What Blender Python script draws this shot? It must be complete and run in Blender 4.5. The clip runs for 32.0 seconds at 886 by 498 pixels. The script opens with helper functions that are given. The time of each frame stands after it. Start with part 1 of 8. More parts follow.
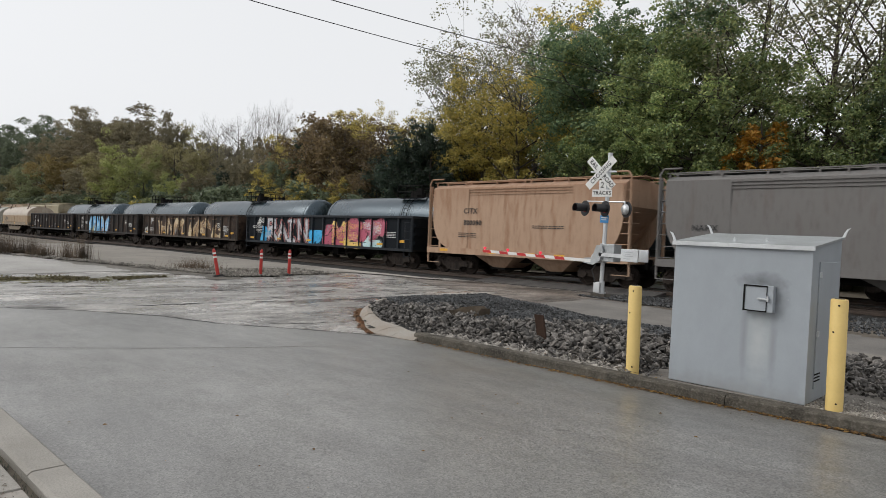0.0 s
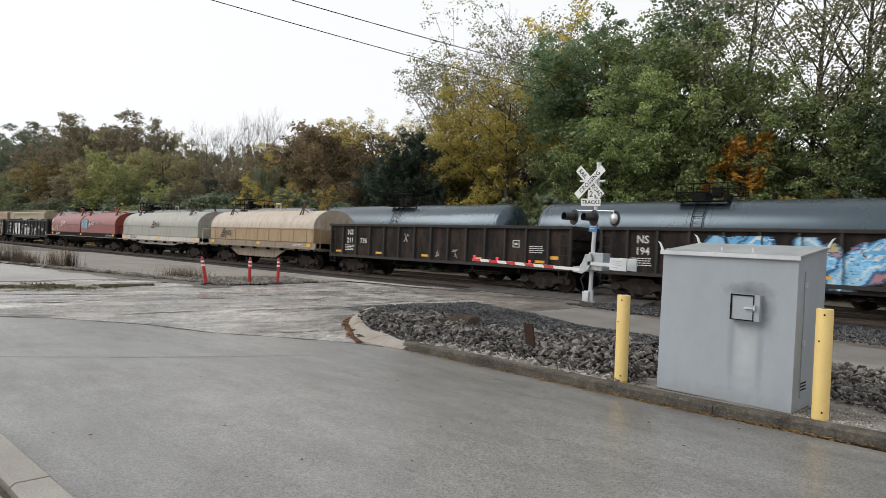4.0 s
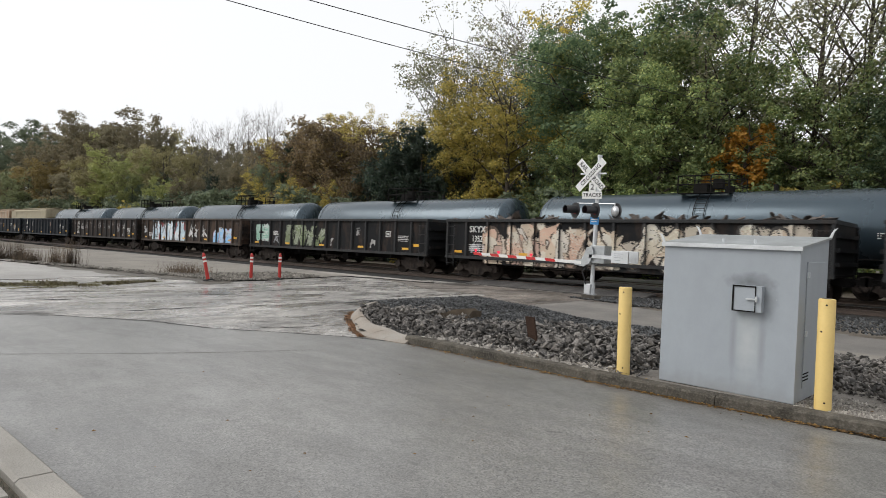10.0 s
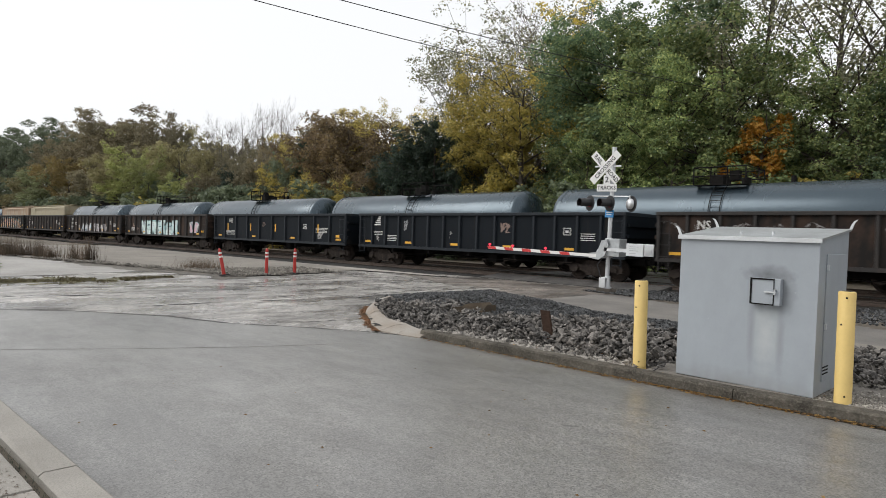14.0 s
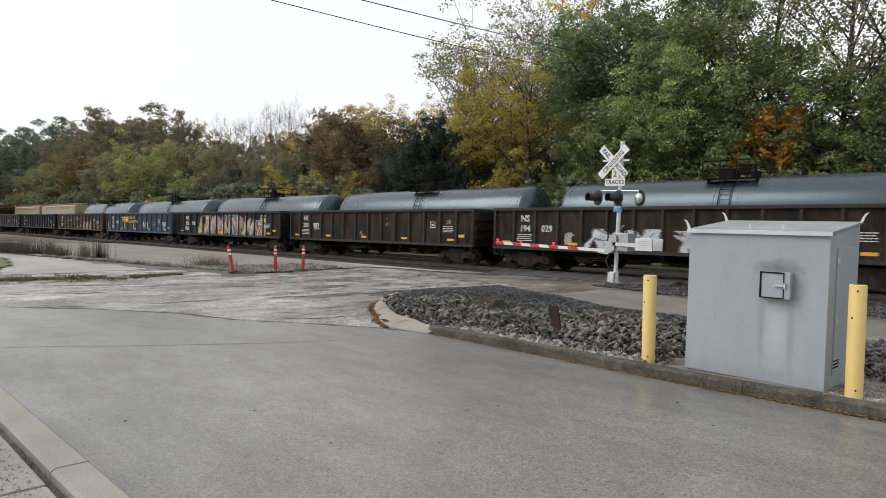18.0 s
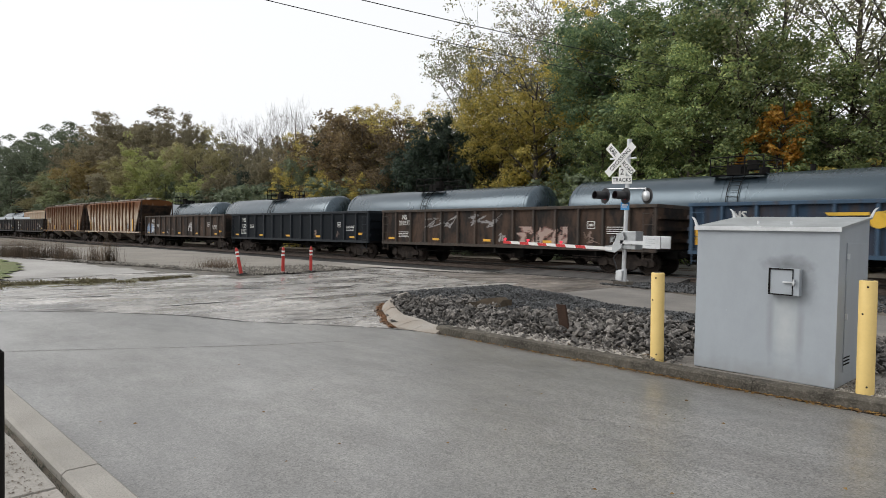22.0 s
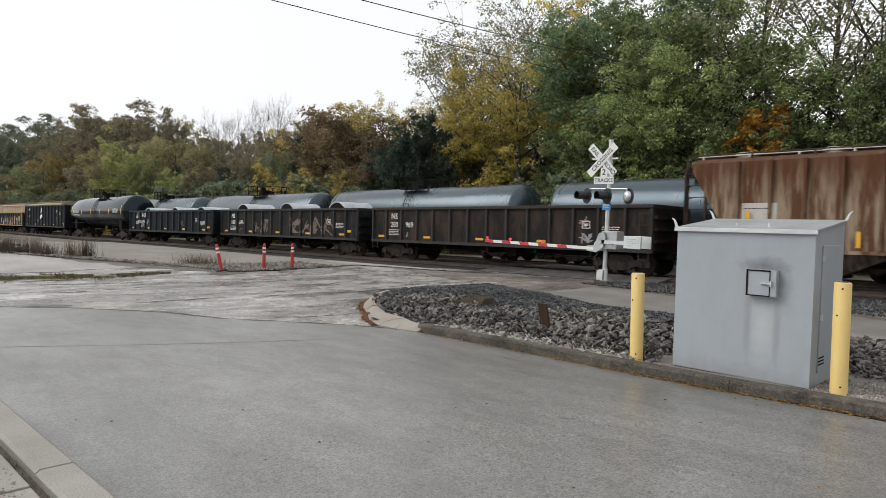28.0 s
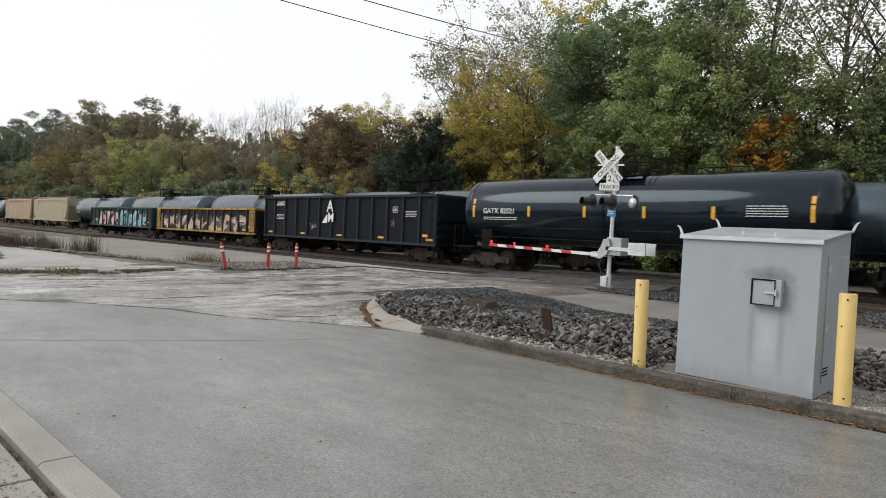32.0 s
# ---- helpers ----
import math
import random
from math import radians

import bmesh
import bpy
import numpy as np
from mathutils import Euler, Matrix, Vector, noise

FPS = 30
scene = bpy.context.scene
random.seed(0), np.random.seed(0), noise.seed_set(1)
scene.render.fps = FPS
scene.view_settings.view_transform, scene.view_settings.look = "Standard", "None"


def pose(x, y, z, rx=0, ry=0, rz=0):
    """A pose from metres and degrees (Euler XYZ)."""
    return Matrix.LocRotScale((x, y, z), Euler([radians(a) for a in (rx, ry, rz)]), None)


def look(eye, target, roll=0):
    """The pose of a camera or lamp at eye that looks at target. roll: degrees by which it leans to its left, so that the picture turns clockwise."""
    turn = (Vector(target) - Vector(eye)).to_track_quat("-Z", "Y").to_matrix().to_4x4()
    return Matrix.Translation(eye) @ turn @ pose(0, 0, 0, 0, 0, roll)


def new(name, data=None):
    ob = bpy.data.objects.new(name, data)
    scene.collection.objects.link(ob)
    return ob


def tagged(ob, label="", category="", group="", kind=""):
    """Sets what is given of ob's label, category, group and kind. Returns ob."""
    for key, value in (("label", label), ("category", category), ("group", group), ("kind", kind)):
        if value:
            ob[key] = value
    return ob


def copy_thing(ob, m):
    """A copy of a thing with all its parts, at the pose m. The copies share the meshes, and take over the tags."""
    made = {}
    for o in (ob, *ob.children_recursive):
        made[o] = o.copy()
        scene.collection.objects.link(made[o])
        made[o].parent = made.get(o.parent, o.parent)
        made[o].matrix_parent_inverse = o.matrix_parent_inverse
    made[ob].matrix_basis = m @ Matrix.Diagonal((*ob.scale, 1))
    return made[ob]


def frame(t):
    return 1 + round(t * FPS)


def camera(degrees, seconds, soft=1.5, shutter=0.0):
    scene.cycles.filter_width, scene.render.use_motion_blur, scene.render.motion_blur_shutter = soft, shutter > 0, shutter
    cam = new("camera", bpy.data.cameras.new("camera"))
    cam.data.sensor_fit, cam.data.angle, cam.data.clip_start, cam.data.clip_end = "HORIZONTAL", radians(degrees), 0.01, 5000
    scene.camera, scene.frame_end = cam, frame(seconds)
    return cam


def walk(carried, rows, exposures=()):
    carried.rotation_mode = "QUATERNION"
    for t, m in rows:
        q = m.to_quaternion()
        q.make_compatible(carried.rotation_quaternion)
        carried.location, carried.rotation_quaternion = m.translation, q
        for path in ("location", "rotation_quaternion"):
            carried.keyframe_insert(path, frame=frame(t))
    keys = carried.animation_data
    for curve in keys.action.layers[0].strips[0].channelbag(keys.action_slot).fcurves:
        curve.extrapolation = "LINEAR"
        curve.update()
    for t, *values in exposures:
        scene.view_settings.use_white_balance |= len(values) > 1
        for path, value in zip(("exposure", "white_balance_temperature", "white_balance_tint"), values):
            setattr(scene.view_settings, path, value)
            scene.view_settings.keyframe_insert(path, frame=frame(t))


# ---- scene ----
# camera: a phone held still beside the road, 1.6 m above the pavement
cam = camera(69.0, 32.0, soft=0.8, shutter=0.15)
EYE, TURN = 1.6, 43.25
ROWS = [
    (0, -0.006, 0.001, -0.005, 0.42, -1.11, -2.79),
    (0.5, 0.001, 0.001, -0.002, -0.17, -1.50, -2.52),
    (1, -0.002, 0.004, -0.000, -0.83, -1.23, -2.81),
    (1.5, -0.006, 0.001, 0.002, -0.23, -0.84, -3.09),
    (2, -0.001, 0.007, -0.003, 0.19, -0.97, -2.84),
    (2.5, -0.008, -0.001, -0.001, 0.43, -0.86, -2.99),
    (3, 0.004, 0.003, -0.004, -0.19, -1.07, -2.96),
    (3.5, -0.001, -0.002, -0.005, -0.78, -0.93, -2.76),
    (4, -0.005, -0.007, 0.003, -0.51, -0.33, -2.93),
    (4.5, 0.001, -0.001, -0.001, -0.87, -0.20, -3.15),
    (6.5, 0.002, -0.002, 0.003, -1.21, 0.27, -2.69),
    (7, 0.006, -0.005, -0.001, -1.83, 0.29, -2.55),
    (7.5, -0.003, -0.011, 0.001, -2.78, 0.18, -2.27),
    (8, -0.020, -0.008, -0.001, -2.23, -0.06, -2.19),
    (8.5, -0.016, -0.006, 0.003, -1.43, -0.23, -2.30),
    (9, -0.014, -0.003, 0.004, -0.92, -0.46, -2.64),
    (9.5, -0.016, -0.002, -0.001, -0.15, -0.81, -2.71),
    (10, 0.000, -0.001, -0.006, -0.38, -0.83, -2.44),
    (10.5, 0.002, -0.001, -0.005, -0.62, -1.54, -2.17),
    (11, -0.008, 0.001, -0.006, -0.95, -1.91, -2.35),
    (11.5, -0.008, 0.008, 0.002, -0.36, -1.75, -1.71),
    (12, -0.011, 0.004, -0.000, 0.08, -1.45, -2.32),
    (12.5, -0.005, -0.001, -0.005, 0.20, -0.91, -2.39),
    (13, -0.009, -0.001, 0.002, 0.44, -1.54, -2.36),
    (13.5, -0.011, -0.000, -0.002, 0.91, -1.31, -2.05),
    (15.5, -0.012, 0.000, 0.000, 0.59, -2.40, -1.98),
    (16, -0.008, 0.006, -0.005, 1.91, -2.39, -1.72),
    (16.5, -0.008, 0.000, -0.004, 1.42, -2.24, -1.78),
    (17, -0.002, 0.005, 0.005, 1.68, -2.27, -1.53),
    (17.5, -0.005, -0.000, -0.005, 1.44, -1.91, -1.73),
    (18, -0.004, 0.002, -0.004, 1.55, -1.81, -1.67),
    (18.5, -0.005, 0.004, -0.006, 1.66, -2.08, -1.48),
    (19, -0.005, 0.002, -0.009, 1.64, -2.48, -1.57),
    (19.5, -0.004, 0.003, -0.008, 1.14, -2.28, -1.66),
    (20, 0.005, -0.001, -0.001, 1.19, -2.15, -1.65),
    (20.5, -0.005, -0.004, -0.002, 1.02, -1.78, -1.78),
    (21, 0.004, 0.000, -0.005, 1.82, -1.87, -1.51),
    (21.5, 0.001, -0.001, 0.001, 1.85, -1.90, -1.30),
    (22, 0.006, 0.004, -0.004, 2.20, -1.83, -1.04),
    (22.5, -0.002, 0.001, -0.005, 2.03, -1.93, -1.23),
    (23, -0.003, 0.000, -0.001, 2.15, -2.37, -1.84),
    (23.5, 0.003, 0.007, -0.005, 2.24, -2.19, -1.65),
    (24, -0.003, 0.002, -0.001, 2.15, -2.38, -1.46),
    (24.5, -0.003, 0.002, -0.004, 2.42, -2.07, -1.28),
    (25, 0.002, 0.001, -0.003, 2.10, -2.09, -1.31),
    (25.5, -0.005, 0.002, -0.000, 2.17, -2.04, -1.50),
    (27.5, -0.000, 0.002, -0.003, 1.28, -2.13, -1.42),
    (28, 0.007, 0.004, 0.002, 0.65, -1.97, -1.63),
    (28.5, 0.007, -0.006, 0.001, 0.16, -1.38, -1.75),
    (29, 0.006, -0.001, 0.003, 0.83, -1.73, -2.17),
    (29.5, 0.017, 0.005, 0.001, 0.21, -1.40, -2.50),
    (30, -0.007, -0.001, -0.002, 1.04, -1.57, -2.47),
    (30.5, 0.015, 0.007, 0.001, 1.82, -1.15, -2.64),
    (31, 0.001, -0.002, -0.003, 1.11, -0.66, -2.69),
    (31.5, 0.002, 0.002, -0.004, 0.98, -1.20, -2.87),
    (32, -0.003, 0.001, -0.007, 1.02, -1.70, -2.83),
]
walk(cam, [(t, pose(0, 0, EYE, 0, 0, TURN) @ pose(x, y, z, 90 + pitch, roll, yaw)) for t, x, y, z, yaw, pitch, roll in ROWS], exposures=[(0.0, -0.15), (1.0, -0.02), (2.0, 0.06), (3.0, 0.08), (4.5, 0.06), (6.5, -0.09), (7.0, -0.07), (8.0, 0.02), (9.0, 0.08), (32.0, 0.08)])

# ---- light: overcast autumn day ----
world = bpy.data.worlds.new("overcast")
scene.world = world
world.use_nodes = True
wn = world.node_tree
wn.nodes.clear()
w_out = wn.nodes.new("ShaderNodeOutputWorld")
w_bg = wn.nodes.new("ShaderNodeBackground")
w_sky = wn.nodes.new("ShaderNodeTexSky")
w_sky.sky_type = "NISHITA"
w_sky.sun_disc = False
w_sky.sun_elevation, w_sky.sun_rotation = radians(40), radians(224)
w_sky.dust_density, w_sky.ozone_density = 4.0, 1.0
w_hsv = wn.nodes.new("ShaderNodeHueSaturation")
w_hsv.inputs["Saturation"].default_value = 0.12
w_mix = wn.nodes.new("ShaderNodeMix")
w_mix.data_type = "RGBA"
w_mix.inputs[0].default_value = 0.72
w_mix.inputs[7].default_value = (9.6, 9.75, 10.0, 1)
wn.links.new(w_sky.outputs[0], w_hsv.inputs["Color"])
wn.links.new(w_hsv.outputs[0], w_mix.inputs[6])
wn.links.new(w_mix.outputs[2], w_bg.inputs[0])
w_bg.inputs[1].default_value = 0.117
wn.links.new(w_bg.outputs[0], w_out.inputs[0])
sun = new("sun", bpy.data.lights.new("sun", "SUN"))
sun.data.energy, sun.data.angle, sun.data.color = 1.3, radians(35), (1.0, 0.97, 0.93)
sun.matrix_world = look((-38, -40, 45), (0, 0, 0))


# ---- materials ----
def material(name, a, b=None, rough=0.7, metal=0.0, scale=4.0, bump=0.15, bump_scale=60.0, stretch=(1, 1, 1), c=None, fine=0.35,
             vary=0.0, gloss_patch=0.0, mottle=0.0, spec=0.5, crisp=0.0, island=0.0, translucent=0.0, where="Object"):
    """A surface with broad stains (a to b), fine grain (c), bump; sizes in metres."""
    m = bpy.data.materials.new(name)
    m.use_nodes = True
    nt = m.node_tree
    N, L = nt.nodes, nt.links
    bs = N["Principled BSDF"]
    b = b or tuple(v * 0.75 for v in a)
    c = c or tuple(v * 0.6 for v in a)
    tc = N.new("ShaderNodeTexCoord")
    mp = N.new("ShaderNodeMapping")
    mp.inputs["Scale"].default_value = stretch
    L.new(tc.outputs[where], mp.inputs[0])
    n1 = N.new("ShaderNodeTexNoise")
    n1.inputs["Scale"].default_value, n1.inputs["Detail"].default_value, n1.inputs["Roughness"].default_value = scale * 0.25, 6, 0.62
    L.new(mp.outputs[0], n1.inputs[0])
    r1 = N.new("ShaderNodeValToRGB")
    r1.color_ramp.elements[0].position, r1.color_ramp.elements[1].position = 0.38, 0.64
    r1.color_ramp.elements[0].color, r1.color_ramp.elements[1].color = (*a, 1), (*b, 1)
    L.new(n1.outputs[0], r1.inputs[0])
    n2 = N.new("ShaderNodeTexNoise")
    n2.inputs["Scale"].default_value, n2.inputs["Detail"].default_value = bump_scale, 3
    L.new(tc.outputs[where], n2.inputs[0])
    r2 = N.new("ShaderNodeValToRGB")
    r2.color_ramp.elements[0].position, r2.color_ramp.elements[1].position = 0.45 + 0.06 * crisp, 0.7 - 0.1 * crisp
    r2.color_ramp.elements[0].color, r2.color_ramp.elements[1].color = (0, 0, 0, 1), (fine, fine, fine, 1)
    L.new(n2.outputs[0], r2.inputs[0])
    mx = N.new("ShaderNodeMix")
    mx.data_type = "RGBA"
    L.new(r2.outputs[0], mx.inputs[0])
    L.new(r1.outputs[0], mx.inputs[6])
    mx.inputs[7].default_value = (*c, 1)
    col = mx.outputs[2]
    if mottle:
        n3 = N.new("ShaderNodeTexNoise")
        n3.inputs["Scale"].default_value, n3.inputs["Detail"].default_value, n3.inputs["Roughness"].default_value = 9.0, 6, 0.7
        L.new(mp.outputs[0], n3.inputs[0])
        m3 = N.new("ShaderNodeMapRange")
        m3.inputs[1].default_value, m3.inputs[2].default_value = 0.3, 0.7
        m3.inputs[3].default_value, m3.inputs[4].default_value = 1 - mottle, 1 + mottle
        L.new(n3.outputs[0], m3.inputs[0])
        h3 = N.new("ShaderNodeHueSaturation")
        L.new(m3.outputs[0], h3.inputs["Value"])
        L.new(col, h3.inputs["Color"])
        col = h3.outputs[0]
    if vary or island:
        oi = N.new("ShaderNodeNewGeometry" if island else "ShaderNodeObjectInfo")
        hv = N.new("ShaderNodeHueSaturation")
        ma = N.new("ShaderNodeMapRange")
        ma.inputs[3].default_value, ma.inputs[4].default_value = 1 - (vary or island), 1 + (vary or island)
        L.new(oi.outputs["Random Per Island" if island else "Random"], ma.inputs[0])
        L.new(ma.outputs[0], hv.inputs["Value"])
        L.new(col, hv.inputs["Color"])
        col = hv.outputs[0]
    L.new(col, bs.inputs["Base Color"])
    bs.inputs["Metallic"].default_value = metal
    bs.inputs["Specular IOR Level"].default_value = spec
    if gloss_patch:
        mr = N.new("ShaderNodeMapRange")
        mr.inputs[1].default_value, mr.inputs[2].default_value = 0.4, 0.62
        mr.inputs[3].default_value, mr.inputs[4].default_value = rough, rough * (1 - gloss_patch)
        L.new(n1.outputs[0], mr.inputs[0])
        L.new(mr.outputs[0], bs.inputs["Roughness"])
    else:
        bs.inputs["Roughness"].default_value = rough
    if bump:
        bp = N.new("ShaderNodeBump")
        bp.inputs["Strength"].default_value, bp.inputs["Distance"].default_value = bump, 0.02
        L.new(n2.outputs[0], bp.inputs["Height"])
        L.new(bp.outputs[0], bs.inputs["Normal"])
    return m


def rusty(name, paint, rust=(0.13, 0.055, 0.03), amount=0.45, rough=0.62, dirt=(0.05, 0.045, 0.04), gloss=0.11, top_rust=0.0, top_z=4.2, streak=(3.0, 1.0, 0.45), sharp=1.0):
    """Old freight-car paint: streaked rust, grime, small chips."""
    m = bpy.data.materials.new(name)
    m.use_nodes = True
    nt = m.node_tree
    N, L = nt.nodes, nt.links
    bs = N["Principled BSDF"]
    tc = N.new("ShaderNodeTexCoord")
    oi = N.new("ShaderNodeObjectInfo")
    ad = N.new("ShaderNodeVectorMath")
    ad.operation = "ADD"
    L.new(tc.outputs["Object"], ad.inputs[0])
    L.new(oi.outputs["Random"], ad.inputs[1])
    mp = N.new("ShaderNodeMapping")
    mp.inputs["Scale"].default_value = streak
    L.new(ad.outputs[0], mp.inputs[0])
    col = None
    edge = 0.62 - 0.3 * amount
    for sc, lo, hi, tint in ((1.1, edge, edge + (0.2 + 0.05 * amount) / sharp, rust), (4.5, 0.5, 0.75, dirt), (22.0, 0.62, 0.7, tuple(min(1, v * 1.6 + 0.02) for v in paint))):
        n = N.new("ShaderNodeTexNoise")
        n.inputs["Scale"].default_value, n.inputs["Detail"].default_value, n.inputs["Roughness"].default_value = sc, 7, 0.65
        L.new(mp.outputs[0], n.inputs[0])
        r = N.new("ShaderNodeValToRGB")
        r.color_ramp.elements[0].position, r.color_ramp.elements[1].position = lo, hi
        top = 0.9 if tint is rust else 0.6 if tint is dirt else 0.22
        r.color_ramp.elements[0].color, r.color_ramp.elements[1].color = (0, 0, 0, 1), (top, top, top, 1)
        L.new(n.outputs[0], r.inputs[0])
        mx = N.new("ShaderNodeMix")
        mx.data_type = "RGBA"
        L.new(r.outputs[0], mx.inputs[0])
        if col is None:
            mx.inputs[6].default_value = (*paint, 1)
        else:
            L.new(col, mx.inputs[6])
        mx.inputs[7].default_value = (*tint, 1)
        col = mx.outputs[2]
    if top_rust:
        # rust creeping down from the roof edge
        sp = N.new("ShaderNodeSeparateXYZ")
        L.new(tc.outputs["Object"], sp.inputs[0])
        nr = N.new("ShaderNodeTexNoise")
        nr.inputs["Scale"].default_value, nr.inputs["Detail"].default_value = 2.2, 6
        L.new(mp.outputs[0], nr.inputs[0])
        hgt = N.new("ShaderNodeMapRange")
        hgt.inputs[1].default_value, hgt.inputs[2].default_value = top_z - 2.4, top_z
        L.new(sp.outputs["Z"], hgt.inputs[0])
        sm = N.new("ShaderNodeMath")
        sm.operation = "ADD"
        L.new(hgt.outputs[0], sm.inputs[0])
        L.new(nr.outputs[0], sm.inputs[1])
        rr = N.new("ShaderNodeMapRange")
        rr.inputs[1].default_value, rr.inputs[2].default_value, rr.inputs[4].default_value = 0.8, 1.35, top_rust
        L.new(sm.outputs[0], rr.inputs[0])
        mx = N.new("ShaderNodeMix")
        mx.data_type = "RGBA"
        L.new(rr.outputs[0], mx.inputs[0])
        L.new(col, mx.inputs[6])
        mx.inputs[7].default_value = (*rust, 1)
        col = mx.outputs[2]
    L.new(col, bs.inputs["Base Color"])
    bs.inputs["Roughness"].default_value = rough
    bs.inputs["Specular IOR Level"].default_value = gloss
    bp = N.new("ShaderNodeBump")
    bp.inputs["Strength"].default_value, bp.inputs["Distance"].default_value = 0.25, 0.01
    L.new(n.outputs[0], bp.inputs["Height"])
    L.new(bp.outputs[0], bs.inputs["Normal"])
    return m


def flat(name, a, rough=0.6, metal=0.0):
    return material(name, a, tuple(v * 0.85 for v in a), rough=rough, metal=metal, scale=6, bump=0.05, bump_scale=90, fine=0.15)


def paving(name, light, dark, grain, rough, streak=(1, 1, 1), wet=0.0, spots=0.0, speck=0.3, broad=0.35, cell=120.0, spec=0.5):
    """Bound stone paving: broad worn areas, streaks, aggregate grains, oil spots and damp."""
    m = bpy.data.materials.new(name)
    m.use_nodes = True
    N, L = m.node_tree.nodes, m.node_tree.links
    bs = N["Principled BSDF"]
    tc = N.new("ShaderNodeTexCoord")
    mp = N.new("ShaderNodeMapping")
    mp.inputs["Scale"].default_value = streak
    L.new(tc.outputs["Object"], mp.inputs[0])

    def cloud(scale, detail, lo, hi, a, b, src=mp):
        n = N.new("ShaderNodeTexNoise")
        n.inputs["Scale"].default_value, n.inputs["Detail"].default_value, n.inputs["Roughness"].default_value = scale, detail, 0.65
        L.new(src.outputs[0] if src is mp else tc.outputs["Object"], n.inputs[0])
        r = N.new("ShaderNodeMapRange")
        r.inputs[1].default_value, r.inputs[2].default_value, r.inputs[3].default_value, r.inputs[4].default_value = lo, hi, a, b
        L.new(n.outputs[0], r.inputs[0])
        return r.outputs[0]

    def blend(fac, a, b):
        x = N.new("ShaderNodeMix")
        x.data_type = "RGBA"
        L.new(fac, x.inputs[0])
        for sock, v in ((x.inputs[6], a), (x.inputs[7], b)):
            if isinstance(v, tuple):
                sock.default_value = (*v, 1)
            else:
                L.new(v, sock)
        return x.outputs[2]

    def times(col, val):
        h = N.new("ShaderNodeHueSaturation")
        L.new(val, h.inputs["Value"])
        L.new(col, h.inputs["Color"])
        return h.outputs[0]

    col = blend(cloud(0.35, 5, 0.36, 0.66, 0, 1), light, dark)
    col = times(col, cloud(2.6, 7, 0.3, 0.7, 1 + broad * 0.45, 1 - broad * 0.45))
    col = times(col, cloud(13, 5, 0.3, 0.7, 1 + broad * 0.25, 1 - broad * 0.25, tc))
    if spots:
        col = blend(cloud(4.2, 2, 0.70, 0.74, 0, spots, tc), col, grain)
    vo = N.new("ShaderNodeTexVoronoi")
    vo.inputs["Scale"].default_value = cell
    L.new(tc.outputs["Object"], vo.inputs["Vector"])
    sp = N.new("ShaderNodeSeparateColor")
    L.new(vo.outputs["Color"], sp.inputs[0])
    mr = N.new("ShaderNodeMapRange")
    mr.inputs[3].default_value, mr.inputs[4].default_value = 1 - speck, 1 + speck
    L.new(sp.outputs[0], mr.inputs[0])
    col = times(col, mr.outputs[0])
    dk = N.new("ShaderNodeMapRange")
    dk.inputs[1].default_value, dk.inputs[2].default_value, dk.inputs[4].default_value = 0.80, 0.84, speck * 2.0
    L.new(sp.outputs[1], dk.inputs[0])
    col = blend(dk.outputs[0], col, grain)
    L.new(col, bs.inputs["Base Color"])
    damp = 0.2 if wet < 0.35 else 0.9
    L.new(cloud(0.8, 6, 0.42, 0.58, spec * (1 - damp), spec), bs.inputs["Specular IOR Level"])
    L.new(cloud(0.8, 6, 0.42, 0.58, rough, rough * (1 - wet)), bs.inputs["Roughness"])
    bp = N.new("ShaderNodeBump")
    bp.inputs["Strength"].default_value, bp.inputs["Distance"].default_value = 0.14, 0.006
    L.new(vo.outputs["Distance"], bp.inputs["Height"])
    L.new(bp.outputs[0], bs.inputs["Normal"])
    return m


ASPHALT = paving("asphalt", (0.205, 0.199, 0.185), (0.122, 0.117, 0.109), (0.052, 0.050, 0.047), 0.38, (0.6, 1.2, 1), wet=0.25, spots=0.6, speck=0.32, broad=0.40, cell=85.0, spec=0.95)
# pale bands: wear, plus the sky's wet sheen put into the colour
ROAD = paving("road_asphalt", (0.435, 0.412, 0.382), (0.125, 0.117, 0.108), (0.055, 0.051, 0.046), 0.40, (1.3, 0.5, 1), wet=0.62, spots=0.8, speck=0.30, broad=1.45, cell=55.0, spec=1.0)
# crossing panels: asphalt colour darkened for the shade under and beside the train
DARK_ROAD = material("shaded_crossing_surface", (0.13, 0.122, 0.115), (0.06, 0.057, 0.055), rough=0.6, scale=3, bump=0.5, bump_scale=50, c=(0.05, 0.048, 0.046), fine=0.5, stretch=(1.6, 0.6, 1), mottle=0.3)
CRACK = material("crack_filler", (0.055, 0.052, 0.049), rough=0.8, scale=6)
CONCRETE = material("concrete", (0.33, 0.31, 0.28), (0.24, 0.225, 0.20), rough=0.85, scale=3, bump=0.4, bump_scale=80, c=(0.18, 0.17, 0.15), fine=0.4)
OLD_CONCRETE = material("old_concrete", (0.16, 0.144, 0.122), (0.06, 0.053, 0.044), rough=0.95, spec=0.2, scale=4, bump=0.5, bump_scale=50, c=(0.09, 0.085, 0.08), fine=0.5)
KERB_CONCRETE = material("stained_kerb_concrete", (0.105, 0.094, 0.077), (0.036, 0.032, 0.026), rough=0.95, spec=0.2, scale=7, bump=0.6, bump_scale=45, c=(0.17, 0.155, 0.13), fine=0.5, mottle=0.35)
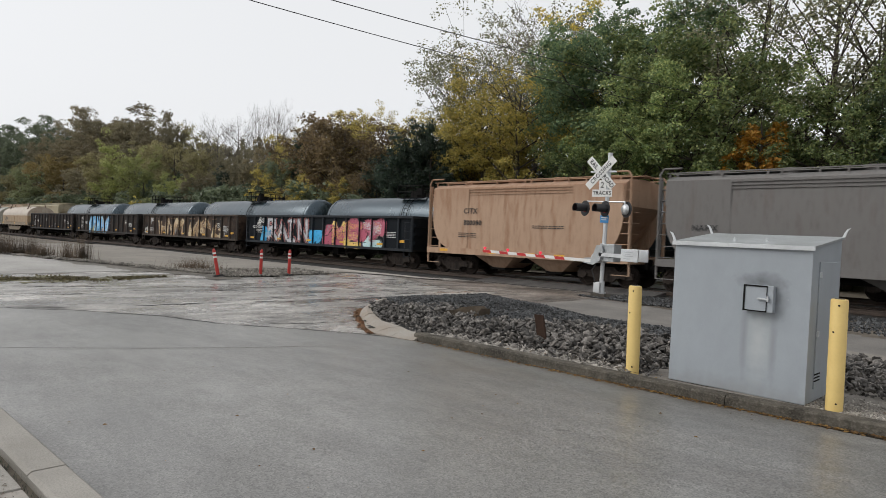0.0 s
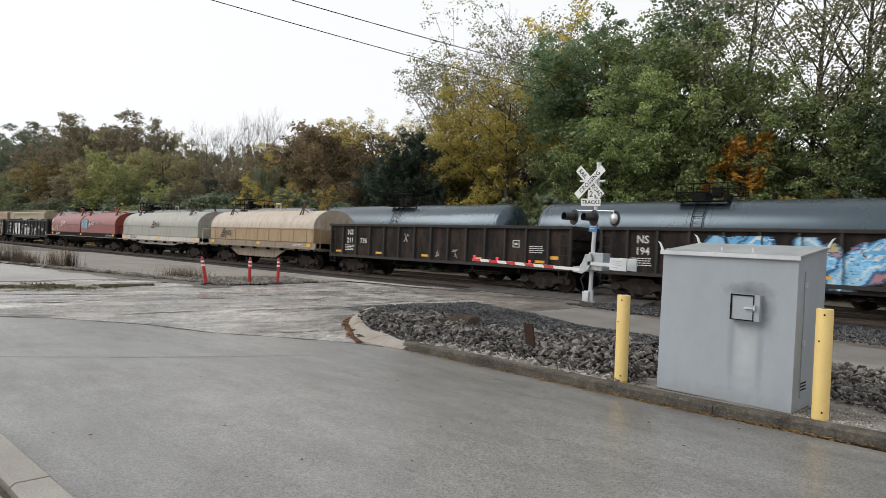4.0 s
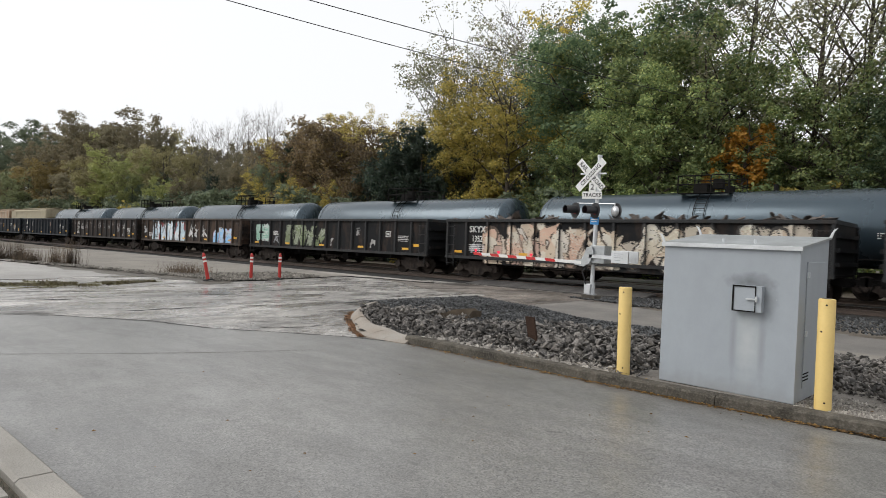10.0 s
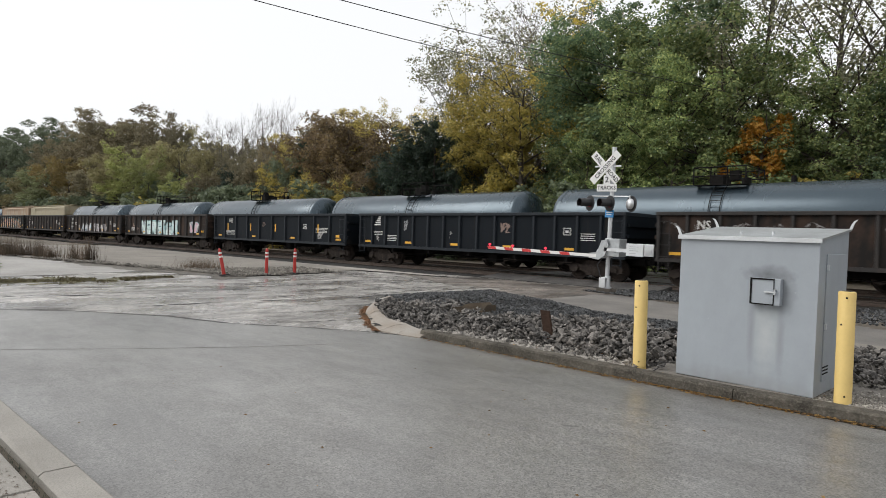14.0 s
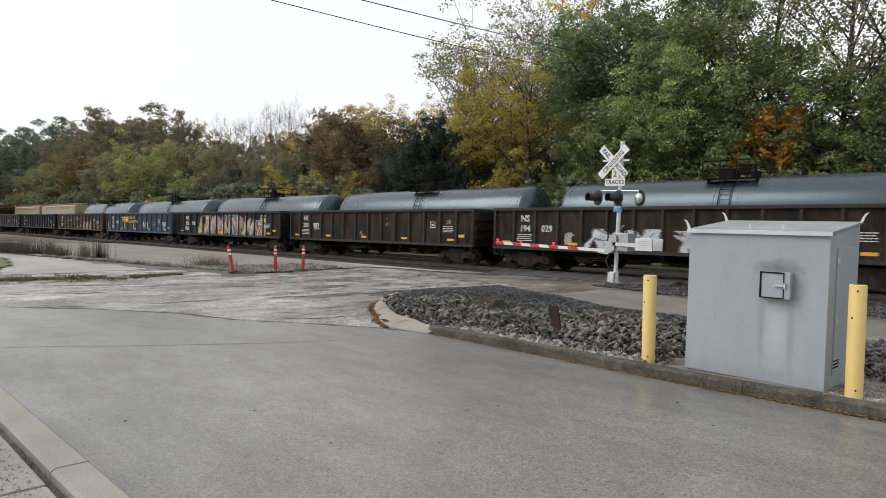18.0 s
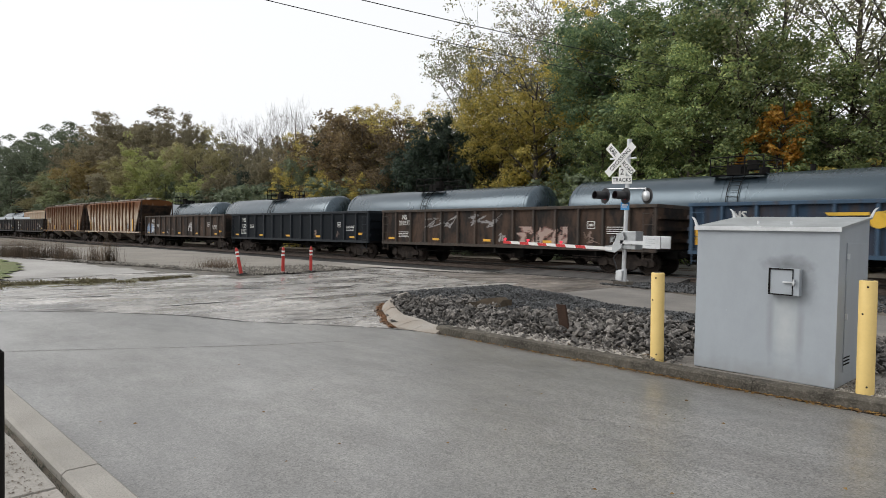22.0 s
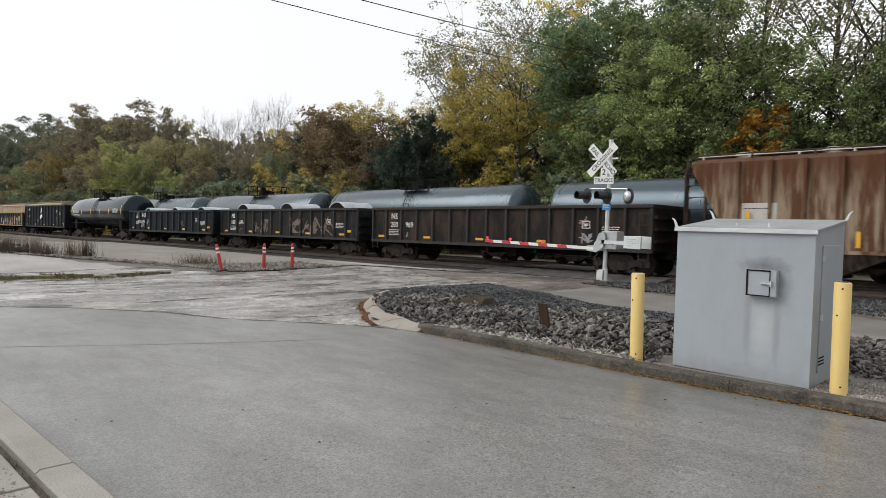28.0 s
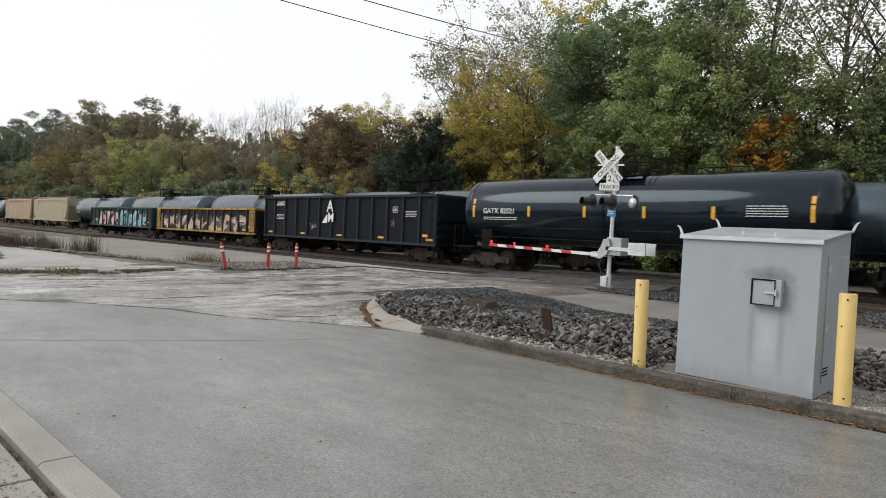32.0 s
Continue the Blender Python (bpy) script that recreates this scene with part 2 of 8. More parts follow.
PALE_ROAD = material("pale_road", (0.3720, 0.3441, 0.3116), (0.2883, 0.2651, 0.2372), rough=0.8, spec=0.25, scale=1.2, bump=0.4, bump_scale=40, c=(0.1860, 0.1767, 0.1581), fine=0.4)
SOIL = material("soil", (0.16, 0.135, 0.105), (0.10, 0.085, 0.065), rough=0.95, scale=0.5, bump=0.8, bump_scale=14, c=(0.06, 0.05, 0.04), fine=0.6)
BALLAST = material("ballast", (0.0432, 0.0418, 0.0403), (0.0216, 0.0209, 0.0209), spec=0.1, rough=0.95, scale=3, bump=1.0, bump_scale=22, c=(0.12, 0.12, 0.115), fine=0.5)
PATH = material("worn_path", (0.195, 0.18, 0.162), (0.105, 0.098, 0.09), rough=0.8, scale=1.5, bump=0.4, bump_scale=40, c=(0.13, 0.12, 0.11), fine=0.4)
GRAVEL = material("gravel_ground", (0.2295, 0.2082, 0.1785), (0.1615, 0.1462, 0.1275), rough=0.95, scale=2, bump=1.0, bump_scale=28, c=(0.2550, 0.2380, 0.2125), fine=0.5)
NOSE_CONCRETE = material("rust_stained_concrete", (0.31, 0.288, 0.255), (0.245, 0.205, 0.165), rough=0.85, scale=4, bump=0.3, bump_scale=70, c=(0.17, 0.13, 0.10), fine=0.35)
ROOF_METAL = material("mottled_aluminium", (0.46, 0.48, 0.49), (0.33, 0.345, 0.35), rough=0.42, metal=0.6, scale=5, bump=0.04, bump_scale=50, fine=0.25, mottle=0.12)
GRASS = material("grass", (0.10, 0.135, 0.035), (0.13, 0.135, 0.05), rough=0.9, scale=2, bump=0.8, bump_scale=30, c=(0.03, 0.04, 0.015), fine=0.6)
ROCK = material("rock", (0.125, 0.113, 0.100), (0.036, 0.033, 0.031), spec=0.25, rough=0.8, scale=8, bump=0.6, bump_scale=30, c=(0.30, 0.28, 0.255), fine=0.5, vary=0.65)
ROCK_FINE = material("dark_ballast_stone", (0.0663, 0.0686, 0.0702), (0.0273, 0.0281, 0.0296), spec=0.4, rough=0.5, scale=8, bump=0.4, bump_scale=40, island=0.85)
STEEL = material("galvanised_steel", (0.42, 0.44, 0.46), (0.36, 0.38, 0.40), rough=0.45, metal=0.55, scale=3, bump=0.05, bump_scale=30, fine=0.15, stretch=(1, 1, 0.5))
GREY_PAINT = material("grey_cabinet_paint", (0.34, 0.37, 0.40), (0.30, 0.325, 0.35), rough=0.45, scale=2.2, bump=0.05, bump_scale=60, fine=0.12, stretch=(2.5, 2.5, 0.5), c=(0.25, 0.26, 0.27))
SILVER = material("aluminium", (0.66, 0.68, 0.69), (0.52, 0.53, 0.54), rough=0.45, metal=0.7, scale=5, bump=0.05, bump_scale=60, fine=0.2)
YELLOW = material("yellow_post_sleeve", (0.74, 0.54, 0.20), (0.66, 0.47, 0.16), rough=0.5, scale=3, bump=0.03, bump_scale=40, fine=0.1)
RUST = material("rusted_steel", (0.11, 0.06, 0.04), (0.06, 0.04, 0.032), rough=0.85, scale=12, bump=0.4, bump_scale=60)
BLACK = flat("black_metal", (0.018, 0.018, 0.02), 0.5)
DARK = material("grimy_steel", (0.014, 0.0128, 0.012), (0.008, 0.0075, 0.007), spec=0.12, rough=0.85, scale=8, bump=0.2, bump_scale=50)
WHEEL = material("wheel_steel", (0.0310, 0.0236, 0.0192), (0.0149, 0.0118, 0.0105), spec=0.15, rough=0.8, scale=10, bump=0.2, bump_scale=40)
SCRAP = material("grey_brown_scrap", (0.115, 0.095, 0.082), (0.055, 0.045, 0.040), rough=0.85, scale=9, bump=0.5, bump_scale=50, island=0.6)
TRUCK = material("grimy_cast_steel", (0.052, 0.040, 0.033), (0.020, 0.016, 0.014), spec=0.2, rough=0.75, scale=10, bump=0.3, bump_scale=40, mottle=0.3)
RAIL = material("rail_steel", (0.10, 0.075, 0.06), (0.07, 0.05, 0.04), rough=0.55, metal=0.3, scale=10)
TIE = material("tie_wood", (0.05, 0.04, 0.034), (0.028, 0.024, 0.021), spec=0.1, rough=0.95, scale=6, bump=0.5, bump_scale=40)
WHITE = flat("white_paint", (0.75, 0.75, 0.73))
MARK = flat("lettering_white", (0.62, 0.62, 0.60))
AMBER = flat("amber_marking", (0.72, 0.38, 0.03), 0.45)
RED = flat("red_sheeting", (0.55, 0.03, 0.03), 0.4)
ORANGE = flat("orange_red_plastic", (0.41, 0.024, 0.018), 0.5)
BLUE = flat("blue_sign", (0.05, 0.28, 0.62), 0.4)
LENS = flat("red_lens", (0.16, 0.008, 0.012), 0.15)
LENS.node_tree.nodes["Principled BSDF"].inputs["Emission Color"].default_value = (1, 0.03, 0.06, 1)
LENS.node_tree.nodes["Principled BSDF"].inputs["Emission Strength"].default_value = 0.12
BARK = material("bark", (0.075, 0.06, 0.048), (0.045, 0.037, 0.03), rough=0.95, scale=6, bump=0.6, bump_scale=25, stretch=(1, 1, 0.3))
BARE = material("bare_twigs", (0.14, 0.12, 0.105), (0.09, 0.08, 0.07), rough=0.95, scale=6, bump=0.3)


def leaf_material(name, a, b, c):
    """Leaves: each one takes its own tone between three; a little light comes through."""
    m = bpy.data.materials.new(name)
    m.use_nodes = True
    nt = m.node_tree
    N, L = nt.nodes, nt.links
    bs = N["Principled BSDF"]
    g = N.new("ShaderNodeNewGeometry")
    r = N.new("ShaderNodeValToRGB")
    r.color_ramp.elements[0].color, r.color_ramp.elements[1].color = (*a, 1), (*c, 1)
    e = r.color_ramp.elements.new(0.55)
    e.color = (*b, 1)
    L.new(g.outputs["Random Per Island"], r.inputs[0])
    oi = N.new("ShaderNodeObjectInfo")
    hv = N.new("ShaderNodeHueSaturation")
    mr = N.new("ShaderNodeMapRange")
    mr.inputs[3].default_value, mr.inputs[4].default_value = 0.7, 1.3
    L.new(oi.outputs["Random"], mr.inputs[0])
    L.new(mr.outputs[0], hv.inputs["Value"])
    L.new(r.outputs[0], hv.inputs["Color"])
    L.new(hv.outputs[0], bs.inputs["Base Color"])
    bs.inputs["Roughness"].default_value = 0.6
    tr = N.new("ShaderNodeBsdfTranslucent")
    L.new(hv.outputs[0], tr.inputs["Color"])
    ms = N.new("ShaderNodeMixShader")
    ms.inputs[0].default_value = 0.42
    L.new(bs.outputs[0], ms.inputs[1])
    L.new(tr.outputs[0], ms.inputs[2])
    L.new(ms.outputs[0], N["Material Output"].inputs[0])
    return m


LEAVES = {
    "dark": leaf_material("leaf_dark_green", (0.081, 0.132, 0.077), (0.144, 0.211, 0.106), (0.246, 0.306, 0.142)),
    "conifer": leaf_material("needle_green", (0.022, 0.038, 0.028), (0.04, 0.062, 0.042), (0.07, 0.095, 0.055)),
    "green": leaf_material("leaf_green", (0.137, 0.200, 0.085), (0.236, 0.301, 0.116), (0.416, 0.444, 0.166)),
    "olive": leaf_material("leaf_olive_yellow", (0.285, 0.250, 0.070), (0.480, 0.395, 0.098), (0.690, 0.535, 0.120)),
    "brown": leaf_material("leaf_russet", (0.108, 0.082, 0.052), (0.175, 0.122, 0.063), (0.235, 0.178, 0.078)),
    "orange": leaf_material("leaf_orange", (0.48, 0.22, 0.04), (0.64, 0.33, 0.05), (0.72, 0.45, 0.09)),
    "grey": leaf_material("leaf_grey_olive", (0.152, 0.158, 0.105), (0.253, 0.253, 0.146), (0.366, 0.354, 0.195)),
    # far leaves: haze of distance is mixed into the colours as grey
    "far_olive": leaf_material("leaf_hazed_olive", (0.243, 0.221, 0.107), (0.288, 0.259, 0.124), (0.333, 0.297, 0.139)),
    "far_brown": leaf_material("leaf_hazed_brown", (0.185, 0.156, 0.096), (0.218, 0.183, 0.107), (0.252, 0.213, 0.119)),
    "far_green": leaf_material("leaf_hazed_green", (0.180, 0.205, 0.103), (0.219, 0.244, 0.119), (0.272, 0.288, 0.137)),
    "far_dull": leaf_material("leaf_hazed_grey_brown", (0.163, 0.145, 0.092), (0.189, 0.167, 0.102), (0.218, 0.192, 0.113)),
    "far_gold": leaf_material("leaf_hazed_gold", (0.230, 0.175, 0.067), (0.267, 0.201, 0.072), (0.303, 0.230, 0.080)),
    "far_light": leaf_material("leaf_yellow_green", (0.212, 0.235, 0.084), (0.260, 0.282, 0.098), (0.316, 0.326, 0.112)),
    "far_dark": leaf_material("leaf_dull_dark_green", (0.104, 0.133, 0.085), (0.133, 0.163, 0.098), (0.172, 0.197, 0.113)),
}


# ---- mesh tools ----
class Shape:
    """Collects boxes, tubes and panels into one mesh."""

    def __init__(self):
        self.v, self.f, self.mi = [], [], []

    def add(self, verts, faces, mi=0):
        k = len(self.v)
        self.v.extend(verts)
        self.f.extend(tuple(i + k for i in fa) for fa in faces)
        self.mi.extend([mi] * len(faces))
        return self

    def box(self, x0, x1, y0, y1, z0, z1, mi=0):
        v = [(x, y, z) for x in (x0, x1) for y in (y0, y1) for z in (z0, z1)]
        return self.add(v, [(0, 1, 3, 2), (4, 6, 7, 5), (0, 4, 5, 1), (2, 3, 7, 6), (0, 2, 6, 4), (1, 5, 7, 3)], mi)

    def bevel_box(self, x0, x1, y0, y1, z0, z1, r=0.01, mi=0):
        bm = bmesh.new()
        bmesh.ops.create_cube(bm, size=1)
        for v in bm.verts:
            v.co = ((x0 + x1) / 2 + v.co.x * (x1 - x0), (y0 + y1) / 2 + v.co.y * (y1 - y0), (z0 + z1) / 2 + v.co.z * (z1 - z0))
        bmesh.ops.bevel(bm, geom=bm.edges[:], offset=r, segments=2, affect="EDGES", profile=0.7)
        bm.verts.index_update()
        self.add([tuple(v.co) for v in bm.verts], [tuple(v.index for v in f.verts) for f in bm.faces], mi)
        bm.free()
        return self

    def tube(self, a, b, r, n=8, r2=None, mi=0, caps=True):
        a, b = Vector(a), Vector(b)
        r2 = r if r2 is None else r2
        d = (b - a).normalized()
        s = d.orthogonal().normalized()
        t = d.cross(s)
        ring = [(math.cos(2 * math.pi * i / n), math.sin(2 * math.pi * i / n)) for i in range(n)]
        v = [tuple(a + (s * p + t * q) * r) for p, q in ring] + [tuple(b + (s * p + t * q) * r2) for p, q in ring]
        f = [(i, (i + 1) % n, n + (i + 1) % n, n + i) for i in range(n)]
        if caps:
            f += [tuple(range(n - 1, -1, -1)), tuple(range(n, 2 * n))]
        return self.add(v, f, mi)

    def prism(self, pts, y0, y1, mi=0):
        """A polygon in x, z pushed from y0 to y1."""
        n = len(pts)
        v = [(x, y0, z) for x, z in pts] + [(x, y1, z) for x, z in pts]
        return self.add(v, [tuple(range(n)), tuple(range(2 * n - 1, n - 1, -1))] + [(i, n + i, n + (i + 1) % n, (i + 1) % n) for i in range(n)], mi)

    def loft(self, rings, closed=True, caps=True, mi=0):
        n = len(rings[0])
        v = [tuple(p) for r in rings for p in r]
        m = n if closed else n - 1
        f = [(k * n + i, k * n + (i + 1) % n, (k + 1) * n + (i + 1) % n, (k + 1) * n + i) for k in range(len(rings) - 1) for i in range(m)]
        if caps:
            f += [tuple(range(n - 1, -1, -1)), tuple(range((len(rings) - 1) * n, len(rings) * n))]
        return self.add(v, f, mi)

    def mesh(self, name, mats, smooth=0):
        me = bpy.data.meshes.new(name)
        me.from_pydata(self.v, [], self.f)
        for m in mats if isinstance(mats, (list, tuple)) else [mats]:
            me.materials.append(m)
        if any(self.mi):
            me.polygons.foreach_set("material_index", self.mi)
        me.validate()
        if smooth:
            me.polygons.foreach_set("use_smooth", [True] * len(me.polygons))
            me.set_sharp_from_angle(angle=radians(smooth))
        me.update()
        return me


def part(name, shape, mats=None, parent=None, label="", smooth=0, at=None, kind=""):
    data = shape.mesh(name, mats, smooth) if isinstance(shape, Shape) else shape
    ob = new(name, data)
    if parent is not None:
        ob.parent = parent
    if at is not None:
        ob.matrix_basis = at
    return tagged(ob, label=label, kind=kind)


def thing(name, label, category, group="", at=None, kind=""):
    ob = new(name)
    ob.empty_display_size = 0.2
    if at is not None:
        ob.matrix_basis = at
    return tagged(ob, label, category, group, kind)


def letters(text, size, mat, parent, at, name="lettering", spacing=1.0, depth=0.002, squeeze=1.0):
    """Built-in font, laid as thin flat letters that face -y at the pose."""
    cu = bpy.data.curves.new(name, "FONT")
    cu.body, cu.size, cu.align_x, cu.align_y = text, size, "CENTER", "CENTER"
    cu.space_character, cu.extrude, cu.resolution_u, cu.space_line, cu.offset = spacing, depth, 2, 0.85, size * 0.012
    tmp = bpy.data.objects.new("tmp", cu)
    me = bpy.data.meshes.new_from_object(tmp)
    bpy.data.objects.remove(tmp)
    bpy.data.curves.remove(cu)
    me.transform(Matrix.Diagonal((squeeze, 1, 1, 1)))
    me.materials.clear()
    me.materials.append(mat)
    return part(name, me, parent=parent, at=at @ pose(0, 0, 0, 90))


def ground_z(x, y):
    """Level by the road; the railway bed falls gently to the west, and the land with it."""
    bed = -0.32 + 0.008 * (max(x, -400) + 20)
    k = min(1, max(0, (y - 15.5) / 5.5))
    k = k * k * (3 - 2 * k)
    west = 0.006 * min(0, x + 30) if x > -400 else 0.006 * -370
    z = (1 - k) * west + k * bed
    if y > 36:
        z += 0.02 * min(y - 36, 60)
        # a wooded hill to the west
        q = min(1, max(0, (-85 - x) / 95)) * min(1, max(0, (y - 42) / 16))
        z += 13 * q * q * (3 - 2 * q)
    return z


SLOPE = math.degrees(math.atan(0.008))


def rail_z(x):
    return -0.16 + 0.008 * (x + 20)


def stained_cabinet_paint():
    """Cabinet grey with a dark stain above the meter box, darker beside it and towards the foot, and a washed streak
    below it.
    """
    m = material("stained_cabinet_paint", (0.335, 0.365, 0.395), (0.285, 0.31, 0.335), rough=0.42, scale=2.6, bump=0.03, bump_scale=60, fine=0.06, stretch=(1, 1, 0.6), c=(0.25, 0.26, 0.27), mottle=0.025)
    N, L = m.node_tree.nodes, m.node_tree.links
    bs = N["Principled BSDF"]
    src = bs.inputs["Base Color"].links[0].from_socket
    tc = N.new("ShaderNodeTexCoord")
    for centre, size, tint, amount in (((0.25, 0, 1.27), (0.30, 1, 0.13), (0.10, 0.105, 0.11), 0.8), ((0.40, 0, 1.08), (0.16, 1, 0.24), (0.14, 0.145, 0.15), 0.55), ((0.25, 0, 0.62), (0.16, 1, 0.50), (0.47, 0.49, 0.49), 0.65), ((0.10, 0, 0.62), (0.05, 1, 0.55), (0.20, 0.21, 0.22), 0.5), ((0.40, 0, 0.55), (0.05, 1, 0.5), (0.20, 0.21, 0.22), 0.5), ((0, 0, 0), (1.2, 9, 0.2), (0.22, 0.22, 0.21), 0.5)):
        sb = N.new("ShaderNodeVectorMath")
        sb.operation = "SUBTRACT"
        sb.inputs[1].default_value = centre
        L.new(tc.outputs["Object"], sb.inputs[0])
        dv = N.new("ShaderNodeVectorMath")
        dv.operation = "DIVIDE"
        dv.inputs[1].default_value = (size[0], 50, size[2])
        L.new(sb.outputs[0], dv.inputs[0])
        ln = N.new("ShaderNodeVectorMath")
        ln.operation = "LENGTH"
        L.new(dv.outputs[0], ln.inputs[0])
        nz = N.new("ShaderNodeTexNoise")
        nz.inputs["Scale"].default_value, nz.inputs["Detail"].default_value = 9, 5
        L.new(tc.outputs["Object"], nz.inputs[0])
        ad = N.new("ShaderNodeMath")
        ad.operation = "ADD"
        L.new(ln.outputs["Value"], ad.inputs[0])
        L.new(nz.outputs[0], ad.inputs[1])
        mr = N.new("ShaderNodeMapRange")
        mr.inputs[1].default_value, mr.inputs[2].default_value = 0.6, 1.5
        mr.inputs[3].default_value, mr.inputs[4].default_value = amount, 0
        L.new(ad.outputs[0], mr.inputs[0])
        mx = N.new("ShaderNodeMix")
        mx.data_type = "RGBA"
        L.new(mr.outputs[0], mx.inputs[0])
        L.new(src, mx.inputs[6])
        mx.inputs[7].default_value = (*tint, 1)
        src = mx.outputs[2]
    L.new(src, bs.inputs["Base Color"])
    return m


CABINET_FRONT = stained_cabinet_paint()


def sheet(name, xs, ys, mat, lift=0.0, label="", category="", kind="structure", inside=None, thick=0.0, wobble=0.0, parent=None):
    """A paved or bare surface that follows the ground."""
    sh = Shape()
    idx = {}
    for i, x in enumerate(xs):
        for j, y in enumerate(ys):
            idx[i, j] = len(sh.v)
            sh.v.append((x, y, ground_z(x, y) + lift + (wobble * noise.noise((x * 0.35, y * 0.35, 3)) if wobble else 0)))
    for i in range(len(xs) - 1):
        for j in range(len(ys) - 1):
            if inside is None or inside((xs[i] + xs[i + 1]) / 2, (ys[j] + ys[j + 1]) / 2):
                sh.f.append((idx[i, j], idx[i + 1, j], idx[i + 1, j + 1], idx[i, j + 1]))
                sh.mi.append(0)
    ob = part(name, sh, mat, parent, smooth=60)
    return tagged(ob, label, category, kind=kind)


def span(a, b, step):
    n = max(1, round((b - a) / step))
    return [a + (b - a) * i / n for i in range(n + 1)]


# ---- ground ----
far = [-900, -600, -400, -300, -240]
sheet("ground", far + span(-200, 40, 4) + [60, 100, 200, 500], [-400, -200, -100, -60] + span(-40, 14, 3) + span(15.5, 21, 0.5) + span(22, 60, 2) + [70, 96, 200, 500, 900],
      SOIL, lift=-0.05, label="bare brown soil and leaf litter", category="ground")


def ribbon(name, line, width, mat, lift, label, category, kind="structure", jag=0.0, seed=1):
    """A strip along a line on the ground."""
    rnd = random.Random(seed)
    sh = Shape()
    pts = []
    for (xa, ya), (xb, yb) in zip(line, line[1:]):
        n = max(1, int(math.hypot(xb - xa, yb - ya) / 0.12))
        pts += [(xa + (xb - xa) * i / n, ya + (yb - ya) * i / n) for i in range(n)]
    pts.append(line[-1])
    if jag > 0.8:
        pts = [(x + 0.05 * noise.noise((x * 3, y * 3, seed)) + 0.03 * noise.noise((x * 9, y * 9, seed)), y) for x, y in pts]
    for k, (x, y) in enumerate(pts):
        xa, ya = pts[max(0, k - 1)]
        xb, yb = pts[min(len(pts) - 1, k + 1)]
        d = math.hypot(xb - xa, yb - ya) or 1
        nx, ny = -(yb - ya) / d, (xb - xa) / d
        for s in (-0.5, 0.5):
            w = width * s * (1 + jag * rnd.uniform(-1, 1)) * (min(1.4, max(0.0, 0.55 + 2.2 * noise.noise((x * 0.8 + seed, y * 0.8, seed)))) if jag > 0.8 else 1)
            px, py = x + nx * w, y + ny * w
            sh.v.append((px, py, ground_z(px, py) + lift))
    for k in range(len(pts) - 1):
        sh.f.append((2 * k, 2 * k + 2, 2 * k + 3, 2 * k + 1))
        sh.mi.append(0)
    return tagged(part(name, sh, mat, smooth=60), label, category, kind=kind)


NOSE = [(-6.95, 6.74), (-7.4, 6.68), (-7.82, 6.70), (-8.4, 7.0), (-8.92, 7.4), (-9.62, 7.86), (-10.1, 8.28), (-10.52, 8.70), (-11.0, 9.25), (-11.3, 9.75)]


def nose_width(x):
    """The rolled kerb flares into a low ramp where it meets the straight kerb."""
    return 0.22 + 0.26 * math.exp(-((x + 7.75) / 0.55) ** 2)



def nose_y(x):
    """The outer edge of the kerbed island, seen from the road."""
    if x < -11.3:
        return 99
    if x > -6.95:
        return 6.7
    for (xa, ya), (xb, yb) in zip(NOSE, NOSE[1:]):
        if xb <= x <= xa:
            return ya + (yb - ya) * (x - xa) / (xb - xa)
    return 99


SEAM = [(-7.0, 6.76), (-7.51, 6.67), (-8.63, 5.97), (-9.69, 5.18), (-10.58, 4.83), (-11.09, 4.66), (-12.41, 3.61), (-13.06, 2.88), (-14.0, 1.6), (-15.5, -2.0)]


def seam_x(y):
    """Where the smooth lot meets the older crossing road: a ragged edge."""
    x = SEAM[0][0]
    for (xa, ya), (xb, yb) in zip(SEAM, SEAM[1:]):
        if yb <= y <= ya:
            x = xa + (xb - xa) * (y - ya) / (yb - ya)
    return x + 0.10 * noise.noise((y * 1.7, 4, 0)) + 0.05 * noise.noise((y * 6, 9, 0))


LOT_Y0, LOT_Y1 = 1.256, 6.78
sheet("lot_pavement", span(-15, -6.5, 0.05) + span(-6, 25, 0.5), span(LOT_Y0, LOT_Y1, 0.06), ASPHALT, lift=0.0, label="smooth damp grey asphalt driveway", category="pavement", kind="structure",
      inside=lambda x, y: x > seam_x(y))
sheet("crossing_road", span(-52, -6, 0.5), span(-30, 22.6, 0.5), ROAD, lift=-0.012, label="old wet patched asphalt road with cracks and ruts", category="road", kind="structure",
      inside=lambda x, y: x < -6 and y < nose_y(x) + 0.3 and (x > -21 or y < 10.4) and not (y > 15.5 and x > -9))


# cracks and patches in the old road
ribbon("pavement_seam", [(seam_x(y) - 0.02, y) for y in reversed(span(0.6, 6.7, 0.12))], 0.055, CRACK, 0.004, "dark open seam between two pavements", "crack", jag=0.78, seed=2)
rnd = random.Random(31)
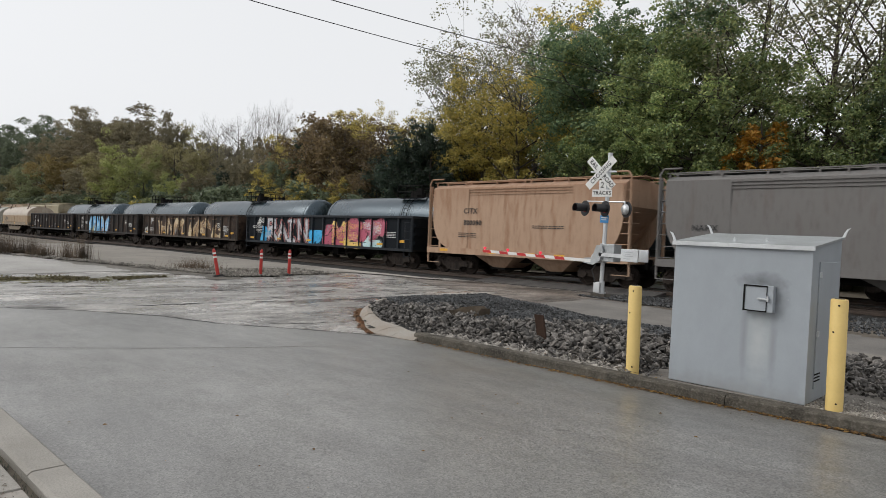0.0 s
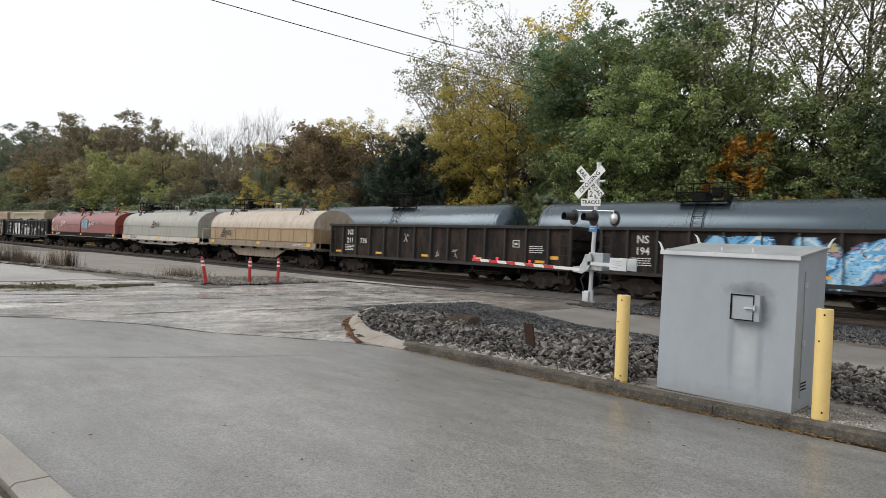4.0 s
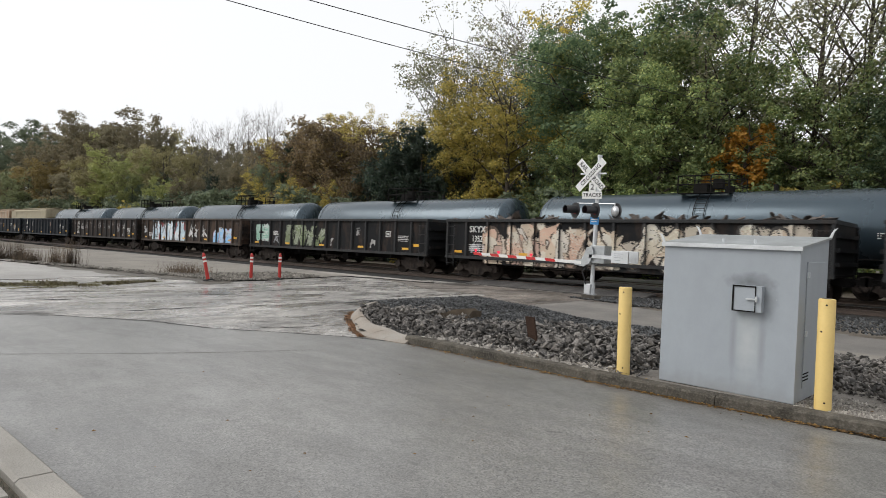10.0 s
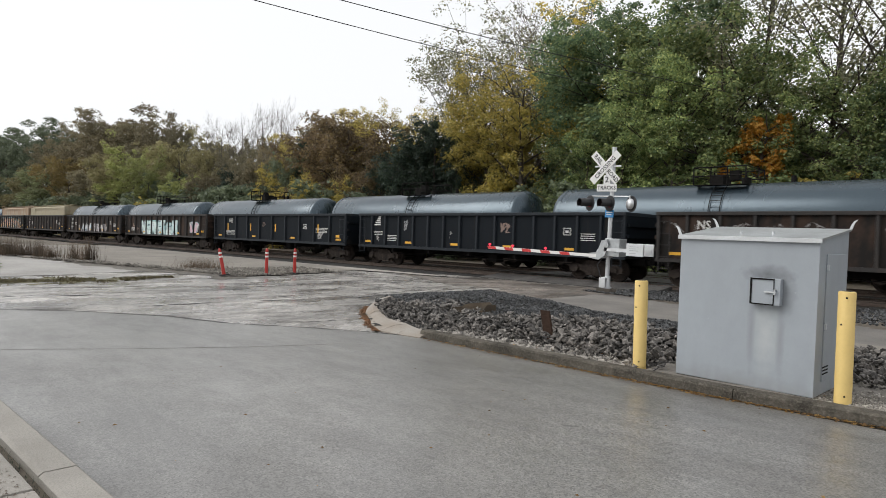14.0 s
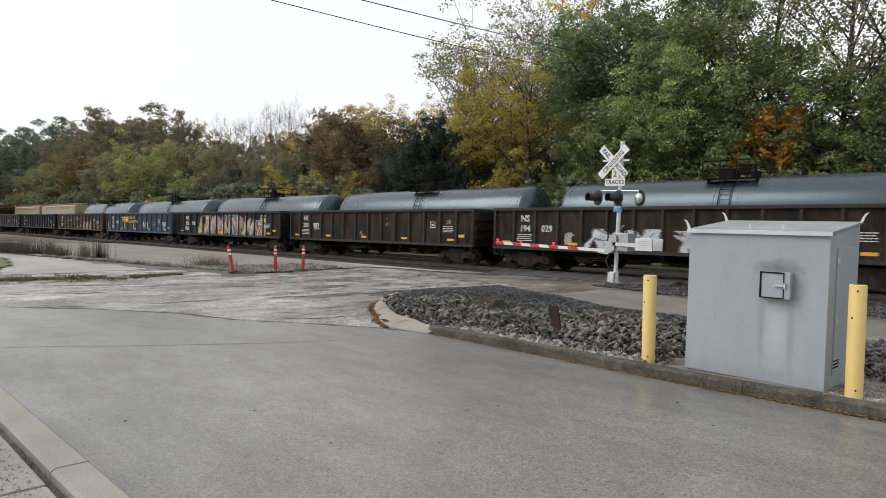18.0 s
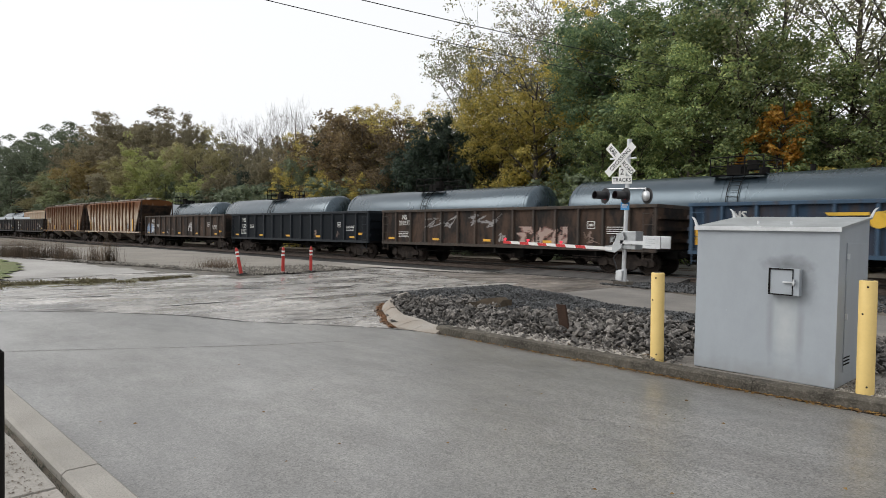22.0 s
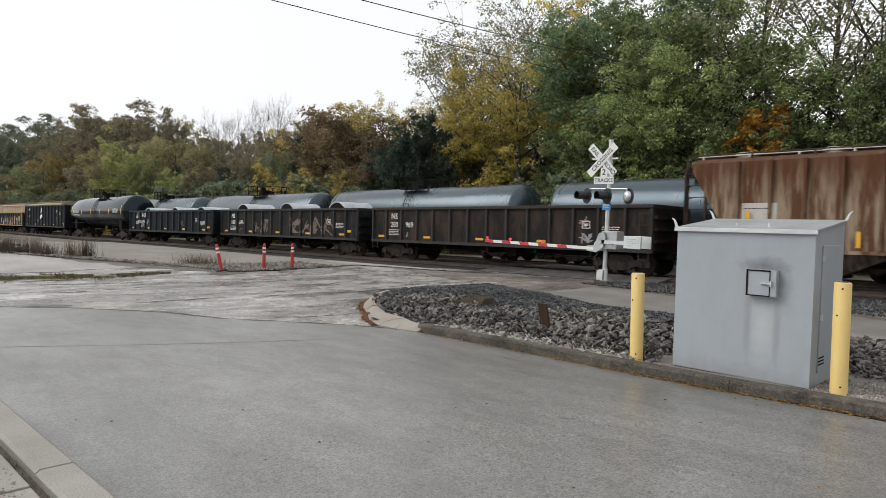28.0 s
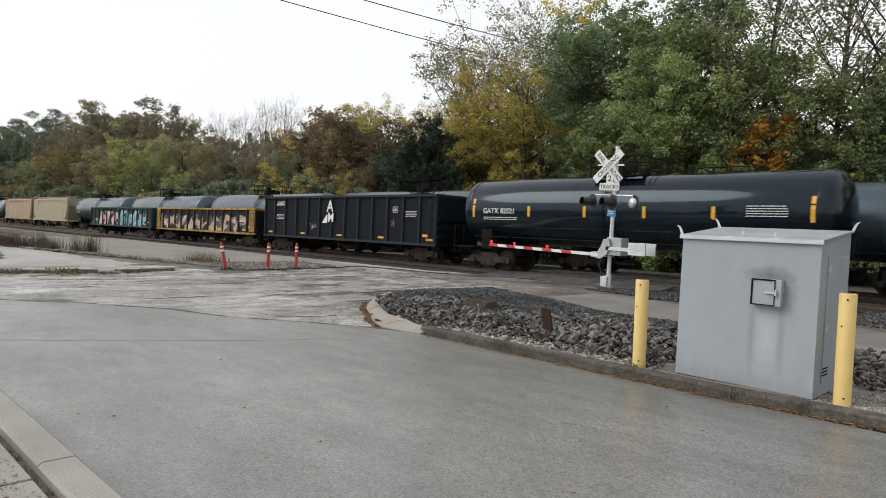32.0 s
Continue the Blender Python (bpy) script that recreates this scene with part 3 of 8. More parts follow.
for k, (x, y0, y1, w) in enumerate(((-10.9, 10.4, 15.5, 0.05), (-11.9, 9.0, 15.0, 0.05), (-12.4, 7.6, 11.0, 0.10), (-13.3, 7.5, 15.0, 0.07), (-13.9, 9.5, 14.0, 0.05), (-15.2, 8.5, 15.2, 0.07),
                                    (-16.5, 6.0, 15.0, 0.06), (-17.8, 9.0, 15.0, 0.06), (-19.6, 0.0, 6.0, 0.05))):
    line = [(x + 0.9 * noise.noise((k * 3.7, y * 0.22, 0)) + 0.25 * noise.noise((k, y * 1.1, 5)), y) for y in span(y0, y1, 0.5)]
    ribbon("road_crack", line, w * 0.85, CRACK, -0.006, "dark ragged wheel rut and crack in the old road", "crack", jag=0.98, seed=10 + k)
for k, (line, w) in enumerate((([(-15.5, 3.05), (-15.1, 4.5), (-15.6, 6.6), (-14.9, 8.2)], 0.07), ([(-13.1, 2.9), (-12.6, 4.7), (-12.66, 6.48), (-12.4, 7.7)], 0.09), ([(-13.4, 7.99), (-12.4, 8.54), (-12.3, 9.97)], 0.10),
                               ([(-17.0, 1.2), (-17.1, 4.0), (-16.6, 6.0)], 0.08), ([(-9.6, 5.9), (-9.3, 6.3), (-9.2, 6.9)], 0.05))):
    fine = [(xa + (xb - xa) * q / 6 + 0.10 * noise.noise((k * 5, q + 7 * j, 1)), ya + (yb - ya) * q / 6) for j, ((xa, ya), (xb, yb)) in enumerate(zip(line, line[1:])) for q in range(7)]
    ribbon("road_crack", fine, w * 0.85, CRACK, -0.006, "dark ragged wheel rut in the old road", "crack", jag=0.98, seed=40 + k)


def patch(name, cx, cy, rx, ry, mat, lift, label, category, seed=1, rough=0.35, turn=0.0):
    """An uneven stain or patch lying on the ground."""
    n = 40
    sh = Shape()
    sh.v.append((cx, cy, ground_z(cx, cy) + lift))
    for i in range(n):
        a = 2 * math.pi * i / n
        r = 1 + rough * (noise.noise((math.cos(a) * 2, math.sin(a) * 2, seed)) + 0.6 * noise.noise((math.cos(a) * 6, math.sin(a) * 6, seed)))
        x, y = rx * r * math.cos(a), ry * r * math.sin(a)
        x, y = cx + x * math.cos(turn) - y * math.sin(turn), cy + x * math.sin(turn) + y * math.cos(turn)
        sh.v.append((x, y, ground_z(x, y) + lift))
    for i in range(n):
        sh.f.append((0, 1 + i, 1 + (i + 1) % n))
        sh.mi.append(0)
    return tagged(part(name, sh, mat), label, category, kind="structure")


JOINT = [(-9.5, 1.3), (-9.05, 2.1), (-8.39, 3.14), (-7.74, 4.3), (-7.3, 5.3)]
ribbon("expansion_joint", JOINT, 0.014, OLD_CONCRETE, 0.004, "fine joint across the driveway", "joint", jag=0.6)

def kerb_foot(x):
    return 6.79 if x < -2.4 else 6.79 + 0.06875 * (x + 2.4) if x < -0.8 else 6.90 + 0.0842 * (x + 0.8)


def verge_edge(x):
    """The lower edge of the gravel bank by the crossing."""
    return 9.9 + 0.27 * (x + 19.6) if x < -19.6 else 9.9


def path_edge(x):
    return 11.9 if x > -7.2 else 11.9 + 0.45 * (-7.2 - x)


THIN_GRASS = material("thin_grass", (0.19, 0.18, 0.12), (0.12, 0.115, 0.065), rough=0.9, spec=0.2, scale=7, bump=0.8, bump_scale=40, c=(0.09, 0.085, 0.05), fine=0.5, mottle=0.35)
PAD = material("pale_concrete_yard", (0.3384, 0.3240, 0.3024), (0.2304, 0.2196, 0.2016), rough=0.6, scale=1.6, bump=0.3, bump_scale=50, fine=0.3, c=(0.1800, 0.1692, 0.1512), mottle=0.15)
MUD = material("wet_mud", (0.13, 0.115, 0.095), (0.075, 0.066, 0.055), rough=0.6, spec=0.35, scale=4, bump=0.8, bump_scale=30, c=(0.05, 0.05, 0.02), fine=0.6)
# pale access road beside the track, and the path on the other side of the crossing
sheet("access_road", span(-200, -19.5, 2), span(16.2, 20.8, 0.4), PALE_ROAD, lift=0.02, label="pale gravel service road along the track", category="road", kind="structure",
      inside=lambda x, y: y > 17.1 + 0.25 * math.sin(x * 0.3) - (0.8 if x > -24 else 0))
sheet("side_path", span(-10.4, 30, 0.2), span(9.0, 18.6, 0.2), PATH, lift=0.0, label="worn pale paved path beside the tracks", category="path", kind="structure",
      inside=lambda x, y: x > -9.6 + 0.5 * noise.noise((x * 0.7, y * 0.7, 9)) and path_edge(x) + 0.15 * noise.noise((x, y, 2)) < y < 15.2 - 0.14 * (x + 2) + (0.35 * (-7 - x) if x < -7 else 0))
sheet("gravel_verge", span(-48, -18.4, 0.4), span(7.0, 17.6, 0.2), GRAVEL, lift=0.015, label="loose brown gravel verge", category="gravel", kind="structure", wobble=0.03,
      inside=lambda x, y: y > verge_edge(x) + 0.25 * noise.noise((x * 0.8, y, 3)) and y < 17.5 and x < -18.7 - 0.27 * max(0, y - 11) + 0.2 * noise.noise((x, y * 1.5, 8)))
sheet("mud_edge", span(-27, -18.0, 0.15), span(7.0, 10.6, 0.12), MUD, lift=-0.004, label="dark wet mud along the verge", category="mud", kind="structure",
      inside=lambda x, y: verge_edge(x) - 0.75 + 0.6 * noise.noise((x * 0.9, y * 0.9, 6)) < y < verge_edge(x) + 0.3 + 0.3 * noise.noise((x * 2, y * 2, 8)))
sheet("concrete_pad", span(-46, -19.6, 0.3), span(-1.0, 8.6, 0.2), PAD, lift=-0.005, label="pale worn concrete yard", category="pavement", kind="structure",
      inside=lambda x, y: y < verge_edge(x) - 0.2 and x < -20.5 - 0.25 * (y - 4) + 0.5 * noise.noise((x * 0.7, y * 0.7, 1)))
sheet("grass_strip", span(-21.5, -17.4, 0.12), span(0.5, 8.4, 0.12), THIN_GRASS, lift=-0.007, label="thin strip of brown muddy grass", category="grass", kind="structure",
      inside=lambda x, y: abs(x + 19.0 + 0.5 * noise.noise((y * 0.7, 3, 1))) < 0.85 * min(1, max(0.1, (8.4 - y) / 3)) - 0.15 + 0.5 * noise.noise((x * 1.8, y * 1.8, 5)) + 0.55 * noise.noise((x * 3.5, y * 2.2, 15)))
sheet("lawn", span(-60, -20.6, 0.3), span(-20, 6.2, 0.3), GRASS, lift=0.03, label="damp green lawn", category="lawn", kind="structure",
      inside=lambda x, y: y < min(5.5, 3.75 - 0.28 * (x + 20.5)) + 0.3 * noise.noise((x, y, 2)))

rnd = random.Random(53)
tufts = Shape()
for k in range(5200):
    y = rnd.uniform(0.5, 8.2)
    x = -19.0 - 0.5 * noise.noise((y * 0.7, 3, 1)) + rnd.gauss(0, 0.42) * min(1, max(0.15, (8.6 - y) / 3))
    if noise.noise((x * 1.5, y * 1.5, 5)) < -0.12:
        continue
    hh, a, z = rnd.uniform(0.02, 0.06), rnd.uniform(0, 6.28), ground_z(x, y) - 0.01
    tufts.add([(x - 0.03 * math.sin(a), y + 0.03 * math.cos(a), z), (x + 0.03 * math.sin(a), y - 0.03 * math.cos(a), z), (x + hh * math.cos(a), y + hh * math.sin(a), z + hh)], [(0, 1, 2)])
tagged(part("muddy_grass", tufts, leaf_material("brown_grass_blade", (0.065, 0.055, 0.030), (0.11, 0.092, 0.046), (0.16, 0.14, 0.065))), "short brown-green grass on a muddy strip", "grass", kind="stuff")


def kerb(name, line, width, height, mat, label, seg=1.2, taper=None, rolled=False):
    """A raised kerb of cast lengths along a line."""
    root = thing(name, label, "kerb", kind="structure")
    pts = []
    for (xa, ya), (xb, yb) in zip(line, line[1:]):
        n = max(1, round(math.hypot(xb - xa, yb - ya) / seg))
        pts += [(xa + (xb - xa) * i / n, ya + (yb - ya) * i / n) for i in range(n)]
    pts.append(line[-1])
    nrm = []
    for k in range(len(pts)):
        xa, ya = pts[max(0, k - 1)]
        xb, yb = pts[min(len(pts) - 1, k + 1)]
        d = math.hypot(xb - xa, yb - ya)
        nrm.append((-(yb - ya) / d, (xb - xa) / d))
    rnd = random.Random(5)
    for k in range(len(pts) - 1):
        rings = []
        h = height + rnd.uniform(-0.006, 0.006)
        for q, e in ((k, 0.004), (k + 1, -0.004)):
            (x, y), (nx, ny) = pts[q], nrm[q]
            dx, dy = pts[k + 1][0] - pts[k][0], pts[k + 1][1] - pts[k][1]
            d = math.hypot(dx, dy)
            x, y = x + dx / d * e, y + dy / d * e
            hh = h if taper is None else h * taper(x)
            ww = width(x) if rolled else width
            prof = ((0, -0.12), (0.0, 0.012), (ww * 0.25, hh * 0.5), (ww * 0.6, hh * 0.93), (ww, hh), (ww, -0.12)) if rolled else ((0, -0.12), (0.012, hh - 0.02), (0.035, hh), (ww - 0.025, hh), (ww, hh - 0.02), (ww, -0.12))
            rings.append([(x + nx * o, y + ny * o, z) for o, z in prof])
        part("kerb_stone", Shape().loft(rings), mat, root, smooth=25)
    return root


kerb("island_kerb", [(-7.05, 6.83), (-2.4, 6.79), (-0.8, 6.90), (3, 7.22), (25, 9.2)], 0.22, 0.105, KERB_CONCRETE, "low weathered concrete kerb with leaves along its foot", 4.5)
kerb("nose_kerb", NOSE[::-1], nose_width, 0.11, NOSE_CONCRETE, "rounded pale concrete kerb nose, rust-stained at its foot", 0.45, lambda x: 0.55 + 0.45 * min(1, max(0, (-6.9 - x) / 1.3)), rolled=True)
RUSTY_SOIL = material("rusty_soil", (0.26, 0.135, 0.07), (0.15, 0.095, 0.06), rough=0.9, spec=0.2, scale=9, bump=0.7, bump_scale=45, c=(0.08, 0.05, 0.03), fine=0.5, mottle=0.3)
rnd = random.Random(47)
crumb = Shape()
for k in range(2600):
    q = rnd.choice((2, 3, 4, 4, 4, 5, 5, 6))
    (xa, ya), (xb, yb) = NOSE[q], NOSE[q + 1]
    u, out = rnd.random(), abs(rnd.gauss(0, 0.045))
    x, y = xa + (xb - xa) * u - 0.62 * out, ya + (yb - ya) * u - 0.78 * out
    r, a = rnd.uniform(0.008, 0.03), rnd.uniform(0, 6.28)
    crumb.add([(x + r * math.cos(a), y + r * math.sin(a), -0.004), (x - r * math.sin(a), y + r * math.cos(a), 0.002 + r * 0.2), (x - r * math.cos(a), y - r * math.sin(a), -0.004), (x + r * math.sin(a), y - r * math.cos(a), -0.002)], [(0, 1, 2), (0, 2, 3)])
tagged(part("rusty_soil", crumb, RUSTY_SOIL), "rusty brown soil washed out at the kerb foot", "soil", kind="stuff")
kerb("walk_kerb", [(25, 1.305), (-16, 1.305)], 0.235, 0.10, CONCRETE, "smooth pale concrete kerb beside the walk", 3.0)

walk_slabs = thing("sidewalk", "worn concrete sidewalk of separate slabs", "sidewalk", kind="structure")
for k in range(34):
    x = 26.4 - k * 1.22
    s = Shape().bevel_box(x - 1.2, x, -1.2, 1.0, -0.12, 0.085 + 0.006 * math.sin(k * 2.1), 0.012)
    part("slab", s, CONCRETE if k % 2 else PALE_ROAD, walk_slabs)
sheet("joint_soil", span(-16, 6, 1), [0.98, 1.02, 1.07], SOIL, lift=0.035, label="dark soil and weeds in the joint", category="soil", kind="structure")
rnd = random.Random(8)
weeds = Shape()
for k in range(700):
    x, y = rnd.uniform(-9, 0), rnd.uniform(0.995, 1.06)
    h, a = rnd.uniform(0.015, 0.05), rnd.uniform(0, 6.28)
    weeds.add([(x - 0.006, y, 0.03), (x + 0.006, y, 0.03), (x + h * 0.6 * math.cos(a), y + h * 0.5 * math.sin(a), 0.04 + h)], [(0, 1, 2)])
tagged(part("joint_weeds", weeds, LEAVES["conifer"]), "small weeds growing in the kerb joint", "weeds", kind="stuff")

crumbs = Shape()
for k in range(3600):
    x, y = rnd.uniform(-9, -0.5), min(0.985, 0.97 - abs(rnd.gauss(0, 0.28)))
    s, a = rnd.uniform(0.003, 0.011), rnd.uniform(0, 6.28)
    crumbs.add([(x + s * math.cos(a), y + s * math.sin(a), 0.093), (x - 0.6 * s * math.sin(a), y + 0.6 * s * math.cos(a), 0.095 + s * 0.4), (x - s * math.cos(a), y - s * math.sin(a), 0.093), (x + 0.6 * s * math.sin(a), y - 0.6 * s * math.cos(a), 0.094)], [(0, 1, 2, 3)])
tagged(part("sidewalk_litter", crumbs, leaf_material("dry_crumbs", (0.11, 0.09, 0.075), (0.20, 0.165, 0.135), (0.36, 0.33, 0.29))), "crumbled dry leaves on the sidewalk", "leaves", kind="stuff")

# island bed, ballast shoulders
# sheet coloured dark for the shade in the gaps between the rocks
sheet("island_bed", span(-11.3, -3.5, 0.2), span(6.9, 15, 0.2), BALLAST, lift=0.03, label="stony bed behind the kerb, dark for shade between rocks", category="gravel", kind="structure", wobble=0.06,
      inside=lambda x, y: y < path_edge(x) + 0.4 and y > nose_y(x) + 0.08)
sheet("island_gravel", span(-3.5, 25, 0.2), span(6.9, 13, 0.2), GRAVEL, lift=0.03, label="fine tan gravel behind the kerb", category="gravel", kind="structure", wobble=0.06,
      inside=lambda x, y: y < path_edge(x) + 0.4 and y > kerb_foot(x) + 0.1)

# the gravel that backs the kerb on either side of the cabinet
backing = Shape()
backing.loft([[(x, kerb_foot(x) + o, z) for o, z in ((0.20, -0.05), (0.21, 0.085), (0.7, 0.085 + 0.012 * math.sin(5 * x)), (1.2, 0.075), (1.9, 0.02), (1.9, -0.05))] for x in span(-3.5, 25, 0.25)])
tagged(part("gravel_backing", backing, GRAVEL, smooth=40), "tan gravel level with the top of the kerb", "gravel", kind="structure")


def blob(rnd, sx, sy, sz):
    """A broken stone: the hull of a few corners."""
    bm = bmesh.new()
    for k in range(11):
        v = Vector((rnd.gauss(0, 1), rnd.gauss(0, 1), rnd.gauss(0, 1))).normalized()
        q = max(abs(v.x), abs(v.y), abs(v.z)) ** 0.6
        bm.verts.new((v.x / q * sx, v.y / q * sy, v.z / q * sz))
    r = bmesh.ops.convex_hull(bm, input=bm.verts[:])
    bm.verts.ensure_lookup_table()
    bm.verts.index_update()
    out = [tuple(v.co) for v in bm.verts], [tuple(v.index for v in f.verts) for f in bm.faces]
    bm.free()
    return out


rnd = random.Random(21)
STONES = []
for k in range(10):
    v, f = blob(rnd, 0.5, rnd.uniform(0.30, 0.46), rnd.uniform(0.16, 0.30))
    STONES.append((v, f))


def gravel_from(x):
    """Behind this line the big stones give way to fine dark gravel."""
    return 9.15 + 0.35 * max(0, x + 7.2) + 0.35 * math.sin(x * 1.9) + (0.35 if -9.2 < x < -7.6 else 0)


def in_bed(x, y):
    if y > gravel_from(x):
        return False
    if abs(x + 8.3) < 0.34 and 8.75 < y < 9.9:
        return False
    return nose_y(x) + (nose_width(x) + 0.03 if x < -6.9 else 0.36) < y < path_edge(x) - 0.1 and not (-3.27 < x < -1.2 and y < 8.35) and not (x > -1.7 and y < 7.9) and not (abs(x + 3.615) < 0.14 and y < 7.32)


def mound(x, y):
    return 0.20 * math.exp(-((x + 9.3) / 1.6) ** 2 - ((y - 11.2) / 1.2) ** 2) + 0.10 * math.exp(-((x + 5.5) / 2.5) ** 2 - ((y - 9.2) / 1.2) ** 2)


SOIL_BANK = material("brown_soil_bank", (0.078, 0.058, 0.038), (0.036, 0.028, 0.020), rough=0.95, spec=0.2, scale=6, bump=0.6, bump_scale=40)
PEBBLE = material("pale_pebble", (0.36, 0.335, 0.30), (0.20, 0.185, 0.165), rough=0.85, spec=0.3, scale=8, bump=0.3, bump_scale=60, island=0.5)
rock_bed = thing("rock_bed", "pile of grey-brown broken quarry stone behind the kerb", "rocks")
stone_meshes = [Shape().add(v, f).mesh("stone", ROCK) for v, f in STONES]
joined = Shape()
count = 0
for k in range(22000):
    x, y = rnd.uniform(-11.2, 3.5), rnd.uniform(7.0, 12.4)
    if not in_bed(x, y) or x < -12:
        continue
    s = rnd.choice((rnd.uniform(0.05, 0.09), rnd.uniform(0.07, 0.13), rnd.uniform(0.09, 0.17))) * (0.65 if y < 7.55 else 1)
    if x > -1.6:
        s *= 0.85
    z = (0.06 if y > 7.5 else 0.035) + mound(x, y) + rnd.uniform(-0.05, 0.11)
    m = pose(x, y, z, rnd.uniform(-50, 50), rnd.uniform(-50, 50), rnd.uniform(0, 360)) @ Matrix.Scale(s, 4)
    if count < 300 and -7.4 < x < -3.6 and y < 7.75:
        part("stone", stone_meshes[k % 10], parent=rock_bed, at=m)
        count += 1
    else:
        v, f = STONES[k % 10]
        joined.add([tuple(m @ Vector(p)) for p in v], f)
ROCK_JOINED = material("rock_heap", (0.125, 0.113, 0.100), (0.036, 0.033, 0.031), rough=0.8, scale=8, bump=0.6, bump_scale=30, c=(0.3, 0.28, 0.26), fine=0.5, island=0.75)
part("rubble", joined, ROCK_JOINED, rock_bed, kind="stuff")
chips = Shape()
for k in range(5200):
    x = rnd.uniform(-1.75, 2.2)
    y = kerb_foot(x) + 0.31 + abs(rnd.gauss(0, 0.45))
    v, f = STONES[k % 10]
    m = pose(x, y, 0.088 if y < kerb_foot(x) + 1.2 else 0.06, rnd.uniform(-60, 60), rnd.uniform(-60, 60), rnd.uniform(0, 360)) @ Matrix.Scale(rnd.uniform(0.012, 0.034), 4)
    chips.add([tuple(m @ Vector(p)) for p in v], f)
tagged(part("gravel_chips", chips, PEBBLE), "small tan and grey stone chips behind the kerb", "gravel", kind="stuff")
fine_stone = Shape()
for k in range(15000):
    if k < 9000:
        x = rnd.uniform(-11.6, -3.6)
        y0 = max(gravel_from(x) - 0.15, nose_y(x) + 0.2) if x > -11.3 else 10.0
        y1 = path_edge(x) + 0.1
        if y1 < y0 or (abs(x + 8.3) < 0.34 and y0 < 9.2):
            continue
        y, s = rnd.uniform(y0, y1), rnd.uniform(0.035, 0.085)
        z = mound(x, y) + 0.055
    else:
        x = rnd.uniform(-11.5, 1.0)
        y = rnd.uniform(15.6 - 0.14 * (x + 2) + (0.35 * (-7 - x) if x < -7 else 0), 22.0)
        s = rnd.uniform(0.05, 0.11)
        z = ground_z(x, y) + 0.03
    v, f = STONES[k % 10]
    m = pose(x, y, z, rnd.uniform(-60, 60), rnd.uniform(-60, 60), rnd.uniform(0, 360)) @ Matrix.Scale(s, 4)
    fine_stone.add([tuple(m @ Vector(p)) for p in v], f)
gravel_top = Shape()
gx, gy = span(-11.3, -3.6, 0.2), span(8.6, 14.0, 0.2)
for x in gx:
    for y in gy:
        gravel_top.v.append((x, y, mound(x, y) + 0.045))
for i in range(len(gx) - 1):
    for j in range(len(gy) - 1):
        x, y = gx[i] + 0.1, gy[j] + 0.1
        if max(gravel_from(x) - 0.1, nose_y(x) + 0.15) < y < path_edge(x) + 0.1 and not (abs(x + 8.3) < 0.5 and y < 9.8):
            gravel_top.f.append((i * len(gy) + j, (i + 1) * len(gy) + j, (i + 1) * len(gy) + j + 1, i * len(gy) + j + 1))
            gravel_top.mi.append(0)
tagged(part("gravel_heap", gravel_top, BALLAST, smooth=60), "low heap of dark crushed gravel", "gravel", kind="structure")
# a small scoured hollow with a bare soil bank
hollow = Shape()
hollow.loft([[(x, 10.0 + d, 0.20 + e), (x, 9.72 + d, 0.21 + e), (x, 9.62 + d, 0.15), (x, 9.45 + d, 0.045), (x, 8.8, 0.04), (x, 8.8, -0.15), (x, 10.0 + d, -0.15)] for x, d, e in ((-8.68, -0.35, -0.10), (-8.55, -0.12, 0.0), (-8.36, 0.05, 0.03), (-8.2, 0.0, -0.03), (-8.05, -0.12, 0.02), (-7.93, -0.4, -0.12))])
tagged(part("soil_bank", hollow, SOIL_BANK, smooth=50), "bare brown soil in a small washed-out hollow", "soil", kind="structure")
pebbles = Shape()
for k in range(1500):
    x, y = rnd.uniform(-6.9, -3.6), 7.0 + abs(rnd.gauss(0.05, 0.22))
    s = rnd.uniform(0.03, 0.10)
    v, f = STONES[k % 10]
    m = pose(x, y, 0.07 + rnd.uniform(0, 0.03), rnd.uniform(-40, 40), rnd.uniform(-40, 40), rnd.uniform(0, 360)) @ Matrix.Scale(s, 4)
    pebbles.add([tuple(m @ Vector(p)) for p in v], f)
tagged(part("pale_pebbles", pebbles, PEBBLE), "small pale pebbles behind the kerb", "pebbles", kind="stuff")
tagged(part("ballast_stones", fine_stone, ROCK_FINE), "dark crushed ballast stones beside the track", "ballast", kind="stuff")
VERGE_STONE = material("tan_gravel_stone", (0.27, 0.25, 0.22), (0.13, 0.12, 0.105), rough=0.85, spec=0.3, scale=8, bump=0.3, bump_scale=60, island=0.5)
verge = Shape()
for k in range(4200):
    if k < 2600:
        x, y = rnd.uniform(-22.0, -18.6), rnd.uniform(8.8, 14.6)
        s = rnd.uniform(0.04, 0.12)
        if y < verge_edge(x) or x > -18.6 - 0.27 * max(0, y - 11) + rnd.gauss(0, 0.12):
            continue
    else:
        x = rnd.uniform(-30, -20)
        y = verge_edge(x) + abs(rnd.gauss(0, 0.35))
        s = rnd.uniform(0.03, 0.10)
    v, f = STONES[k % 10]
    m = pose(x, y, ground_z(x, y) + 0.045, rnd.uniform(-60, 60), rnd.uniform(-60, 60), rnd.uniform(0, 360)) @ Matrix.Scale(s, 4)
    verge.add([tuple(m @ Vector(p)) for p in v], f)
tagged(part("verge_stones", verge, VERGE_STONE), "loose stones on the gravel verge", "stones", kind="stuff")
STAKE = material("dark_rust", (0.055, 0.034, 0.025), (0.03, 0.02, 0.016), rough=0.9, spec=0.1, scale=10, bump=0.4, bump_scale=50)
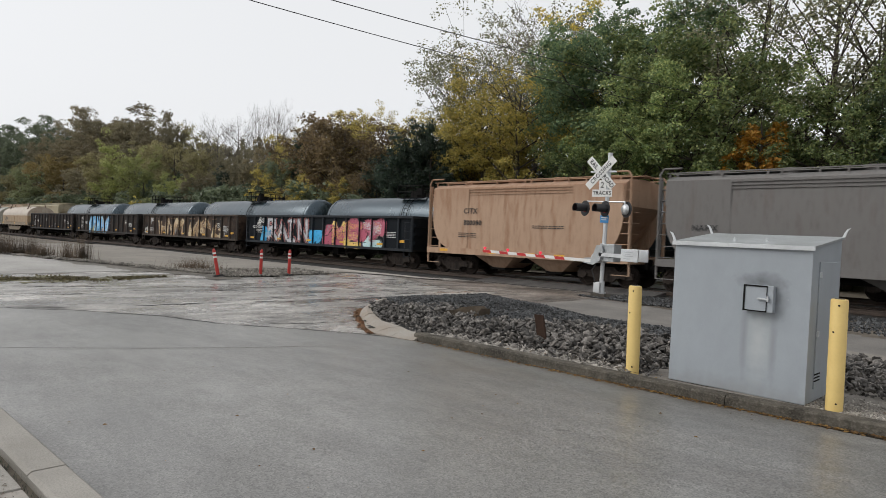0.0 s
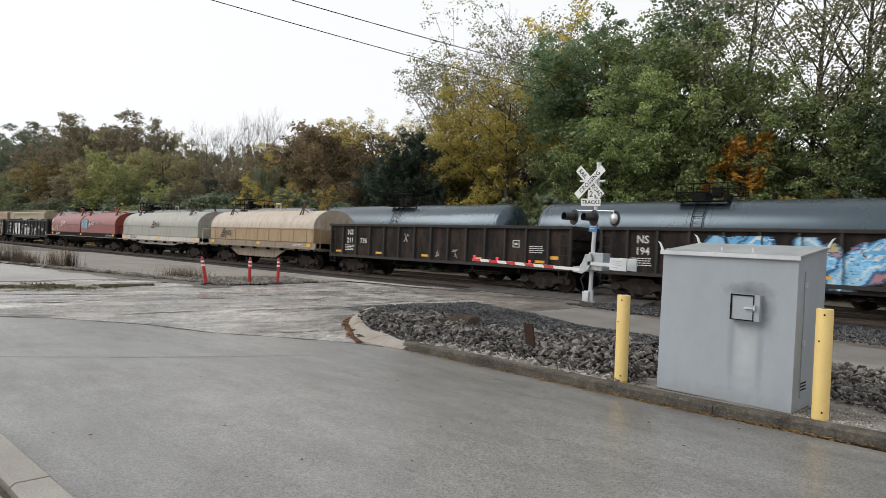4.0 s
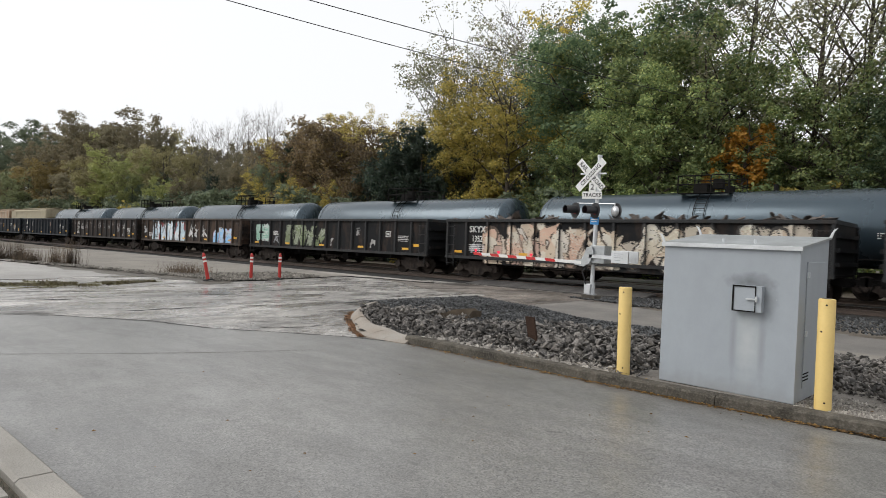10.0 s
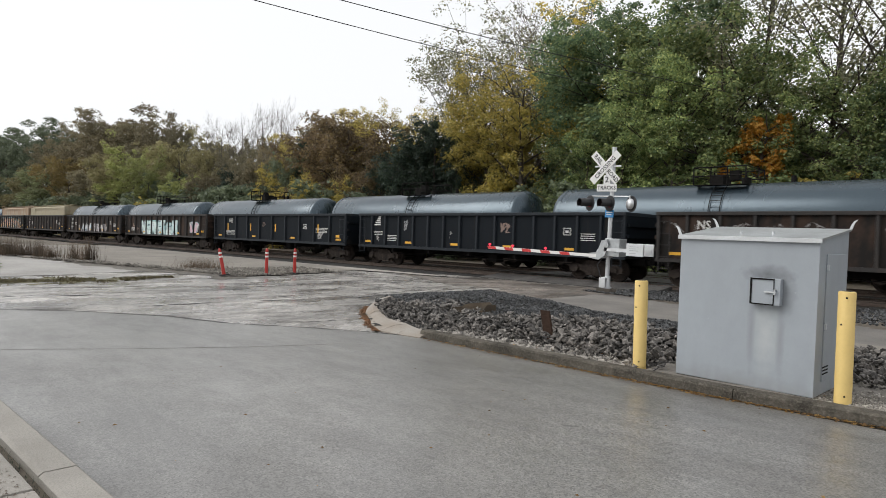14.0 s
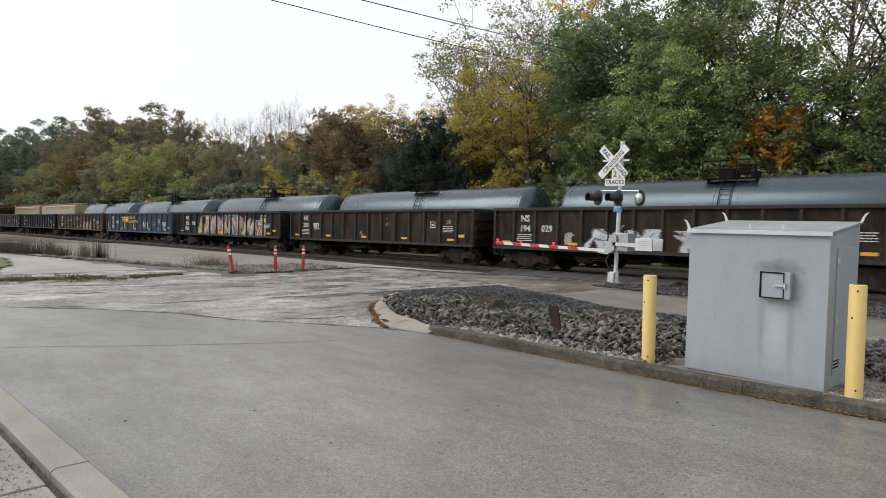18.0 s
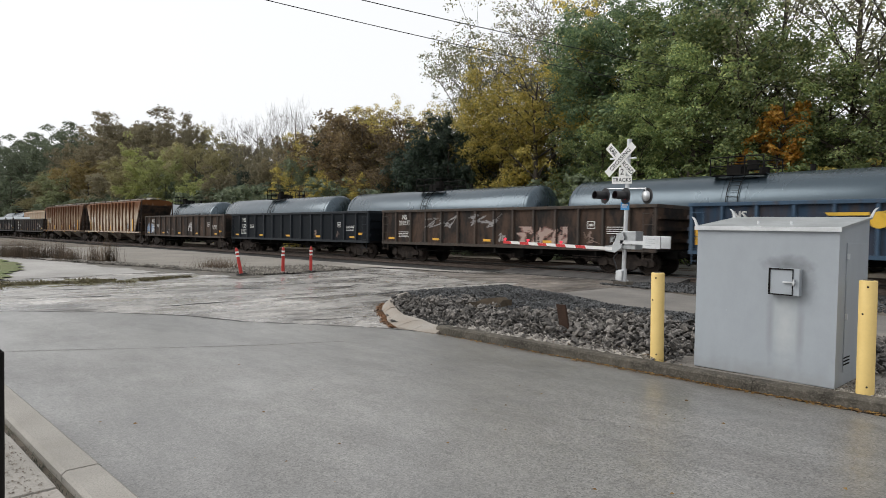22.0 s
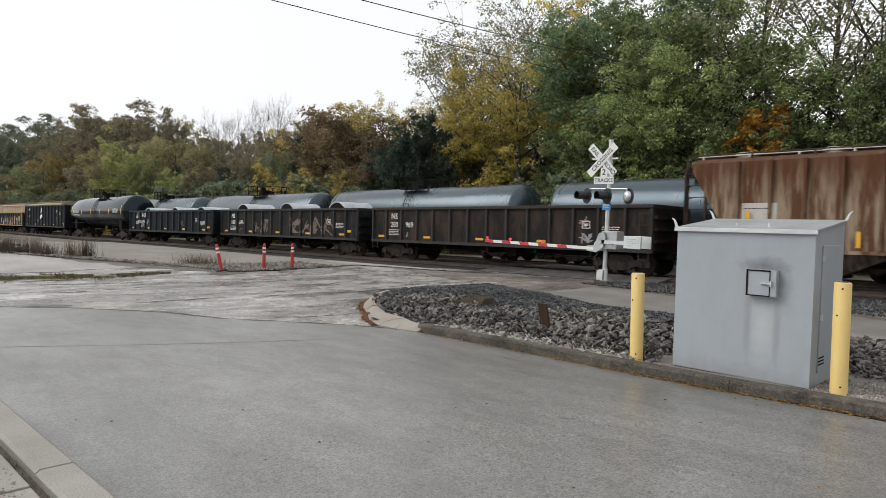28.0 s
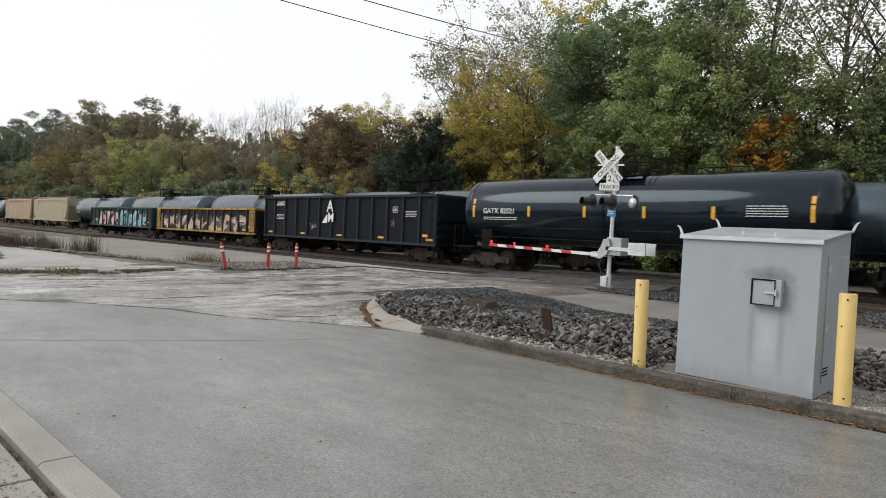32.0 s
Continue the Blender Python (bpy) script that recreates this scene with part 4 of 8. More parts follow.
tagged(part("rusted_stake", Shape().loft([[(-5.42 + e + a, 7.96 + b, z) for a, b in ((-0.075, -0.02), (0.075, -0.02), (0.075, 0.02), (-0.075, 0.02))] for e, z in ((0, -0.1), (-0.13, 0.50))]), STAKE), "rusted steel stake standing in the rocks", "stake")

LITTER = leaf_material("dead_leaf", (0.10, 0.06, 0.03), (0.22, 0.12, 0.04), (0.42, 0.26, 0.08))
# fallen leaves and bits on the asphalt, and along the kerb foot

litter = Shape()
for k in range(1550):
    if k < 1400:
        x = rnd.choice((rnd.uniform(-6.9, 3), rnd.gauss(-2.5, 1.3)))
        y, z = kerb_foot(x) - abs(rnd.gauss(0, 0.045)), 0.006
    elif k < 1490:
        x, y, z = rnd.uniform(-6, 2), rnd.uniform(6.98, 7.5), 0.10
    else:
        x, y, z = rnd.uniform(-7, -0.4), rnd.uniform(1.6, 6.6), 0.006
    s, a = rnd.uniform(0.010, 0.028) * (rnd.uniform(0.4, 0.9) if k >= 1490 else 1), rnd.uniform(0, 6.28)
    litter.add([(x + s * math.cos(a), y + s * math.sin(a), z), (x - 0.5 * s * math.sin(a), y + 0.5 * s * math.cos(a), z + s * 0.4), (x - s * math.cos(a), y - s * math.sin(a), z), (x + 0.5 * s * math.sin(a), y - 0.5 * s * math.cos(a), z)], [(0, 1, 2, 3)])
tagged(part("fallen_leaves", litter, LITTER), "brown fallen leaves on the pavement", "leaves", kind="stuff")

# ---- railway ----
TRACK_Y, FAR_Y = 24.3, 29.3
bed = Shape()
rings = []
for x in [-900, -600, -400] + span(-300, 60, 20):
    z = rail_z(x)
    rings.append([(x, 20.9, z - 0.42), (x, 21.9, z - 0.16), (x, 31.6, z - 0.16), (x, 32.8, z - 0.45), (x, 32.8, z - 1.0), (x, 20.9, z - 1.0)])
bed.loft(rings)
tagged(part("ballast_bed", bed, BALLAST), "dark crushed-stone ballast bed of two tracks", "ballast", kind="structure")


def track(name, y):
    root = thing(name, "steel rails on dark wooden ties", "railway track", kind="structure")
    for s in (-0.7525, 0.7525):
        prof = [(-0.07, -0.155), (-0.07, -0.14), (-0.012, -0.12), (-0.012, -0.045), (-0.036, -0.035), (-0.036, 0), (0.036, 0), (0.036, -0.035), (0.012, -0.045), (0.012, -0.12), (0.07, -0.14), (0.07, -0.155)]
        rr = [[(x, y + s + a, rail_z(x) + b) for a, b in prof] for x in (-880, -200, 60)]
        part("rail", Shape().loft(rr), RAIL, root)
    ties = Shape()
    rt = random.Random(3)
    for k in range(440):
        x = 20 - k * 0.53
        ties.box(x - 0.11, x + 0.11, y - 1.3 + rt.uniform(-0.04, 0.04), y + 1.3, rail_z(x) - 0.3, rail_z(x) - 0.15)
    part("tie", ties, TIE, root, kind="stuff")
    return root


track("near_track", TRACK_Y)
track("far_track", FAR_Y)
plank = thing("crossing_panel", "worn asphalt and timber crossing surface between the rails", "crossing", kind="structure")
for a, b in ((20.6, 23.42), (23.68, 24.92), (25.18, 28.42), (28.68, 29.92), (30.2, 34)):
    part("panel", Shape().loft([[(x, a, rail_z(x) - 0.3 if a < 21 else rail_z(x) - 0.02), (x, b, rail_z(x) - 0.02), (x, b, rail_z(x) - 0.4), (x, a, rail_z(x) - 0.4)] for x in (-19.0, -15, -10.6)]), DARK_ROAD, plank)


APRON = paving("dirty_crossing_apron", (0.235, 0.205, 0.178), (0.075, 0.066, 0.058), (0.03, 0.028, 0.026), 0.7, (1.3, 0.6, 1), wet=0.4, spots=0.9, speck=0.35, broad=1.2, cell=45.0, spec=0.4)
sheet("dirty_apron", span(-18.8, -8.6, 0.15), span(11.5, 21.6, 0.15), APRON, lift=-0.004, label="dirty worn asphalt just before the rails", category="road", kind="structure",
      inside=lambda x, y: (-11.9 < x < -9.2 or y > 15.4 + 0.25 * (x + 9) * (x > -13) - 1.0 * (x <= -13) + 1.4 * noise.noise((x * 0.5, y * 0.5, 3)) + 0.7 * noise.noise((x * 2, y * 2, 5))) and y > path_edge(x) - 0.3 and (x < -11.4 or y < 18.8))


# ---- the signal cabinet, posts, crossing signal ----
def signal_cabinet():
    root = thing("signal_cabinet", "grey painted steel railway signal cabinet on the island", "cabinet", at=pose(-2.465, 7.168, 0.07, 0, 0, -1.26))
    root.scale = (0.956, 0.956, 0.956)
    w, d, h = 0.742, 1.083, 1.657
    rise = 0.135
    part("body", Shape().loft([[(-w + e, e, z0), (w - e, e, z0), (w - e, d - e, z1), (-w + e, d - e, z1)] for e, z0, z1 in ((0.004, 0.02, 0.02), (0, 0.03, 0.03), (0, h - 0.004, h - 0.004 + rise), (0.004, h, h + rise))]), CABINET_FRONT, root)
    part("roof", Shape().loft([[(-w - 0.022, -0.03, z), (w + 0.022, -0.03, z), (w + 0.022, d + 0.03, z + rise), (-w - 0.022, d + 0.03, z + rise)] for z in (h, h + 0.022)]), ROOF_METAL, root, "mottled sheet-metal roof")
    part("roof_lip", Shape().bevel_box(-w - 0.026, w + 0.026, -0.038, -0.030, h - 0.024, h + 0.022, 0.002), SILVER, root, "bright metal drip edge")
    for x, y, s in ((-w, 0.02, -1), (w, d, 1), (-w, d, -1), (w, 0.02, 1)):
        if x > 0 and y < 0.5:
            continue
        part("lifting_hook", Shape().prism([(0, 0), (0.03 * s, 0), (0.055 * s, 0.075), (0.085 * s, 0.115), (0.05 * s, 0.10), (0.025 * s, 0.06)], 0, 0.02), SILVER, root, at=pose(x, y - 0.02, h + 0.018 + 0.13 * (y > 0.5)))
    for x in (-0.15, 0.2):
        part("roof_bolt", Shape().tube((x, 0.25, h + 0.03), (x, 0.25, h + 0.09), 0.015), SILVER, root)
    bx = part("meter_box", Shape().bevel_box(0.10, 0.405, -0.085, 0.0, 0.95, 1.235, 0.006), GREY_PAINT, root)
    bx2 = Shape()
    for a in ((0.10, 0.116, 0.95, 1.235), (0.10, 0.345, 1.22, 1.235), (0.10, 0.345, 0.95, 0.962), (0.338, 0.345, 0.95, 1.235)):
        bx2.box(a[0], a[1], -0.095, -0.083, a[2], a[3])
    part("rim", bx2, DARK, bx, "dark open rim")
    part("latch", Shape().box(0.25, 0.37, -0.115, -0.085, 1.085, 1.10).box(0.35, 0.365, -0.12, -0.085, 1.065, 1.125), SILVER, bx)
    side = part("side_door", Shape().bevel_box(w, w + 0.014, 0.24, 0.98, 0.16, 1.52, 0.005), GREY_PAINT, root)
    for z in (1.35, 0.72):
        part("hinge", Shape().box(w + 0.012, w + 0.03, 0.23, 0.27, z, z + 0.06), SILVER, side)
    for k in range(3):
        part("vent_slot", Shape().box(w + 0.014, w + 0.02, 0.22, 0.42, 0.24 + 0.035 * k, 0.252 + 0.035 * k), DARK, side)
    for x, z in ((-0.38, 0.72), (0.53, 1.1), (-0.7, 1.5)):
        part("rivet", Shape().tube((x, 0, z), (x, -0.006, z), 0.008), GREY_PAINT, root)
    part("foundation", Shape().bevel_box(-w + 0.01, w - 0.01, 0.01, d - 0.01, -0.3, 0.03, 0.005), OLD_CONCRETE, root, "concrete footing")
    return root


signal_cabinet()


def bollard(x, y, h, lean):
    root = thing("bollard", "yellow plastic-sleeved steel bollard behind the kerb", "bollard", "bollards by the cabinet", at=pose(x, y, 0, 0, lean, 0))
    s = Shape()
    n = 24
    rings = [[(r * math.cos(2 * math.pi * i / n), r * math.sin(2 * math.pi * i / n), z) for i in range(n)] for r, z in ((0.077, -0.2), (0.077, h - 0.015), (0.073, h - 0.004), (0.066, h))]
    s.loft(rings)
    part("sleeve", s, YELLOW, root, smooth=40)
    part("cap", Shape().tube((0, 0, h - 0.001), (0, 0, h + 0.006), 0.045, 16), OLD_CONCRETE, root)
    for a, z in ((-1.9, h - 0.32), (-1.2, 0.16), (-1.4, h - 0.06)):
        part("scuff", Shape().tube((0.0765 * math.cos(a), 0.0765 * math.sin(a), z), (0.079 * math.cos(a), 0.079 * math.sin(a), z), 0.010, 6), DARK, root)
    return root


bollard(-3.615, 7.17, 1.119, -1.0)
bollard(-1.514, 7.225, 1.173, -0.3)


GATE_LAMP = flat("lit_red_lamp", (0.6, 0.02, 0.04), 0.3)
GATE_LAMP.node_tree.nodes["Principled BSDF"].inputs["Emission Color"].default_value = (1, 0.05, 0.10, 1)
GATE_LAMP.node_tree.nodes["Principled BSDF"].inputs["Emission Strength"].default_value = 0.7


def crossing_signal():
    root = thing("crossing_signal", "railroad crossing signal with crossbuck, red lamps and lowered gate", "crossing signal", at=pose(-10.5, 18.4, 0, 0, 1.1, 0))
    part("base", Shape().bevel_box(-0.24, 0.24, -0.22, 0.22, -0.25, 0.03, 0.02), OLD_CONCRETE, root, "concrete footing")
    part("junction_box", Shape().bevel_box(-0.17, 0.05, -0.2, 0.10, 0.05, 0.38, 0.02), SILVER, root)
    part("mast_foot", Shape().tube((0, 0, 0.02), (0, 0, 0.07), 0.16, 16).tube((0.02, 0, 0.06), (0.02, 0, 0.42), 0.10, 16, 0.085), SILVER, root, smooth=40)
    part("mast", Shape().tube((0, 0, 0.03), (0.0, 0, 4.45), 0.068, 16).tube((0, 0, 4.45), (0, 0, 4.5), 0.078, 16), SILVER, root, smooth=40)
    cb = part("crossbuck", Shape().box(-0.25, 0.03, -0.10, -0.05, 3.82, 3.9).box(-0.25, 0.03, -0.10, -0.05, 3.5, 3.56), SILVER, root)
    part("bracket_arm", Shape().box(-0.62, 0.30, -0.075, -0.045, 3.88, 3.93), SILVER, root)
    for ang, y, word in ((45, -0.125, "CROSSING"), (-45, -0.112, "RAIL ROAD")):
        m = pose(-0.22, y, 3.86, 0, -ang, 0)
        b = part("blade", Shape().bevel_box(-0.64, 0.64, -0.004, 0.004, -0.125, 0.125, 0.003), WHITE, cb, at=m)
        if word == "CROSSING":
            letters(word, 0.2, BLACK, b, pose(0, -0.007, 0), spacing=1.05, squeeze=0.92)
        else:
            letters("RAIL", 0.2, BLACK, b, pose(-0.38, -0.007, 0), squeeze=0.9)
            letters("ROAD", 0.2, BLACK, b, pose(0.38, -0.007, 0), squeeze=0.9)
    s = part("track_count_sign", Shape().bevel_box(-0.49, 0.21, -0.115, -0.105, 3.1, 3.33, 0.003).bevel_box(-0.26, -0.02, -0.115, -0.105, 3.33, 3.62, 0.003), WHITE, root)
    letters("2", 0.26, BLACK, s, pose(-0.14, -0.119, 3.47))
    letters("TRACKS", 0.17, BLACK, s, pose(-0.14, -0.119, 3.215), spacing=1.05)
    part("cross_arm", Shape().tube((-0.68, -0.05, 2.95), (0.66, -0.05, 2.95), 0.022, 8), SILVER, root)
    for px, away in ((-0.66, 0), (0.06, 0), (0.66, 1)):
        # the lamps are turned to the road
        m = pose(px, -0.10, 0, 0, 0, -24)
        lamp = part("flasher", Shape().tube((0, 0.02, 2.98), (0, 0.02, 2.74), 0.02, 8), SILVER, root, at=m)
        n = 28
        yy, sgn = (-0.06, -1) if not away else (0.09, 1)
        part("backing_disc", Shape().tube((0, yy, 2.72), (0, yy + 0.012 * sgn, 2.72), 0.25, n), BLACK, lamp)
        if not away:
            part("housing", Shape().loft([[(r * math.cos(2 * math.pi * i / n), yy + dy, 2.72 + r * math.sin(2 * math.pi * i / n)) for i in range(n)] for r, dy in ((0.15, 0.0), (0.14, 0.08), (0.07, 0.13))]), BLACK, lamp, smooth=50)
            part("lens", Shape().loft([[(r * math.cos(2 * math.pi * i / n), yy + dy, 2.72 + r * math.sin(2 * math.pi * i / n)) for i in range(n)] for r, dy in ((0.125, -0.012), (0.10, -0.04), (0.04, -0.052))]), LENS, lamp, "dark red lens", smooth=60)
            hood = Shape()
            hood.loft([[(r * math.cos(a), yy + dy, 2.72 + r * math.sin(a)) for a in [radians(-45 + 270 * i / 14) for i in range(15)]] for r, dy in ((0.150, -0.012), (0.145, -0.40), (0.135, -0.40), (0.138, -0.012))], closed=True, caps=False)
            part("hood", hood, BLACK, lamp, smooth=40)
        else:
            part("housing", Shape().loft([[(r * math.cos(2 * math.pi * i / n), yy - 0.02 - dy, 2.72 + r * math.sin(2 * math.pi * i / n)) for i in range(n)] for r, dy in ((0.165, 0.0), (0.16, 0.06), (0.09, 0.12))]), SILVER, lamp, smooth=50)
    part("blue_sign", Shape().bevel_box(-0.15, 0.15, -0.10, -0.09, 2.28, 2.52, 0.004), BLUE, root, "small blue notice plate")
    part("notice_line", Shape().box(-0.11, 0.11, -0.104, -0.10, 2.42, 2.46).box(-0.11, 0.08, -0.104, -0.10, 2.36, 2.385), WHITE, root)
    mech = part("gate_mechanism", Shape().bevel_box(0.0, 0.50, -0.25, 0.22, 1.06, 1.62, 0.02), ROOF_METAL, root)
    part("hub", Shape().tube((-0.1, -0.30, 1.15), (-0.1, 0.30, 1.15), 0.16, 20), SILVER, mech, smooth=40)
    part("door_lock", Shape().box(0.36, 0.40, -0.27, -0.25, 1.2, 1.3), BLACK, mech)
    side_arm = Shape().prism([(-0.50, 0.97), (-0.50, 1.13), (-0.22, 1.16), (-0.08, 1.55), (0.10, 1.58), (0.16, 1.4), (0.06, 1.08), (-0.16, 0.93)], -0.33, -0.29)
    part("gate_support", side_arm, ROOF_METAL, mech)
    for y in (-0.31, 0.31):
        part("counterweight_arm", Shape().box(0.02, 1.3, y - 0.02, y + 0.02, 1.22, 1.33), SILVER, mech)
    for y in (-0.36, 0.30):
        part("counterweight", Shape().bevel_box(0.80, 1.36, y, y + 0.06, 1.12, 1.50, 0.01), SILVER, mech)
    for k, (z0, z1) in enumerate(((1.40, 1.425), (1.34, 1.36), (1.28, 1.31), (1.20, 1.225))):
        part("label_bar", Shape().box(0.90, 1.20 - 0.08 * (k % 2), -0.364, -0.36, z0, z0 + (z1 - z0) * 0.6), STEEL, mech)
    cable = Shape()
    pts = [(-0.12, -0.2, 0.36), (-0.16, -0.22, 0.55), (-0.24, -0.24, 0.75), (-0.1, -0.25, 0.95)]
    for a, b in zip(pts, pts[1:]):
        cable.tube(a, b, 0.018, 6)
    part("cable", cable, BLACK, root)
    arm = part("gate_arm", Shape().bevel_box(-4.72, -0.25, -0.335, -0.30, 1.00, 1.10, 0.006), WHITE, root, "red and white striped gate arm")
    k, x = 0, -4.7
    while x < -0.8:
        sh = Shape().add([(x, -0.338, 1.002), (x + 0.38, -0.338, 1.002), (x + 0.32, -0.338, 1.098), (x - 0.06, -0.338, 1.098)], [(0, 1, 2, 3)])
        part("red_stripe", sh, RED, arm)
        x += 0.78
    for x in (-4.65, -3.6, -2.2):
        part("gate_lamp", Shape().tube((x, -0.32, 1.10), (x, -0.32, 1.14), 0.02, 8).tube((x, -0.36, 1.17), (x, -0.28, 1.17), 0.038, 12), GATE_LAMP, arm)
    return root


crossing_signal()


def delineator(x, y, lean, back):
    root = thing("delineator_post", "orange-red flexible road delineator post with white bands", "delineator post", "delineator posts at the crossing", at=pose(x, y, ground_z(x, y) + 0.03, back, lean, 0))
    part("foot", Shape().bevel_box(-0.12, 0.12, -0.12, 0.12, -0.02, 0.03, 0.01), BLACK, root)
    part("post", Shape().tube((0, 0, 0.02), (0, 0, 0.80), 0.055, 14, 0.05), ORANGE, root, smooth=40)
    for z in (0.56, 0.68):
        part("white_band", Shape().tube((0, 0, z), (0, 0, z + 0.055), 0.055, 14, 0.055), WHITE, root)
    part("cap", Shape().tube((0, 0, 0.80), (0, 0, 0.86), 0.048, 14, 0.02), ORANGE, root)


delineator(-18.94, 9.75, -9, 8)
delineator(-18.96, 11.24, 1, 0)
delineator(-19.05, 12.38, 0.5, 0)

# thin dark post beside the camera
post = thing("sign_post", "thin dark steel post on the sidewalk", "post", at=pose(-2.36, 0.41, 0.08))
part("tube", Shape().tube((0, 0, 0), (0, 0, 1.11), 0.026, 12), DARK, post, smooth=40)
part("cap", Shape().tube((0, 0, 1.11), (0, 0, 1.125), 0.024, 12, 0.012), DARK, post)

DRY = material("dry_stalks", (0.13, 0.095, 0.065), (0.06, 0.046, 0.034), rough=0.95, spec=0.1, scale=3, bump=0.0, island=0.5)
# dry brush along the yard
stalks = Shape()
rnd = random.Random(14)
CLUMPS = []
for k in range(34):
    x = rnd.uniform(-36, -27.6) if k < 26 else rnd.uniform(-27.6, -23)
    CLUMPS.append((x, verge_edge(x) + rnd.uniform(0.2, 1.4), rnd.uniform(0.10, 0.3), rnd.uniform(0.6, 1.25) if k < 26 else rnd.uniform(0.2, 0.45)))
for k in range(3400):
    cx, cy, cw, ch = CLUMPS[k % 26]
    x, y = rnd.gauss(cx, cw), rnd.gauss(cy, cw)
    h = rnd.uniform(0.45, 1.0) * ch
    dx, dy = rnd.gauss(0, 0.10), rnd.gauss(0, 0.10)
    z = ground_z(x, y)
    stalks.add([(x - 0.014, y, z), (x + 0.014, y, z), (x + dx * h, y + dy * h, z + h)], [(0, 1, 2)])
for k in range(500):
    x, y = rnd.gauss(-22.3, 0.5), rnd.gauss(10.6, 0.4)
    h = rnd.uniform(0.15, 0.5)
    z = ground_z(x, y)
    stalks.add([(x - 0.01, y, z), (x + 0.01, y, z), (x + rnd.gauss(0, 0.15), y + rnd.gauss(0, 0.15), z + h)], [(0, 1, 2)])
tagged(part("dry_brush", stalks, DRY), "dry brown weeds and brush at the yard edge", "brush", kind="stuff")


# ---- freight cars: x along the track, origin on the rail head, near side at -y ----
def truck_meshes():
    fr = Shape()
    for s in (-1, 1):
        y0, y1 = s * 0.92, s * 1.06
        prof = [(-1.22, 0.36), (-1.22, 0.56), (-1.0, 0.66), (-0.62, 0.62), (-0.42, 0.80), (0.42, 0.80), (0.62, 0.62), (1.0, 0.66), (1.22, 0.56), (1.22, 0.36), (0.98, 0.30), (0.80, 0.40), (0.50, 0.34), (0.40, 0.20), (-0.40, 0.20), (-0.50, 0.34), (-0.80, 0.40), (-0.98, 0.30)]
        fr.prism(prof, min(y0, y1), max(y0, y1))
        for x in (-0.89, 0.89):
            fr.tube((x, s * 1.04, 0.46), (x, s * 1.13, 0.46), 0.12, 10)
        for x in (-0.2, 0, 0.2):
            fr.tube((x, s * 1.0, 0.24), (x, s * 1.0, 0.52), 0.085, 8)
    fr.box(-0.2, 0.2, -1.02, 1.02, 0.5, 0.78)
    wh = Shape()
    for s in (-1, 1):
        n = 26
        rings = [[(r * math.cos(2 * math.pi * i / n), s * y, r * math.sin(2 * math.pi * i / n)) for i in range(n)] for r, y in ((0.12, 0.80), (0.2, 0.83), (0.36, 0.79), (0.38, 0.83), (0.457, 0.83), (0.457, 0.72), (0.475, 0.69), (0.1, 0.69))]
        wh.loft(rings)
    wh.tube((0, -0.72, 0), (0, 0.72, 0), 0.085, 10)
    return fr.mesh("truck_frame", TRUCK), wh.mesh("wheelset", WHEEL, 40)


FRAME_MESH, WHEEL_MESH = truck_meshes()


def trucks(car, half):
    for s in (-1, 1):
        t = part("truck", FRAME_MESH, parent=car, at=pose(s * half, 0, 0))
        for x in (-0.89, 0.89):
            part("wheelset", WHEEL_MESH, parent=t, at=pose(x, 0, 0.457))


def couplers(car, L):
    for s in (-1, 1):
        sh = Shape().box(min(s * (L / 2 - 0.75), s * (L / 2 + 0.02)), max(s * (L / 2 - 0.75), s * (L / 2 + 0.02)), -0.09, 0.09, 0.74, 0.92)
        sh.box(min(s * (L / 2 - 0.2), s * (L / 2 + 0.05)), max(s * (L / 2 - 0.2), s * (L / 2 + 0.05)), -0.15, 0.15, 0.70, 0.98)
        sh.tube((s * (L / 2 - 0.3), -0.25, 0.85), (s * (L / 2 - 0.02), -0.12, 0.40), 0.03, 6)
        part("coupler", sh, DARK, car)


def ladder(car, x0, x1, y, z0, z1, n, mat, stiles=True):
    sh = Shape()
    for k in range(n):
        z = z0 + (z1 - z0) * k / (n - 1)
        sh.box(x0, x1, y - 0.04, y - 0.015, z - 0.012, z + 0.012)
        sh.box(x0, x0 + 0.03, y - 0.03, y + 0.03, z - 0.02, z + 0.02).box(x1 - 0.03, x1, y - 0.03, y + 0.03, z - 0.02, z + 0.02)
    for x in (x0, x1 - 0.03):
        sh.box(x, x + 0.03, y - 0.03 if stiles else y - 0.012, y, z0 - 0.1, z1 + 0.05)
    return part("ladder", sh, mat, car)


